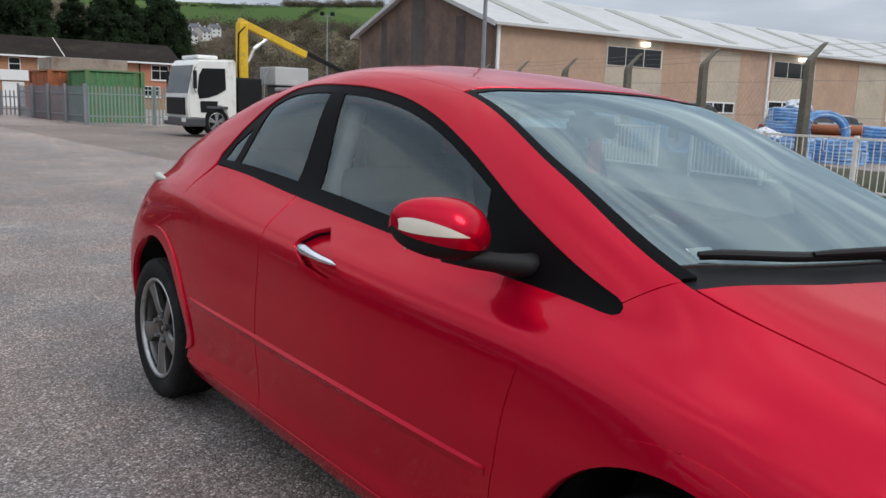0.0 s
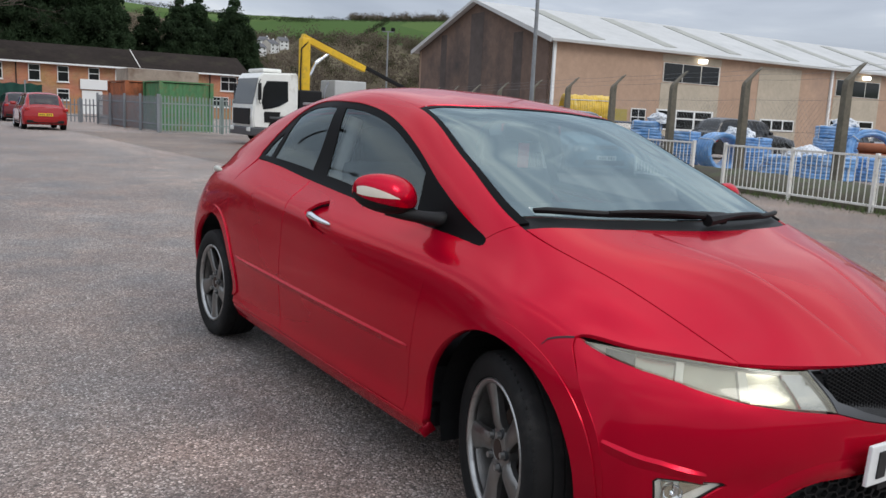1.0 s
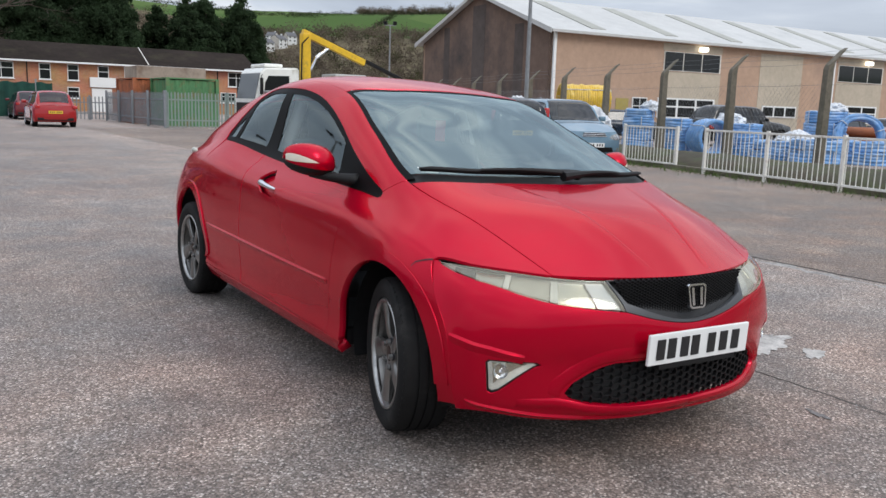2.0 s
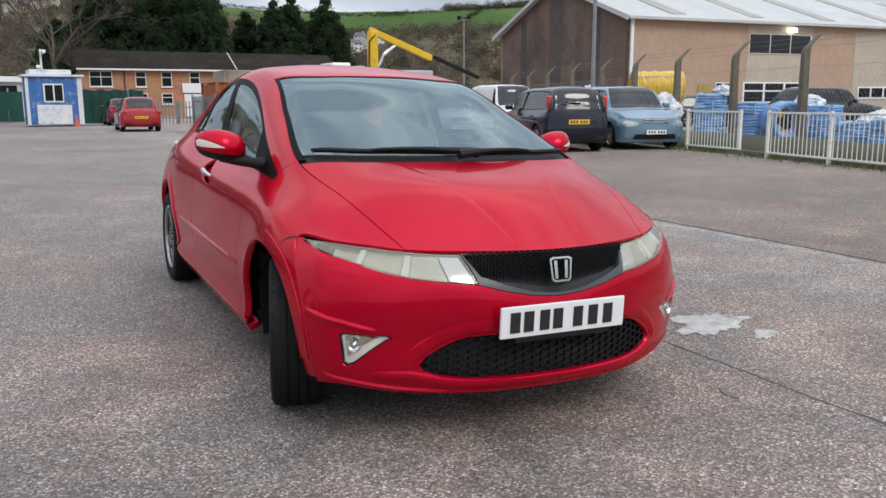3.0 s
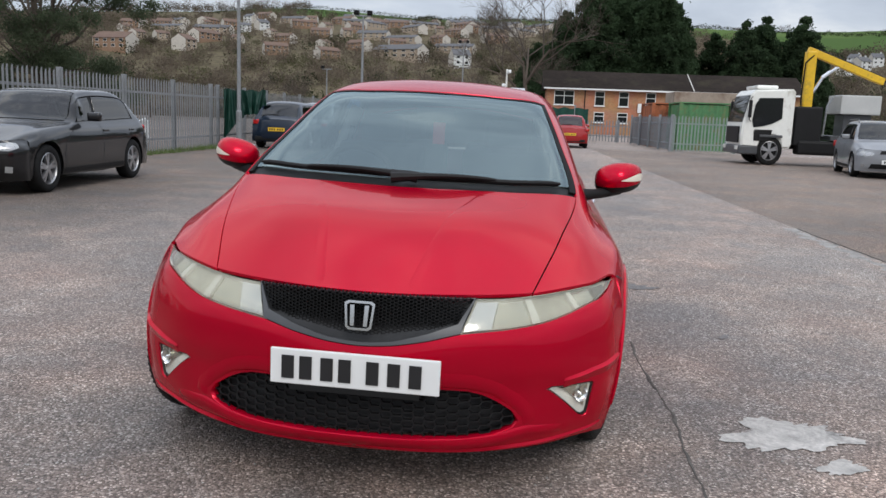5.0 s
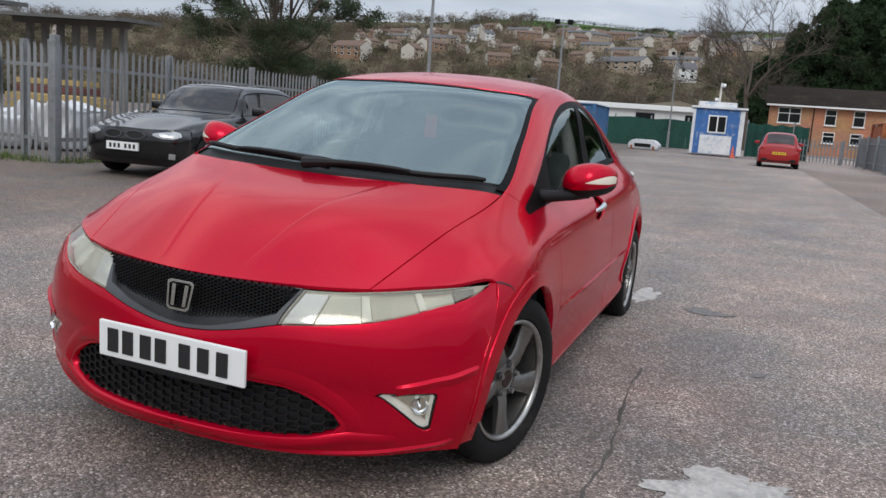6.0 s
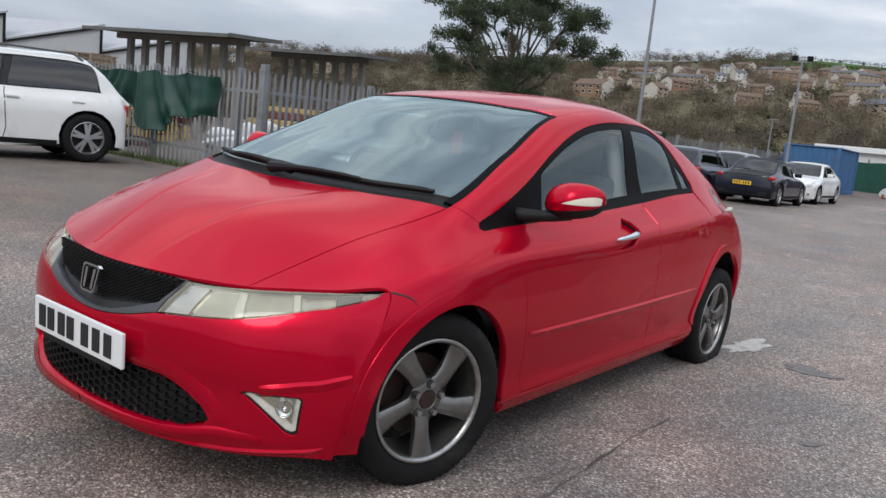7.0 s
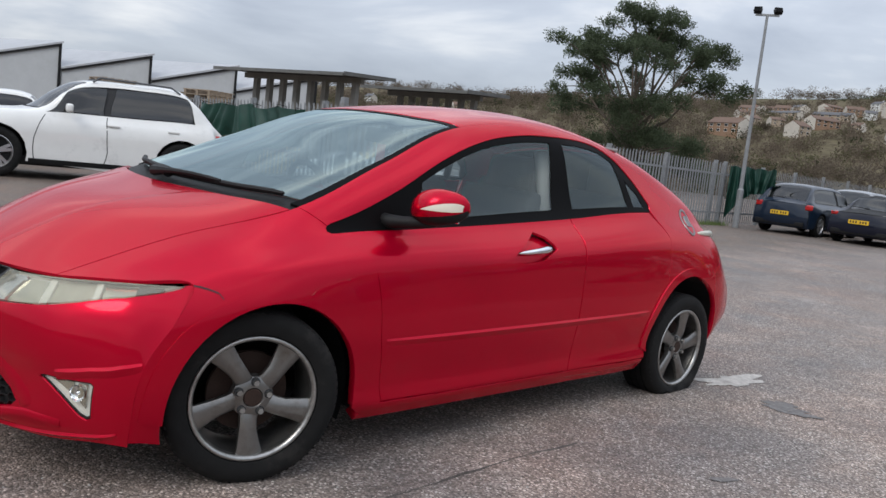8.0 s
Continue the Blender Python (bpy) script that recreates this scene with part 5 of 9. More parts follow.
blot("white_spill", (0.90, 3.22), (0.10, 0.26), -8, M["spill"], "dried white spill behind the soft tyre", 7.7)
blot("white_spill", (1.32, 3.0), (0.12, 0.10), 10, M["dust"], "faint white spill on the tarmac", 2.1)


def seam(name, pts, width, mat, label, seed, z=0.002):
    """A ragged strip along a joint in the tarmac."""
    pts = [Vector((*p, 0)) for p in pts]
    bm = bmesh.new()
    prev = None
    for a, b in zip(pts, pts[1:]):
        n = max(2, int((b - a).length / 0.03))
        d = (b - a).normalized()
        side = Vector((-d.y, d.x, 0))
        for k in range(n):
            p = a.lerp(b, k / n)
            wob = 0.03 * noise.noise((p.x * 1.5, p.y * 1.5, seed)) + 0.012 * noise.noise((p.x * 9, p.y * 9, seed))
            w0 = width * max(0.12, 0.5 + 1.1 * noise.noise((p.x * 4, p.y * 4, seed + 5)) + 0.5 * noise.noise((p.x * 17, p.y * 17, seed)))
            w1 = width * max(0.12, 0.5 + 1.1 * noise.noise((p.x * 4, p.y * 4, seed + 9)) + 0.5 * noise.noise((p.x * 17, p.y * 17, seed + 3)))
            row = [bm.verts.new(p + side * (wob + o) + Vector((0, 0, h))) for o, h in ((w0, z * 0.25), (0, z), (-w1, z * 0.25))]
            if prev:
                bm.faces.new((prev[0], prev[1], row[1], row[0]))
                bm.faces.new((prev[1], prev[2], row[2], row[1]))
            prev = row
    return tagged(part(name, bm, mat), label, "tarmac joint", kind="structure")


def later_lay():
    """The smoother lay of tarmac beyond the long joint, up to the verge."""
    vs, fs = [], []
    ys = np.linspace(-9, 33.5, 90)
    for y in ys:
        x0 = float(np.interp(y, [-9, -1, 1.15, 2.95, 4.85, 7.2, 33.5], [3.95, 3.97, 3.99, 4.0, 3.92, 3.86, 3.3])) + 0.03 * noise.noise((y * 2.0, 0, 4))
        x1 = float(np.interp(y, [-9, -4, 3.8, 9.35, 12.6, 14, 33.5], [8.7, 9.5, 11.05, 12.35, 13.15, 13.5, 17.5]))
        for k in range(7):
            vs.append((x0 + (x1 - x0) * k / 6, y, 0.001 if k in (0, 6) else 0.004))
    for j in range(len(ys) - 1):
        for k in range(6):
            a = j * 7 + k
            fs.append((a, a + 1, a + 8, a + 7))
    me = bpy.data.meshes.new("later_tarmac")
    me.from_pydata(vs, [], fs)
    me.materials.append(ground_material("later_tarmac", (0.70, 0.66, 0.62)))
    return tagged(new("later_tarmac", me), "smoother brown-grey lay of tarmac beyond a joint", "tarmac", kind="structure")


later_lay()
M["joint"] = material("dark_open_joint", (0.095, 0.086, 0.078), rough=0.95, vary=0.4, grain=40, bump=0.8, bump_scale=90)
M["rubble"] = material("pale_broken_edge", (0.33, 0.315, 0.295), rough=0.95, vary=0.5, grain=60, stain=(0.14, 0.13, 0.12), stain_amount=0.35, stain_scale=16, bump=0.9, bump_scale=90)
long_joint = [(3.86, 7.2), (3.92, 4.85), (4.0, 2.95), (3.99, 1.15), (3.97, -1.0)]
seam("tarmac_joint", long_joint, 0.022, M["joint"], "dark open joint between two lays of tarmac", 2.0, 0.008)
seam("joint_edge", [(x - 0.12, y) for x, y in long_joint], 0.13, M["rubble"], "pale broken tarmac edge along a joint", 6.0, 0.003)
near_joint = [(1.12, 1.4), (1.15, 0.09), (1.15, -0.61), (1.14, -1.23), (1.1, -2.6)]
seam("tarmac_joint", near_joint, 0.010, M["joint"], "dark open joint in the tarmac beside the car", 11.0, 0.0035)
blot("white_spill", (1.22, -1.23), (0.06, 0.03), 20, M["spill"], "small dried white spill on the tarmac", 3.2)
blot("white_spill", (0.87, -0.75), (0.05, 0.02), 70, M["dust"], "faint pale scuff on the tarmac", 5.5)
blot("white_spill", (1.45, 2.95), (0.09, 0.035), 30, M["dust"], "faint white spill on the tarmac", 8.1)
blot("white_spill", (1.7, 1.64), (0.05, 0.02), 60, M["dust"], "faint pale scuff on the tarmac", 9.4)


# ---- parked cars ----
PAINT = {}
for key, col, coat, rough in (("white", (0.74, 0.74, 0.72), 1, 0.4), ("black", (0.003, 0.0032, 0.004), 1, 0.35), ("navy", (0.004, 0.006, 0.017), 0.9, 0.35), ("blue", (0.006, 0.014, 0.030), 0.9, 0.35), ("red", (0.33, 0.012, 0.014), 1, 0.4), ("dark_red", (0.13, 0.01, 0.014), 1, 0.4),
                              ("silver", (0.23, 0.24, 0.255), 0.8, 0.35), ("ice_blue", (0.13, 0.225, 0.30), 1, 0.3), ("dark_green", (0.02, 0.03, 0.03), 1, 0.4), ("grey", (0.10, 0.105, 0.11), 1, 0.4)):
    PAINT[key] = material(key + "_car_paint", col, rough=rough, coat=coat, vary=0.05, grain=3, spec=0.15, stain=tuple(c * 0.8 + 0.004 for c in col), stain_amount=0.15, stain_scale=2.5)
M["car_glass"] = glass("parked_car_glass", (0.16, 0.175, 0.18), ior=1.72)
M["car_lamp"] = material("car_lamp_glass", (0.40, 0.41, 0.41), rough=0.12, metal=0.5, vary=0.2, grain=20)
M["small_rim"] = material("silver_rim", (0.42, 0.42, 0.43), rough=0.35, metal=0.8, vary=0.1)


def small_wheel_meshes():
    bm = bmesh.new()
    revolve(bm, [(0.21, -0.09), (0.25, -0.105), (0.30, -0.095), (0.318, -0.07), (0.32, 0), (0.318, 0.07), (0.30, 0.095), (0.25, 0.105), (0.21, 0.09)], 32)
    tyre = bpy.data.meshes.new("tyre")
    bmesh.ops.recalc_face_normals(bm, faces=bm.faces)
    bm.to_mesh(tyre)
    bm.free()
    tyre.polygons.foreach_set("use_smooth", [True] * len(tyre.polygons))
    tyre.materials.append(M["rubber"])
    bm = bmesh.new()
    revolve(bm, [(0.212, 0.092), (0.205, 0.096), (0.198, 0.08), (0.19, 0.03), (0.19, -0.08)], 32)
    for k in range(5):
        for s in (-0.16, 0.16):
            a = 2 * math.pi * k / 5 + s
            c, q = math.cos(a), math.sin(a)
            vs = [bm.verts.new((x, -q * r + c * w, c * r + q * w)) for r, w, x in ((0.03, -0.018, 0.085), (0.03, 0.018, 0.085), (0.20, 0.02, 0.075), (0.20, -0.02, 0.075))]
            vb = [bm.verts.new(v.co + Vector((-0.03, 0, 0))) for v in vs]
            bm.faces.new(vs)
            for i in range(4):
                bm.faces.new((vs[i], vb[i], vb[(i + 1) % 4], vs[(i + 1) % 4]))
    revolve(bm, [(0.0, 0.09), (0.05, 0.088), (0.06, 0.06)], 20)
    rim = bpy.data.meshes.new("rim")
    bmesh.ops.recalc_face_normals(bm, faces=bm.faces)
    bm.to_mesh(rim)
    bm.free()
    rim.materials.append(M["small_rim"])
    bm = bmesh.new()
    revolve(bm, [(0.0, 0.02), (0.188, 0.02), (0.188, -0.03)], 24)
    back = bpy.data.meshes.new("wheel")
    bm.to_mesh(back)
    bm.free()
    back.materials.append(M["black_plastic"])
    return tyre, rim, back


SW_TYRE, SW_RIM, SW_BACK = small_wheel_meshes()


def parked_car(name, m, paint, label, L=4.3, W=1.76, H=1.45, cowl=1.12, header=1.85, roof_end=3.55, tail=4.0, tail_z=0.98, nose_z=0.68, cowl_z=0.95, belt=0.92,
               axles=(0.85, 3.45), tyre=0.32, front=True, soft_top=False, tall_lamps=False, plate="white", group="", dark_glass=False, rails=False, panes=2, kidney=False, slats=0):
    """A car with its nose at y = 0, pointing to -y, standing on z = 0."""
    car = thing(name, m, label, "car", group)
    body = PAINT[paint]
    hw = W / 2
    ys = np.array([0.03, cowl * 0.5, cowl, (cowl + header) / 2, header, (header + roof_end) / 2, roof_end, tail, L - 0.03])
    mid_z = (cowl_z + H) / 2 + 0.02
    zc = np.array([nose_z, nose_z + (cowl_z - nose_z) * 0.68, cowl_z, mid_z, H - 0.045, H, H - 0.035, tail_z, tail_z - 0.10])
    fa, ra = axles
    low_y = np.array([fa - tyre - 0.10, fa, fa + tyre + 0.1, (fa + ra) / 2 - 0.3, (fa + ra) / 2 + 0.2, ra - tyre - 0.15, ra - 0.02, ra + tyre + 0.1, L - 0.12])
    one = np.ones(9)

    def line(xf, y, z):
        return np.stack([np.array(xf) * hw * one, np.array(y) * one, np.array(z) * one], 1)
    bow = np.array([0.13, 0.13, 0.17, 0.12, 0.08, 0, -0.03, -0.04, -0.05])
    low = [0.93, 0.97, 0.965, 0.965, 0.965, 0.965, 0.97, 0.95, 0.9]
    bz = np.array([nose_z, nose_z + 0.55 * (belt - nose_z), belt - 0.02, belt, belt + 0.005, belt + 0.015, belt + 0.035, min(belt + 0.05, tail_z - 0.02), tail_z - 0.16])
    wt_z = np.array([nose_z + 0.005, 0.5 * (bz[1] + zc[1]), cowl_z - 0.015, (belt + H) / 2 + 0.04, H - 0.135, H - 0.10, H - 0.15, tail_z + 0.01, tail_z - 0.12])
    up_y = ys + bow
    side_y = np.array([fa - tyre - 0.03, fa + 0.02, cowl + 0.22, (cowl + header) / 2 + 0.15, header + 0.1, (header + roof_end) / 2, roof_end - 0.02, tail - 0.06, L - 0.10])
    lines = [
        line(low, low_y, 0.19), line(np.array(low) + 0.02, low_y, 0.27),
        line([0.95, 1.0, 0.995, 0.99, 0.99, 0.99, 1.0, 0.975, 0.91], low_y, [0.5, 0.52, 0.5, 0.5, 0.5, 0.5, 0.52, 0.55, 0.55]),
        line([0.93, 0.985, 0.975, 0.97, 0.97, 0.97, 0.975, 0.95, 0.9], (low_y + side_y) / 2, np.array(bz) * 0.55 + 0.5 * 0.45 + 0.06),
        line([0.87, 0.90, 0.885, 0.875, 0.87, 0.865, 0.86, 0.85, 0.83], side_y, bz),
        line([0.76, 0.80, 0.82, 0.78, 0.71, 0.69, 0.71, 0.77, 0.80], up_y + 0.05, wt_z),
        line([0.66, 0.70, 0.775, 0.72, 0.645, 0.63, 0.65, 0.70, 0.74], up_y, zc - np.array([0.0, 0.03, 0.015, 0.03, 0.035, 0.045, 0.06, 0.03, 0.02])),
        line([0.36, 0.38, 0.42, 0.39, 0.35, 0.34, 0.35, 0.38, 0.4], ys + bow * 0.25, zc - 0.008),
        line(0, ys, zc)]
    skin = Loft(lines + [p * (-1, 1, 1) for p in lines[-2::-1]])

    def uv(y, z):
        g = (np.interp(y, low_y, range(9)), np.interp(z, [0.19, 0.27, 0.5, 0.75, belt], range(5)))
        return skin.find(("yz", (y, z)), g)

    def wheel_arc(y, a0, a1):
        return [uv(y + (tyre + 0.05) * math.cos(radians(a)), tyre + (tyre + 0.05) * math.sin(radians(a))) for a in np.linspace(a0, a1, 12)]
    sz = 0.09
    side = [(0, 0.2), (0, 1), (0, 2), (0, 3), (0, 4), (0, 5), (0, 6), (1, 6), (2, 6), (2, 5), (2.05, 4), (3, 4), (4, 4), (5, 4), (6.3, 4.0), (6.25, 5), (6, 6), (7, 6), (8, 6), (8, 4), (8, 2), (8, 0.2)] + wheel_arc(ra, -15, 195) + [(4, 0.1)] + wheel_arc(fa, -15, 195)
    for flip in (False, True):
        part("body_side", panel("body_side", skin, side, flip=flip, size=sz, gap=0.0), body, car)
        part("roof_pillar", panel("roof_pillar", skin, [(2.0, 6), (3, 6), (4, 6), (5, 6), (6, 6), (6.25, 5), (6.3, 4), (6.15, 4.5), (6.0, 5), (5, 5.0), (4, 5.0), (3, 5.0), (2.6, 4.6), (2.05, 4.0), (2, 5)], flip=flip, size=sz, gap=0.0), M["black_plastic"] if soft_top else body, car)
        cuts = [2.12, 3.9] if panes == 1 else [2.12, 4.35, 4.5, 6.2] if panes == 2 else [2.12, 4.0, 4.12, 5.15, 5.27, 6.2]
        for a, b in zip(cuts[::2], cuts[1::2]):
            top = [(u, 4.93) for u in np.linspace(b - (0.12 if b > 6 else 0.0), max(a + 0.04, 2.95), 4)]
            lead = [(2.55, 4.55)] if a < 2.2 else []
            part("side_window", panel("side_window", skin, [(a, 4.06)] + [(u, 4.05) for u in np.linspace(a + 0.1, b, 5)] + top + lead, flip=flip, size=sz, gap=0.0, offset=-0.006), M["car_glass"], car)
        part("window_surround", panel("window_surround", skin, [(2.05, 4.0), (3, 4), (4, 4), (5, 4), (6.3, 4), (6.15, 4.5), (6.0, 5), (5, 5), (4, 5), (3, 5), (2.6, 4.6)], flip=flip, size=sz, gap=0.0, offset=-0.03), M["interior"], car)
        if panes == 1:
            part("side_panel", panel("side_panel", skin, [(4.0, 4.0), (5, 4), (6.3, 4), (6.15, 4.5), (6.0, 5), (5, 5), (4.0, 5)], flip=flip, size=sz, gap=0.0), body, car)
        split = (cuts[1] + cuts[2]) / 2 if len(cuts) > 2 else cuts[1]
        y_split = float(skin.at(split, 4)[0][1])
        gaps = [[(cowl + 0.24, belt - 0.06), (fa + tyre + 0.13, 0.62), (fa + tyre + 0.14, 0.30)], [(y_split, belt - 0.01), (y_split, 0.62), (y_split - 0.03, 0.29)]]
        for line_ in gaps:
            edge_a = [uv(y - 0.006, z) for y, z in line_]
            edge_b = [uv(y + 0.006, z) for y, z in line_[::-1]]
            part("door_seam", panel("door_seam", skin, edge_a + edge_b, flip=flip, size=0.12, gap=0.0, offset=0.002, closed=False), M["interior"], car)
        rub = [uv(y, 0.235) for y in np.linspace(fa + tyre + 0.07, ra - tyre - 0.07, 6)] + [uv(y, 0.31) for y in np.linspace(ra - tyre - 0.07, fa + tyre + 0.07, 6)]
        part("sill_trim", panel("sill_trim", skin, rub, flip=flip, size=0.12, gap=0.0, offset=0.006), M["black_plastic"], car)
        sx = -1 if flip else 1
        for y in (fa, ra):
            w = part("wheel", SW_BACK, None, car)
            w.matrix_basis = pose(sx * (hw - 0.115), y, tyre, 0, 0, 180 if flip else 0) @ Matrix.Diagonal((1, tyre / 0.32, tyre / 0.32, 1))
            part("tyre", SW_TYRE, None, w)
            part("rim", SW_RIM, None, w)
            bm = bmesh.new()
            rows = []
            for k in range(13):
                a = radians(-15 + 210 * k / 12)
                rows.append([bm.verts.new((sx * x, y + (tyre + 0.06) * math.cos(a), tyre + (tyre + 0.06) * math.sin(a))) for x in (hw - 0.4, hw - 0.04)])
            for a, b in zip(rows, rows[1:]):
                bm.faces.new((a[0], a[1], b[1], b[0]))
            bm.faces.new([r[0] for r in rows])
            part("wheel_tub", bm, M["black_plastic"], car)
        bm = bmesh.new()
        box(bm, (-0.10, -0.05, -0.06), (0.10, 0.05, 0.07), pose(sx * (hw + 0.06), cowl + 0.55, belt + 0.07), 0.035)
        part("door_mirror", bm, body, car, smooth=True)
        for y in ((header + 0.45, header + 1.35) if panes == 2 else (header + 0.35, header + 1.2)):
            bm = boxed((-0.012, -0.09, -0.015), (0.02, 0.09, 0.015), pose(sx * (hw * 0.965), y, belt - 0.13), 0.008)
            part("door_handle", bm, body, car)
    part("bonnet", panel("bonnet", skin, [(0, 6), (1, 6), (1.95, 6), (1.95, 7), (1.95, 8), (1.95, 9), (1.95, 10), (1, 10), (0, 10), (0, 9), (0, 8), (0, 7)], size=sz), body, car)
    part("windscreen", panel("windscreen", skin, [(2.05, 6.06), (3, 6.06), (3.97, 6.06), (3.97, 8), (3.97, 9.94), (3, 9.94), (2.05, 9.94), (2.05, 9), (2.05, 8), (2.05, 7)], size=sz, gap=0, offset=-0.004), M["car_glass"], car)
    part("roof", panel("roof", skin, [(3.98, 6), (5, 6), (6.0, 6), (6.0, 8), (6.0, 10), (5, 10), (3.98, 10), (3.98, 8)], size=sz, gap=0), M["black_plastic"] if soft_top else body, car)
    part("rear_window", panel("rear_window", skin, [(6.08, 6.15), (6.95, 6.15), (6.95, 8), (6.95, 9.85), (6.08, 9.85), (6.08, 8)], size=sz, gap=0, offset=0.003), M["car_glass"], car)
    part("tailgate", panel("tailgate", skin, [(6.0, 6), (7, 6), (8, 6), (8, 8), (8, 10), (7, 10), (6.0, 10), (6.0, 8)], size=sz, gap=0), M["black_plastic"] if soft_top else body, car)
    # nose
    plan_x, plan_y = np.array([0, 0.5, 0.80, 0.93, 0.95]) * hw, np.array([0, 0.035, 0.13, 0.27, fa - tyre - 0.10])
    levels = []
    for z, back in ((0.19, 0.10), (0.30, 0.02), (0.48, 0.0), (0.60, 0.01)):
        levels.append([(x, y + back * (1 - k / 4), z) for k, (x, y) in enumerate(zip(plan_x, plan_y))])
    edge = skin.at([0] * 5, [8, 7, 6, 5, 4])
    levels.append([tuple(p) for p in edge])
    nose = Loft([np.concatenate([np.array(v)[:0:-1] * (-1, 1, 1), v]) for v in levels])
    part("front_bumper", panel("front_bumper", nose, [(0, 0), (2, 0), (4, 0), (6, 0), (8, 0), (8, 1), (8, 2), (8, 3), (8, 4), (7, 4), (6, 4), (5, 4), (4, 4), (3, 4), (2, 4), (1, 4), (0, 4), (0, 3), (0, 2), (0, 1)], size=sz, gap=0), body, car)
    if kidney:
        for flip in (False, True):
            egg = [(4.41 + 0.36 * math.cos(a), 3.05 + 0.56 * math.sin(a) * (1.0 - 0.25 * abs(math.cos(a)) ** 3)) for a in np.linspace(0, 2 * math.pi, 17)[:-1]]
            hole = [(4.41 + 0.325 * math.cos(a), 3.05 + 0.47 * math.sin(a) * (1.0 - 0.25 * abs(math.cos(a)) ** 3)) for a in np.linspace(0, 2 * math.pi, 17)[:-1]]
            kid = part("grille", panel("grille", nose, egg, size=0.04, offset=0.003, gap=0, flip=flip), M["interior"], car, "black rounded twin grille")
            part("grille_rim", panel("grille_rim", nose, egg, [hole], size=0.04, offset=0.016, gap=0, flip=flip), M["grey_trim"], kid, "thin grey rim")
            for k in range(6):
                u = 4.19 + 0.08 * k
                part("slat", panel("slat", nose, [(u, 2.62), (u + 0.03, 2.62), (u + 0.03, 3.42), (u, 3.42)], size=0.05, offset=0.010, gap=0, flip=flip), M["black_plastic"], kid)
    else:
        grille = part("grille", panel("grille", nose, [(3.25, 3.25), (4.75, 3.25), (4.85, 3.85), (3.15, 3.85)], size=0.05, offset=0.004), M["black_plastic"], car)
        for k in range(slats):
            v = 3.33 + 0.46 * k / max(slats - 1, 1)
            part("slat", panel("slat", nose, [(3.22, v), (4.78, v), (4.78, v + 0.07), (3.22, v + 0.07)], size=0.06, offset=0.016, gap=0), M["chrome"], grille, "bright grille bar")
    part("intake", panel("intake", nose, [(2.6, 0.7), (5.4, 0.7), (5.2, 1.5), (2.8, 1.5)], size=0.06, offset=0.004), M["black_plastic"], car)
    eye = [(5.02, 3.05), (5.4, 2.72), (6.0, 2.72), (6.7, 3.10), (7.05, 3.62), (6.6, 3.74), (5.9, 3.66), (5.3, 3.50), (5.05, 3.30)]
    for flip in (False, True):
        lamp = part("headlamp", panel("headlamp", nose, eye, size=0.04, offset=0.004, flip=flip), M["car_lamp"], car, "clear headlamp")
        for u in (5.55, 6.15):
            bowl = [(u + 0.22 * math.cos(a), 3.16 + 0.32 * math.sin(a)) for a in np.linspace(0, 2 * math.pi, 13)[:-1]]
            part("lamp_bowl", panel("lamp_bowl", nose, bowl, size=0.04, offset=0.009, gap=0, flip=flip), M["small_rim"], lamp)
        part("fog_lamp", panel("fog_lamp", nose, [(5.75, 1.0), (6.15, 0.95), (6.2, 1.4), (5.8, 1.45)], size=0.05, offset=0.005, flip=flip), M["car_lamp"], car)
    if plate:
        bm = boxed((-0.26, -0.03, -0.055), (0.26, 0.0, 0.055), pose(0, -0.006, 0.44))
        np_ = part("number_plate", bm, M["plate_white"], car, "white plate with dark bars")
        for x in (-0.19, -0.12, -0.05, 0.06, 0.13, 0.2):
            part("plate_bar", boxed((x - 0.018, -0.034, -0.03), (x + 0.018, -0.031, 0.03), pose(0, -0.006, 0.44)), M["plate_black"], np_)
    # tail
    tz = tail_z - 0.11
    bm = bmesh.new()
    rows = []
    for z, y in ((0.22, L - 0.10), (0.32, L - 0.01), (0.5, L), (0.62, L - 0.01), (tz - 0.05, L - 0.03), (tz, L - 0.045)):
        w_ = np.interp(z, [0.19, 0.3, 0.55, belt, 1.6], [0.88, 0.9, 0.91, 0.83, 0.75]) * hw
        rows.append([bm.verts.new((w_ * t, y - 0.09 * abs(t) ** 3, z)) for t in np.linspace(-1, 1, 9)])
    for a, b in zip(rows, rows[1:]):
        for k in range(8):
            bm.faces.new((a[k], a[k + 1], b[k + 1], b[k]))
    part("rear_bumper", bm, body, car, smooth=True)
    bm = boxed((-hw * 0.80, -0.05, 0.0), (hw * 0.80, 0.012, 0.11), pose(0, L - 0.04, 0.27), 0.02)
    part("bumper_trim", bm, M["black_plastic"], car)
    bm = bmesh.new()
    tube(bm, [(-0.05, L - 0.02 - (L - tail) * 0.55, tail_z + 0.03), (0.18, L - 0.02 - (L - tail) * 0.6, tail_z + 0.045), (0.40, L - (L - tail) * 0.65, tail_z + 0.05)], [0.018, 0.012, 0.008], 5)
    part("rear_wiper", bm, M["black_plastic"], car)
    for sx in (-1, 1):
        hi = H - 0.22 if tall_lamps else min(tz, 0.92)
        lo = 0.74 if not tall_lamps else 0.88
        bm = boxed((sx * hw * 0.82 - (0.07 if tall_lamps else 0.15), -0.09, lo), (sx * hw * 0.82 + 0.05, 0.010, hi), pose(0, L - 0.10 + (-0.05 if tall_lamps else 0.02), 0), 0.03)
        part("tail_lamp", bm, M["red_lens"], car, "red tail lamp", smooth=True)
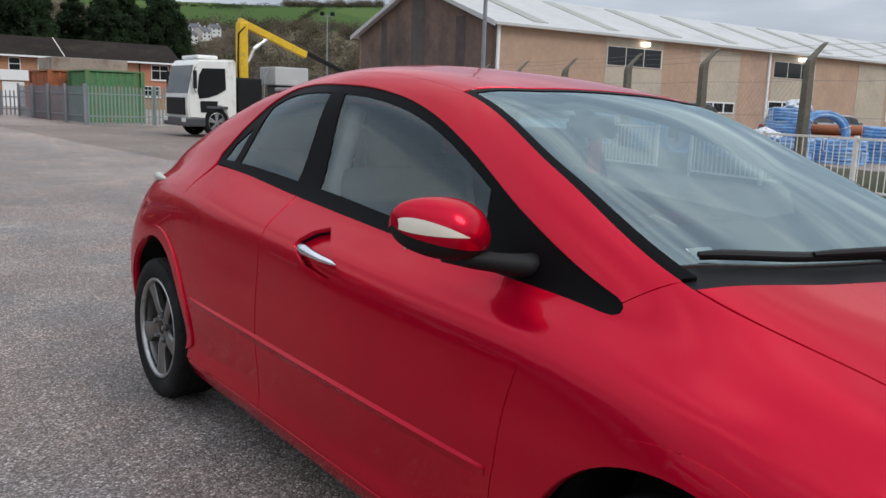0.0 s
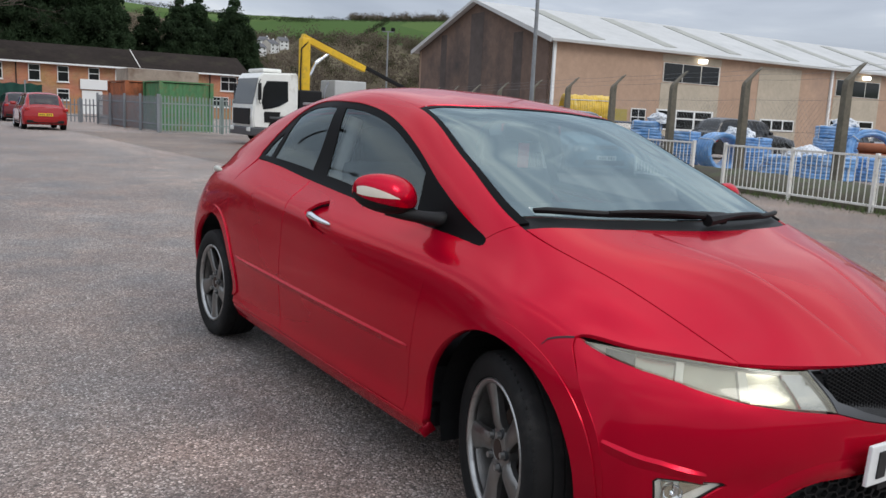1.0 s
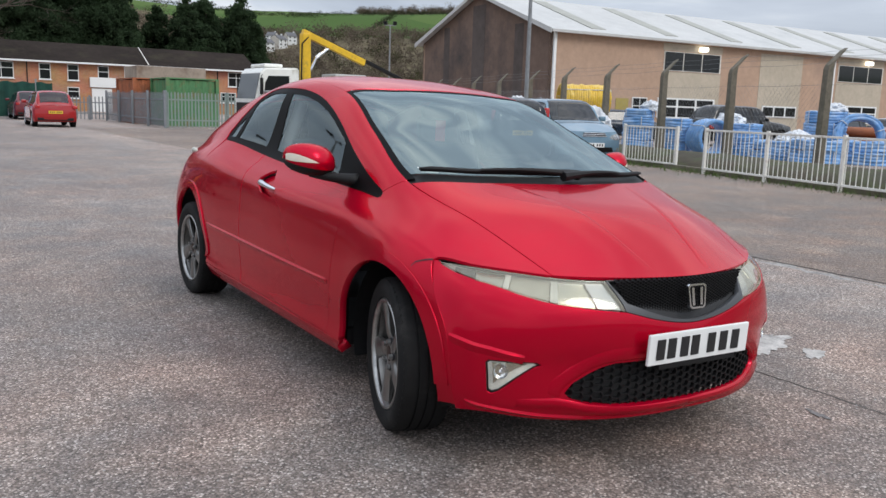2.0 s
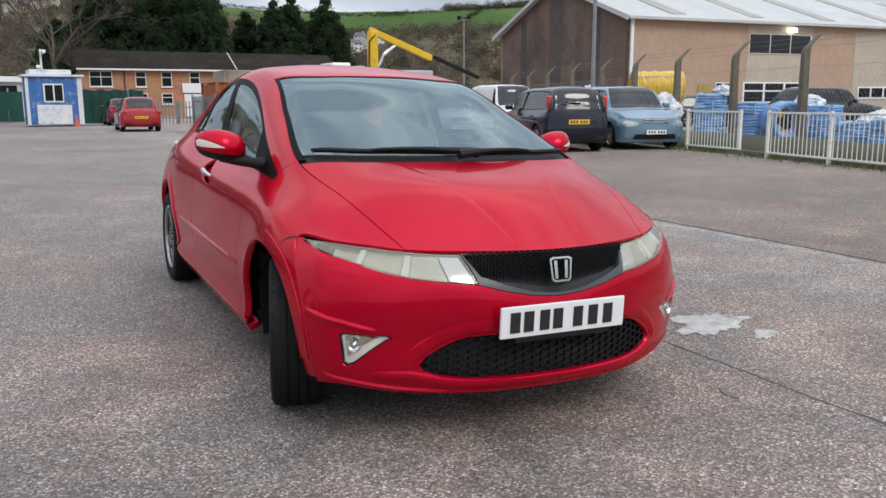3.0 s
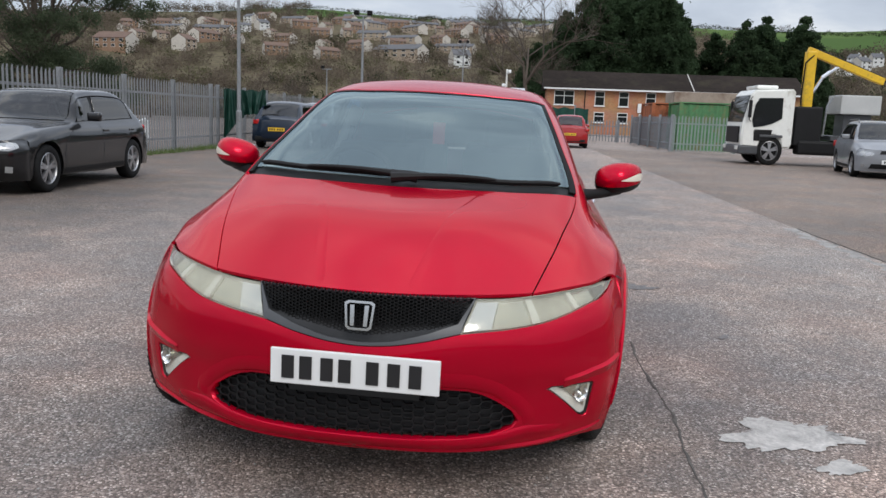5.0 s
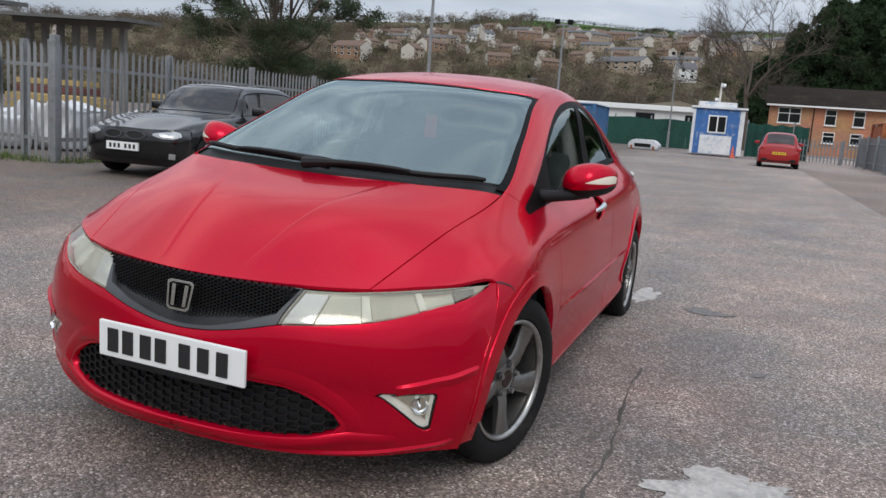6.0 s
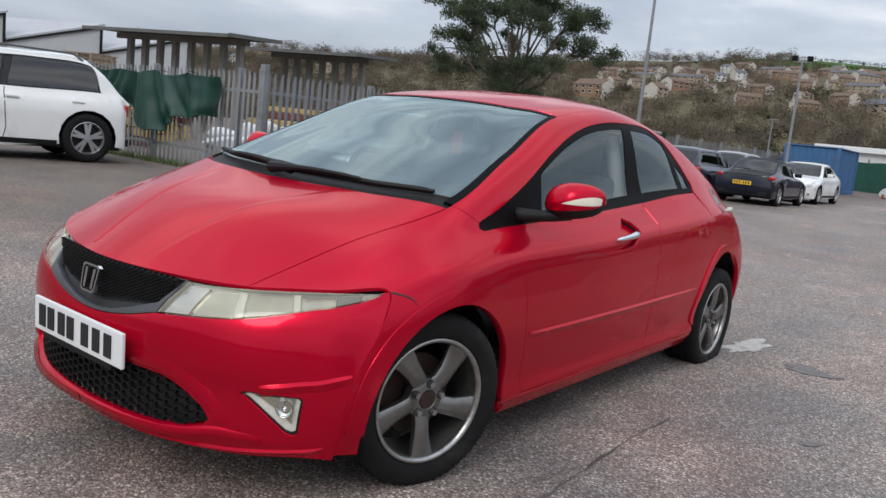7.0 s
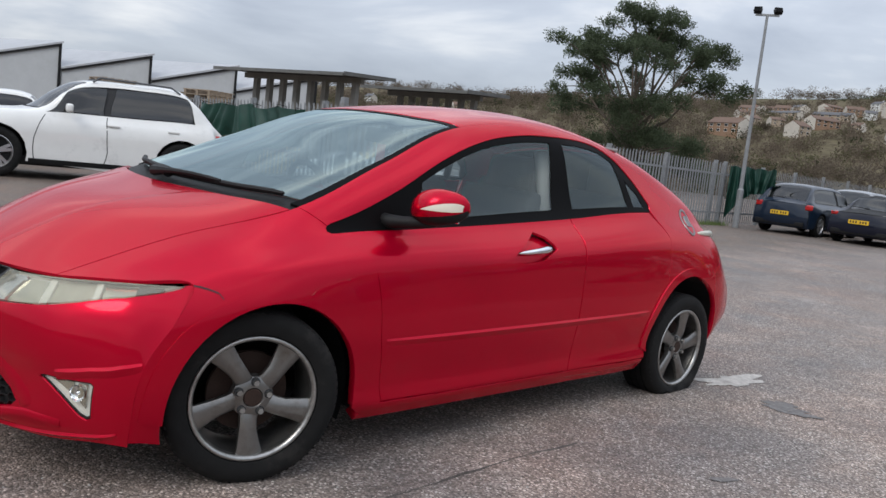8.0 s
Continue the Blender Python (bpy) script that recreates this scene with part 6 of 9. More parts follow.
    bm = boxed((-0.26, -0.012, -0.055), (0.26, 0.012, 0.055), pose(0, L - 0.0, 0.60 if not tall_lamps else 0.72))
    np_ = part("rear_plate", bm, M["plate_yellow"], car, "yellow plate with dark bars")
    for x in (-0.19, -0.12, -0.05, 0.06, 0.13, 0.2):
        part("plate_bar", boxed((x - 0.018, 0.013, -0.03), (x + 0.018, 0.016, 0.03), pose(0, L - 0.0, 0.60 if not tall_lamps else 0.72)), M["plate_black"], np_)
    # cabin, floor
    bm = bmesh.new()
    box(bm, (-hw * 0.9, fa - 0.5, 0.2), (hw * 0.9, ra + 0.5, 0.34), None, 0.02)
    part("underbody", bm, M["black_plastic"], car)
    for sx in (-1, 1):
        for y in (header + 0.55, header + 1.35):
            if y < roof_end - 0.2:
                bm = boxed((-0.24, -0.06, 0.4), (0.24, 0.08, H - 0.48), pose(sx * hw * 0.42, y, 0, -12), 0.05)
                part("seat", bm, M["seat"], car)
    bm = boxed((-hw * 0.78, cowl + 0.1, 0.6), (hw * 0.78, cowl + 0.55, belt + 0.0), None, 0.04)
    part("dashboard", bm, M["interior"], car)
    if rails:
        for sx in (-1, 1):
            bm = bmesh.new()
            tube(bm, [(sx * hw * 0.66, header + 0.15, H - 0.06), (sx * hw * 0.66, header + 0.25, H + 0.02), (sx * hw * 0.66, roof_end - 0.25, H + 0.01), (sx * hw * 0.67, roof_end - 0.1, H - 0.08)], 0.016, 6)
            part("roof_rail", bm, M["grey_trim"], car)
    return car


def facing(x, y, heading, nose_at=None, length=4.3):
    """The pose of a car whose middle stands at x, y and whose nose points along heading (degrees; 0 = towards -y, 90 = towards +x)."""
    return pose(x, y, 0, 0, 0, heading) @ Matrix.Translation((0, -length / 2, 0))


parked_car("black_hatchback", facing(-6.75, 8.5, 3, length=4.24), "black", "black five-door hatchback parked beside the palisade fence", L=4.24, W=1.75, H=1.42, cowl=1.42, header=2.05, roof_end=3.55, tail=4.0, tail_z=0.98, nose_z=0.70, cowl_z=0.96, axles=(0.80, 3.46), belt=0.93, kidney=True)
parked_car("white_suv", facing(-12.2, 4.2, -13, length=4.63 * 1.12) @ Matrix.Scale(1.12, 4), "white", "white four-by-four with tinted windows, dirt streaks on its side", L=4.24, W=1.82, H=1.60, cowl=1.30, header=2.05, roof_end=3.62, tail=4.06, tail_z=1.05, nose_z=0.86, cowl_z=1.08, belt=1.03, axles=(0.90, 3.55), tyre=0.37, rails=True, panes=2)
parked_car("white_saloon", facing(-16.4, 3.0, -16, length=4.5), "white", "white saloon car parked beside another white car", L=4.5, H=1.5, belt=0.98, axles=(0.88, 3.55))
parked_car("blue_hatchback", facing(-7.15, 23.75, 180, length=4.4), "blue", "dark blue five-door hatchback with muddy tyres", L=4.4, W=1.75, H=1.46, roof_end=3.75, tail=4.2, tail_z=1.0, axles=(0.9, 3.54))
parked_car("navy_convertible", facing(-5.0, 23.6, 180, length=4.05), "navy", "dark navy two-seat convertible with a black fabric roof", L=4.05, W=1.78, H=1.34, cowl=1.35, header=1.95, roof_end=2.7, tail=3.25, tail_z=0.95, nose_z=0.66, cowl_z=0.90, belt=0.86, axles=(0.85, 3.28), soft_top=True)
parked_car("white_coupe", facing(-5.1, 28.7, 0, length=4.3), "white", "white three-door coupe with dark windows", L=4.3, W=1.78, H=1.40, cowl=1.2, header=1.95, roof_end=3.2, tail=3.95, tail_z=0.98, axles=(0.9, 3.5))
parked_car("white_hatchback", facing(-7.4, 29.0, 180, length=4.0), "silver", "pale silver hatchback parked behind a blue hatchback", L=4.0, H=1.5, axles=(0.8, 3.3))
parked_car("red_compact_car", facing(2.42, 35.6, 180, length=3.9), "red", "small red hatchback seen from behind", L=3.9, W=1.66, H=1.45, roof_end=3.35, tail=3.7, tail_z=0.98, axles=(0.75, 3.2), cowl=0.95, header=1.6)
parked_car("dark_red_car", facing(2.75, 46.5, 180, length=4.2), "dark_red", "dark red hatchback parked beside a small red one", L=4.2, W=1.72, H=1.45)
parked_car("silver_hatchback", facing(10.25, 20.9, -11, length=4.02), "silver", "silver five-door hatchback with a dark grille", L=4.02, W=1.71, H=1.52, cowl=1.0, header=1.7, roof_end=3.5, tail=3.85, tail_z=1.05, nose_z=0.76, cowl_z=1.02, belt=0.98, axles=(0.8, 3.29), rails=True)
parked_car("white_van", facing(13.4, 22.2, -8, length=4.14), "white", "small white panel van", panes=1, L=4.14, W=1.72, H=1.80, cowl=0.95, header=1.55, roof_end=4.0, tail=4.08, tail_z=1.3, nose_z=0.84, cowl_z=1.10, belt=1.08, axles=(0.8, 3.5))
parked_car("navy_mpv", facing(10.35, 14.9, 167, length=4.08), "navy", "dark navy compact people carrier with tall red tail lamps", L=4.08, W=1.69, H=1.55, cowl=0.95, header=1.65, roof_end=3.75, tail=4.0, tail_z=1.12, nose_z=0.78, cowl_z=1.02, belt=0.98, axles=(0.78, 3.38), tall_lamps=True)
parked_car("ice_blue_mpv", facing(12.75, 14.9, -16, length=4.28), "ice_blue", "pale metallic blue people carrier facing the yard", L=4.28, W=1.81, H=1.61, cowl=1.0, header=1.75, roof_end=3.75, tail=4.15, tail_z=1.12, nose_z=0.78, cowl_z=1.05, belt=1.02, axles=(0.85, 3.53), slats=3)
parked_car("black_pickup", facing(28.6, 21.2, 80, length=4.8), "black", "black estate car parked beyond the pipe store", L=4.8, W=1.85, H=1.75, cowl=1.3, header=2.0, roof_end=4.2, tail=4.6, tail_z=1.2, nose_z=0.9, cowl_z=1.15, belt=1.1, axles=(0.9, 3.7), tyre=0.37)
parked_car("grey_hatchback", facing(35.5, 20.5, 100, length=4.2), "grey", "grey hatchback parked before the shed")
parked_car("blue_estate", facing(27.2, 26.8, 70, length=4.4), "blue", "dark blue hatchback parked before the shed", L=4.4)
parked_car("silver_saloon", facing(43.0, 22.0, 90, length=4.3), "silver", "silver hatchback parked before the shed")


# ---- yard: fences, rails, lamps ----
M["galv"] = material("galvanised_steel", (0.25, 0.26, 0.268), rough=0.55, metal=0.35, vary=0.2, grain=12, stain=(0.17, 0.165, 0.15), stain_amount=0.3, stain_scale=4)
M["old_concrete"] = material("weathered_concrete", (0.145, 0.128, 0.098), rough=0.9, vary=0.25, grain=14, bump=0.5, bump_scale=60, stain=(0.09, 0.085, 0.06), stain_amount=0.5, stain_scale=5)
M["white_rail"] = material("off_white_rail_paint", (0.72, 0.70, 0.65), rough=0.6, vary=0.15, stain=(0.25, 0.17, 0.10), stain_amount=0.2, stain_scale=8)
M["tarp"] = material("green_tarpaulin", (0.003, 0.040, 0.027), rough=0.55, vary=0.25, grain=6, bump=0.15, bump_scale=90)
M["green_net"] = material("green_screen_netting", (0.008, 0.06, 0.042), rough=0.8, vary=0.3, grain=5)


def pale_mesh(h):
    """One folded palisade pale with a forked, pointed head."""
    bm = bmesh.new()
    xs = ((-0.034, 0.0), (-0.017, 0.012), (0.0, 0.004), (0.017, 0.012), (0.034, 0.0))
    tops = (h - 0.10, h - 0.005, h - 0.05, h - 0.005, h - 0.10)
    lo = [bm.verts.new((x, -y, 0.05)) for x, y in xs]
    hi = [bm.verts.new((x, -y, z)) for (x, y), z in zip(xs, tops)]
    lo2 = [bm.verts.new((x, -y + 0.004, 0.05)) for x, y in xs]
    hi2 = [bm.verts.new((x, -y + 0.004, z)) for (x, y), z in zip(xs, tops)]
    for k in range(4):
        bm.faces.new((lo[k], lo[k + 1], hi[k + 1], hi[k]))
        bm.faces.new((lo2[k + 1], lo2[k], hi2[k], hi2[k + 1]))
        bm.faces.new((hi[k], hi[k + 1], hi2[k + 1], hi2[k]))
    me = bpy.data.meshes.new("pale")
    bmesh.ops.recalc_face_normals(bm, faces=bm.faces)
    bm.to_mesh(me)
    bm.free()
    return me


PALE = pale_mesh(1.85)
PALE.materials.append(M["galv"])


def palisade(name, a, b, label, h=1.85, single=True, mat=None, pitch=0.15, posts=2.75):
    """A palisade fence from a to b: posts, two rails, and pales that stand before them."""
    mat = mat or M["galv"]
    a, b = Vector((*a, 0)), Vector((*b, 0))
    d = (b - a).normalized()
    length = (b - a).length
    ang = math.degrees(math.atan2(d.y, d.x))
    fence = thing(name, pose(a.x, a.y, 0, 0, 0, ang), label, "fence")
    for k in range(int(length / posts) + 1):
        part("post", boxed((k * posts - 0.05, 0.02, -0.02), (k * posts + 0.05, 0.12, h + 0.04), None, 0.006), mat, fence)
    for z in (0.35, h - 0.35):
        part("rail", boxed((0, -0.002, z - 0.028), (length, 0.02, z + 0.028)), mat, fence)
    n = int(length / pitch)
    rng = random.Random(int(length * 10))
    if single:
        me = PALE
        if mat is not M["galv"]:
            me = PALE.copy()
            me.materials.clear()
            me.materials.append(mat)
        for k in range(n):
            ob = part("pale", me, None, fence)
            ob.matrix_basis = pose(k * pitch + 0.07, -0.004, rng.uniform(-0.012, 0.012), 0, rng.uniform(-0.5, 0.5), 0) @ Matrix.Diagonal((1, 1, h / 1.85, 1))
    else:
        bm = bmesh.new()
        for k in range(n):
            x = k * pitch + 0.07
            v = [bm.verts.new((x + s, -0.01 - q, z)) for s, q, z in ((-0.034, 0, 0.05), (0, 0.012, 0.05), (0.034, 0, 0.05), (0.034, 0, h - 0.1), (0, 0.012, h), (-0.034, 0, h - 0.1))]
            bm.faces.new((v[0], v[1], v[4], v[5]))
            bm.faces.new((v[1], v[2], v[3], v[4]))
        ob = part("paling", bm, mat, fence)
        ob["kind"] = "stuff"
    return fence


palisade("palisade_fence", (-8.75, 7.25), (-8.95, 21.6), "grey galvanised steel palisade fence along the yard")
palisade("palisade_fence", (-20.5, 7.7), (-8.75, 7.25), "grey galvanised steel palisade fence behind white cars")
palisade("palisade_fence", (-8.95, 21.6), (-10.5, 56.0), "grey galvanised steel palisade fence beyond parked cars", single=False)
# taller corner post
part_post = tagged(part("fence_post", boxed((-0.055, -0.055, 0), (0.055, 0.055, 1.96), pose(-8.72, 7.2, 0), 0.01), M["galv"]), "galvanised steel corner post of the palisade fence", "fence post")

M["grey_pal"] = material("grey_painted_palisade", (0.21, 0.225, 0.24), rough=0.55, vary=0.15)
M["green_pal"] = material("grey_green_palisade", (0.23, 0.28, 0.26), rough=0.55, vary=0.15)
palisade("palisade_fence", (7.0, 34.6), (6.6, 45.8), "grey steel palisade fence beside a rusty container", h=1.6, mat=M["grey_pal"], single=False, pitch=0.11)
palisade("palisade_fence", (7.0, 34.6), (11.4, 34.6), "pale steel palisade fence before a green container", h=1.6, mat=M["green_pal"])
palisade("steel_gate", (3.4, 48.0), (6.9, 46.2), "grey steel palisade gate across the yard entrance", h=1.3, mat=M["grey_pal"], pitch=0.2)


def drape(name, a, b, top, hem, label, seed, mat):
    """Cloth that hangs over the fence in deep folds, its hem swinging between the hem heights given along it."""
    a, b = Vector((*a, 0)), Vector((*b, 0))
    nx, nz = 120, 24
    side = Vector((b.y - a.y, a.x - b.x, 0)).normalized()
    bm = bmesh.new()
    g = []
    for i in range(nx + 1):
        t = i / nx
        p = a.lerp(b, t)
        low = float(np.interp(t, np.linspace(0, 1, len(hem)), hem)) + 0.03 * noise.noise((t * 20, seed, 0))
        head = top + 0.05 * noise.noise((t * 9, seed, 4)) - 0.05 * abs(math.sin(t * 11 + seed))
        col = []
        for j in range(nz + 1):
            s = j / nz
            lean = t * 30 + 4.0 * (s - 0.5) * math.sin(t * 6.3 + seed)
            fold = 0.10 * math.sin(lean + seed) + 0.05 * math.sin(lean * 2.3) + 0.06 * noise.noise((t * 12, s * 3, seed))
            col.append(bm.verts.new(p + side * (0.17 + fold * (0.4 + 0.6 * s)) + Vector((0, 0, head + (low - head) * s))))
        g.append(col)
    for i in range(nx):
        for j in range(nz):
            bm.faces.new((g[i][j], g[i + 1][j], g[i + 1][j + 1], g[i][j + 1]))
    hem_line = [c[-1].co.copy() for c in g]
    ties = [(g[k][0].co.copy(), g[k][1].co.copy()) for k in (6, 36, 66, 96, 114)]
    cloth = tagged(part(name, bm, mat, smooth=True), label, "tarpaulin")
    edge = bmesh.new()
    tube(edge, hem_line, 0.012, 5)
    part("hem", edge, mat, cloth)
    for p, q in ties:
        cord = bmesh.new()
        back = p - side * 0.20
        tube(cord, [q + side * 0.012, p + Vector((0, 0, 0.03)), back + Vector((0, 0, 0.01)), back - Vector((0, 0, 0.25))], 0.007, 5)
        part("tie_cord", cord, M["rubber"], cloth, "dark tie cord")
    return cloth


drape("green_tarpaulin", (-14.2, 7.42), (-9.85, 7.28), 1.74, [1.2, 0.95, 1.05, 0.62, 0.58, 0.9, 0.98, 1.0], "dark green tarpaulin draped in folds over a fence", 0.6, M["tarp"])
drape("green_tarpaulin", (-8.9, 21.7), (-7.75, 22.3), 1.80, [0.2, 0.7, 1.0, 1.05, 1.1], "dark green tarpaulin hung on the fence corner", 2.2, M["tarp"])

# screened fence at the far end
screen = thing("screened_fence", pose(0, 0, 0), "steel fence covered with dark green netting", "fence")
for x0, x1, y0, y1 in ((-13, -2.2, 56.4, 55.5), (0.9, 4.2, 48.6, 48.2)):
    bm = bmesh.new()
    g = []
    for i in range(61):
        t = i / 60
        x, y = x0 + (x1 - x0) * t, y0 + (y1 - y0) * t
        g.append([bm.verts.new((x, y - 0.05 * math.sin(t * 40) - 0.03 * noise.noise((x * 3, z, 0)), z + 0.04 * math.sin(t * 25) * (z > 1))) for z in (0.05, 0.7, 1.4, 1.95)])
    for a, b in zip(g, g[1:]):
        for k in range(3):
            bm.faces.new((a[k], b[k], b[k + 1], a[k + 1]))
    part("netting", bm, M["green_net"], screen, smooth=True)
    k = 0
    while x0 + k * 2.5 <= x1:
        t = k * 2.5 / (x1 - x0)
        part("post", boxed((-0.05, 0.04, 0), (0.05, 0.14, 2.15), pose(x0 + k * 2.5, y0 + (y1 - y0) * t, 0)), M["galv"], screen)
        k += 1


# white guard rails along the right side
def guard_rail(a, b, label, ends=True):
    a, b = Vector((*a, 0)), Vector((*b, 0))
    d = b - a
    length = d.length
    rail = thing("guard_rail", pose(a.x, a.y, 0, 0, 0, math.degrees(math.atan2(d.y, d.x))), label, "railing", "white guard rails")
    for z in (0.12, 0.95):
        part("rail", boxed((0, -0.02, z - 0.02), (length, 0.02, z + 0.02), None, 0.004), M["white_rail"], rail)
    n = max(1, round(length / 2.0))
    for k in range(n + 1):
        part("post", boxed((k * length / n - 0.03, -0.03, -0.05), (k * length / n + 0.03, 0.03, 1.0), None, 0.005), M["white_rail"], rail)
    me = bpy.data.meshes.new("bar")
    bm = bmesh.new()
    tube(bm, [(0, 0, 0.12), (0, 0, 0.95)], 0.009, 6)
    bm.to_mesh(me)
    bm.free()
    me.materials.append(M["white_rail"])
    k = 0.12
    while k < length:
        ob = part("bar", me, None, rail)
        ob.matrix_basis = pose(k, 0, 0)
        k += 0.125
    return rail


guard_rail((12.95, 12.6), (12.6, 10.55), "off-white steel guard rail beside a parked car")
guard_rail((12.15, 9.35), (10.9, 3.8), "off-white steel guard rail along the yard edge")
guard_rail((10.9, 3.8), (9.6, -3.0), "off-white steel guard rail along the yard edge")


# cranked concrete posts with wire
POSTS = [(15.2, 3.2), (15.8, 6.4), (16.4, 9.4), (16.95, 12.6), (17.6, 15.7), (18.4, 19.1), (19.1, 22.2), (20.1, 25.6), (21.3, 29.5), (22.5, 33.4), (23.6, 37.0), (24.6, 40.5)]
for k, (x, y) in enumerate(POSTS):
    bm = bmesh.new()
    rows = []
    for z, off, w in ((-0.1, 0, 0.105), (1.0, 0, 0.10), (2.45, 0, 0.088), (2.6, 0.03, 0.085), (2.95, 0.38, 0.07)):
        rows.append([bm.verts.new((off + sx * w, sy * w, z + (0.04 * sx if z > 2.5 else 0))) for sx, sy in ((-1, -1), (1, -1), (1, 1), (-1, 1))])
    for a, b in zip(rows, rows[1:]):
        for j in range(4):
            bm.faces.new((a[j], a[(j + 1) % 4], b[(j + 1) % 4], b[j]))
    bm.faces.new(rows[0][::-1])
    bm.faces.new(rows[-1])
    bmesh.ops.bevel(bm, geom=list(bm.edges), offset=0.008, segments=1, affect="EDGES")
    ob = part("concrete_post", bm, M["old_concrete"])
    lean = noise.noise((k * 3.3, 1, 0)) * 2.5
    ob.matrix_basis = pose(x, y, 0, lean, 0, -15 + noise.noise((k * 1.7, 5, 0)) * 12)
    tagged(ob, "weathered cranked concrete fence post with lichen", "fence post", "concrete fence posts")
bm = bmesh.new()
for z, off in ((0.5, 0.07), (1.3, 0.07), (2.1, 0.07), (2.62, 0.06), (2.78, 0.2), (2.92, 0.36)):
    for (x0, y0), (x1, y1) in zip(POSTS, POSTS[1:]):
        tube(bm, [(x0 + off, y0, z), ((x0 + x1) / 2 + off, (y0 + y1) / 2, z - 0.03), (x1 + off, y1, z)], 0.004, 4, cap=False)
for (x0, y0), (x1, y1) in zip(POSTS[2:], POSTS[3:]):
    for k in range(24):
        t = k / 24
        for s in (1, -1):
            xa, ya = x0 + (x1 - x0) * t, y0 + (y1 - y0) * t
            t2 = min(max(t + s * 0.45, 0), 1)
            h2 = 1.9 * abs(t2 - t) / 0.45
            tube(bm, [(xa + 0.07, ya, 0.25), (x0 + (x1 - x0) * t2 + 0.07, y0 + (y1 - y0) * t2, 0.25 + h2)], 0.002, 3, cap=False)
tagged(part("wire_fencing", bm, M["galv"]), "rusty chain-link and barbed wire between concrete posts", "wire fence", kind="stuff")


def lamp_post(x, y, h, label, heads=2, face=0.0, r=0.06, mat=None):
    post = thing("lamp_post", pose(x, y, 0, 0, 0, face), label, "lamp post", "yard lamp posts")
    bm = bmesh.new()
    tube(bm, [(0, 0, 0), (0, 0, 1.1), (0, 0, 1.15), (0, 0, h)], [r * 1.5, r * 1.5, r, r * 0.62], 12)
    part("pole", bm, mat or M["galv"], post, smooth=False)
    if heads:
        part("cross_arm", boxed((-0.32, -0.03, h - 0.03), (0.32, 0.03, h + 0.03), None, 0.005), M["galv"], post)
        for k in range(heads):
            s = -0.27 + 0.54 * k / max(heads - 1, 1)
            head = part("floodlight", boxed((-0.11, -0.07, -0.07), (0.11, 0.07, 0.09), pose(s, -0.05, h + 0.11, -35, 0, s * 60), 0.02), M["black_plastic"], post)
            part("lamp_glass", boxed((-0.09, -0.076, -0.05), (0.09, -0.071, 0.07), pose(s, -0.05, h + 0.11, -35, 0, s * 60)), M["black_gloss"], head)
    return post


lamp_post(-8.15, 21.05, 6.05, "tall grey steel lamp post with two floodlights", face=30)
lamp_post(-6.55, 31.6, 5.2, "grey steel lamp post with dark floodlights", face=10)
lamp_post(-4.15, 55.0, 6.2, "slim grey lamp post before green netting")
lamp_post(20.8, 39.5, 5.8, "grey steel lamp post with floodlights by the lorry", face=-30)
lamp_post(15.2, 19.6, 8.5, "tall grey steel lamp post beside concrete posts", r=0.075)
lamp_post(-12.6, 50.0, 3.9, "short pale street lamp pole", heads=1, r=0.05)
cctv = thing("camera_pole", pose(-1.0, 52.5, 0), "slim white pole with security cameras on top", "pole")
bm = bmesh.new()
tube(bm, [(0, 0, 0), (0, 0, 4.4)], 0.06, 8)
part("pole", bm, M["white_rail"], cctv)
for z, s in ((4.2, 1), (3.3, -1)):
    part("security_camera", boxed((-0.1, -0.25, -0.1), (0.1, 0.1, 0.1), pose(0.12 * s, -0.1, z, -15, 0, 20 * s), 0.04), M["plate_white"], cctv)

# ---- site cabin, container, far end of the yard ----
M["cabin_blue"] = material("faded_blue_panel", (0.035, 0.13, 0.36), rough=0.6, vary=0.2, grain=4, stain=(0.55, 0.56, 0.58), stain_amount=0.25, stain_scale=2.2)
M["cabin_white"] = material("chipped_white_paint", (0.66, 0.67, 0.68), rough=0.7, vary=0.12, stain=(0.20, 0.32, 0.48), stain_amount=0.3, stain_scale=3.0)
M["dark_glass"] = material("dark_window_glass", (0.012, 0.014, 0.016), rough=0.08, spec=0.4)
cabin = thing("site_cabin", pose(-1.9, 44.4, 0, 0, 0, 4), "blue and white portable site cabin with a barred window", "cabin")
part("wall", boxed((0, 0, 0.1), (2.62, 2.4, 2.55), None, 0.02), M["cabin_blue"], cabin)
part("lower_panel", boxed((0.45, -0.03, 0.12), (2.1, 0.0, 1.12), None, 0.008), M["cabin_white"], cabin)
part("corner_trim", boxed((2.42, -0.03, 0.1), (2.66, 0.02, 2.5), None, 0.008), M["cabin_white"], cabin)
part("corner_trim", boxed((-0.03, -0.03, 0.1), (0.12, 0.02, 2.5), None, 0.008), M["cabin_white"], cabin)
part("roof", boxed((-0.15, -0.15, 2.55), (2.78, 2.55, 2.66), None, 0.02), M["cabin_white"], cabin)
part("roof_sheet", boxed((0.2, 0.1, 2.66), (2.2, 2.0, 2.92), None, 0.05), M["cabin_white"], cabin)
win = part("window_frame", boxed((0.8, -0.05, 1.25), (1.75, 0.0, 2.2), None, 0.01), M["plate_white"], cabin)
for x in (0.87, 1.32):
    part("pane", boxed((x, -0.058, 1.32), (x + 0.38, -0.051, 2.13)), M["dark_glass"], win)
bm = bmesh.new()
revolve(bm, [(0.17, 0.0), (0.17, 0.04), (0.11, 0.05), (0.03, 0.6), (0.0, 0.61)], 16, Matrix.Rotation(radians(-90), 4, "Y"))
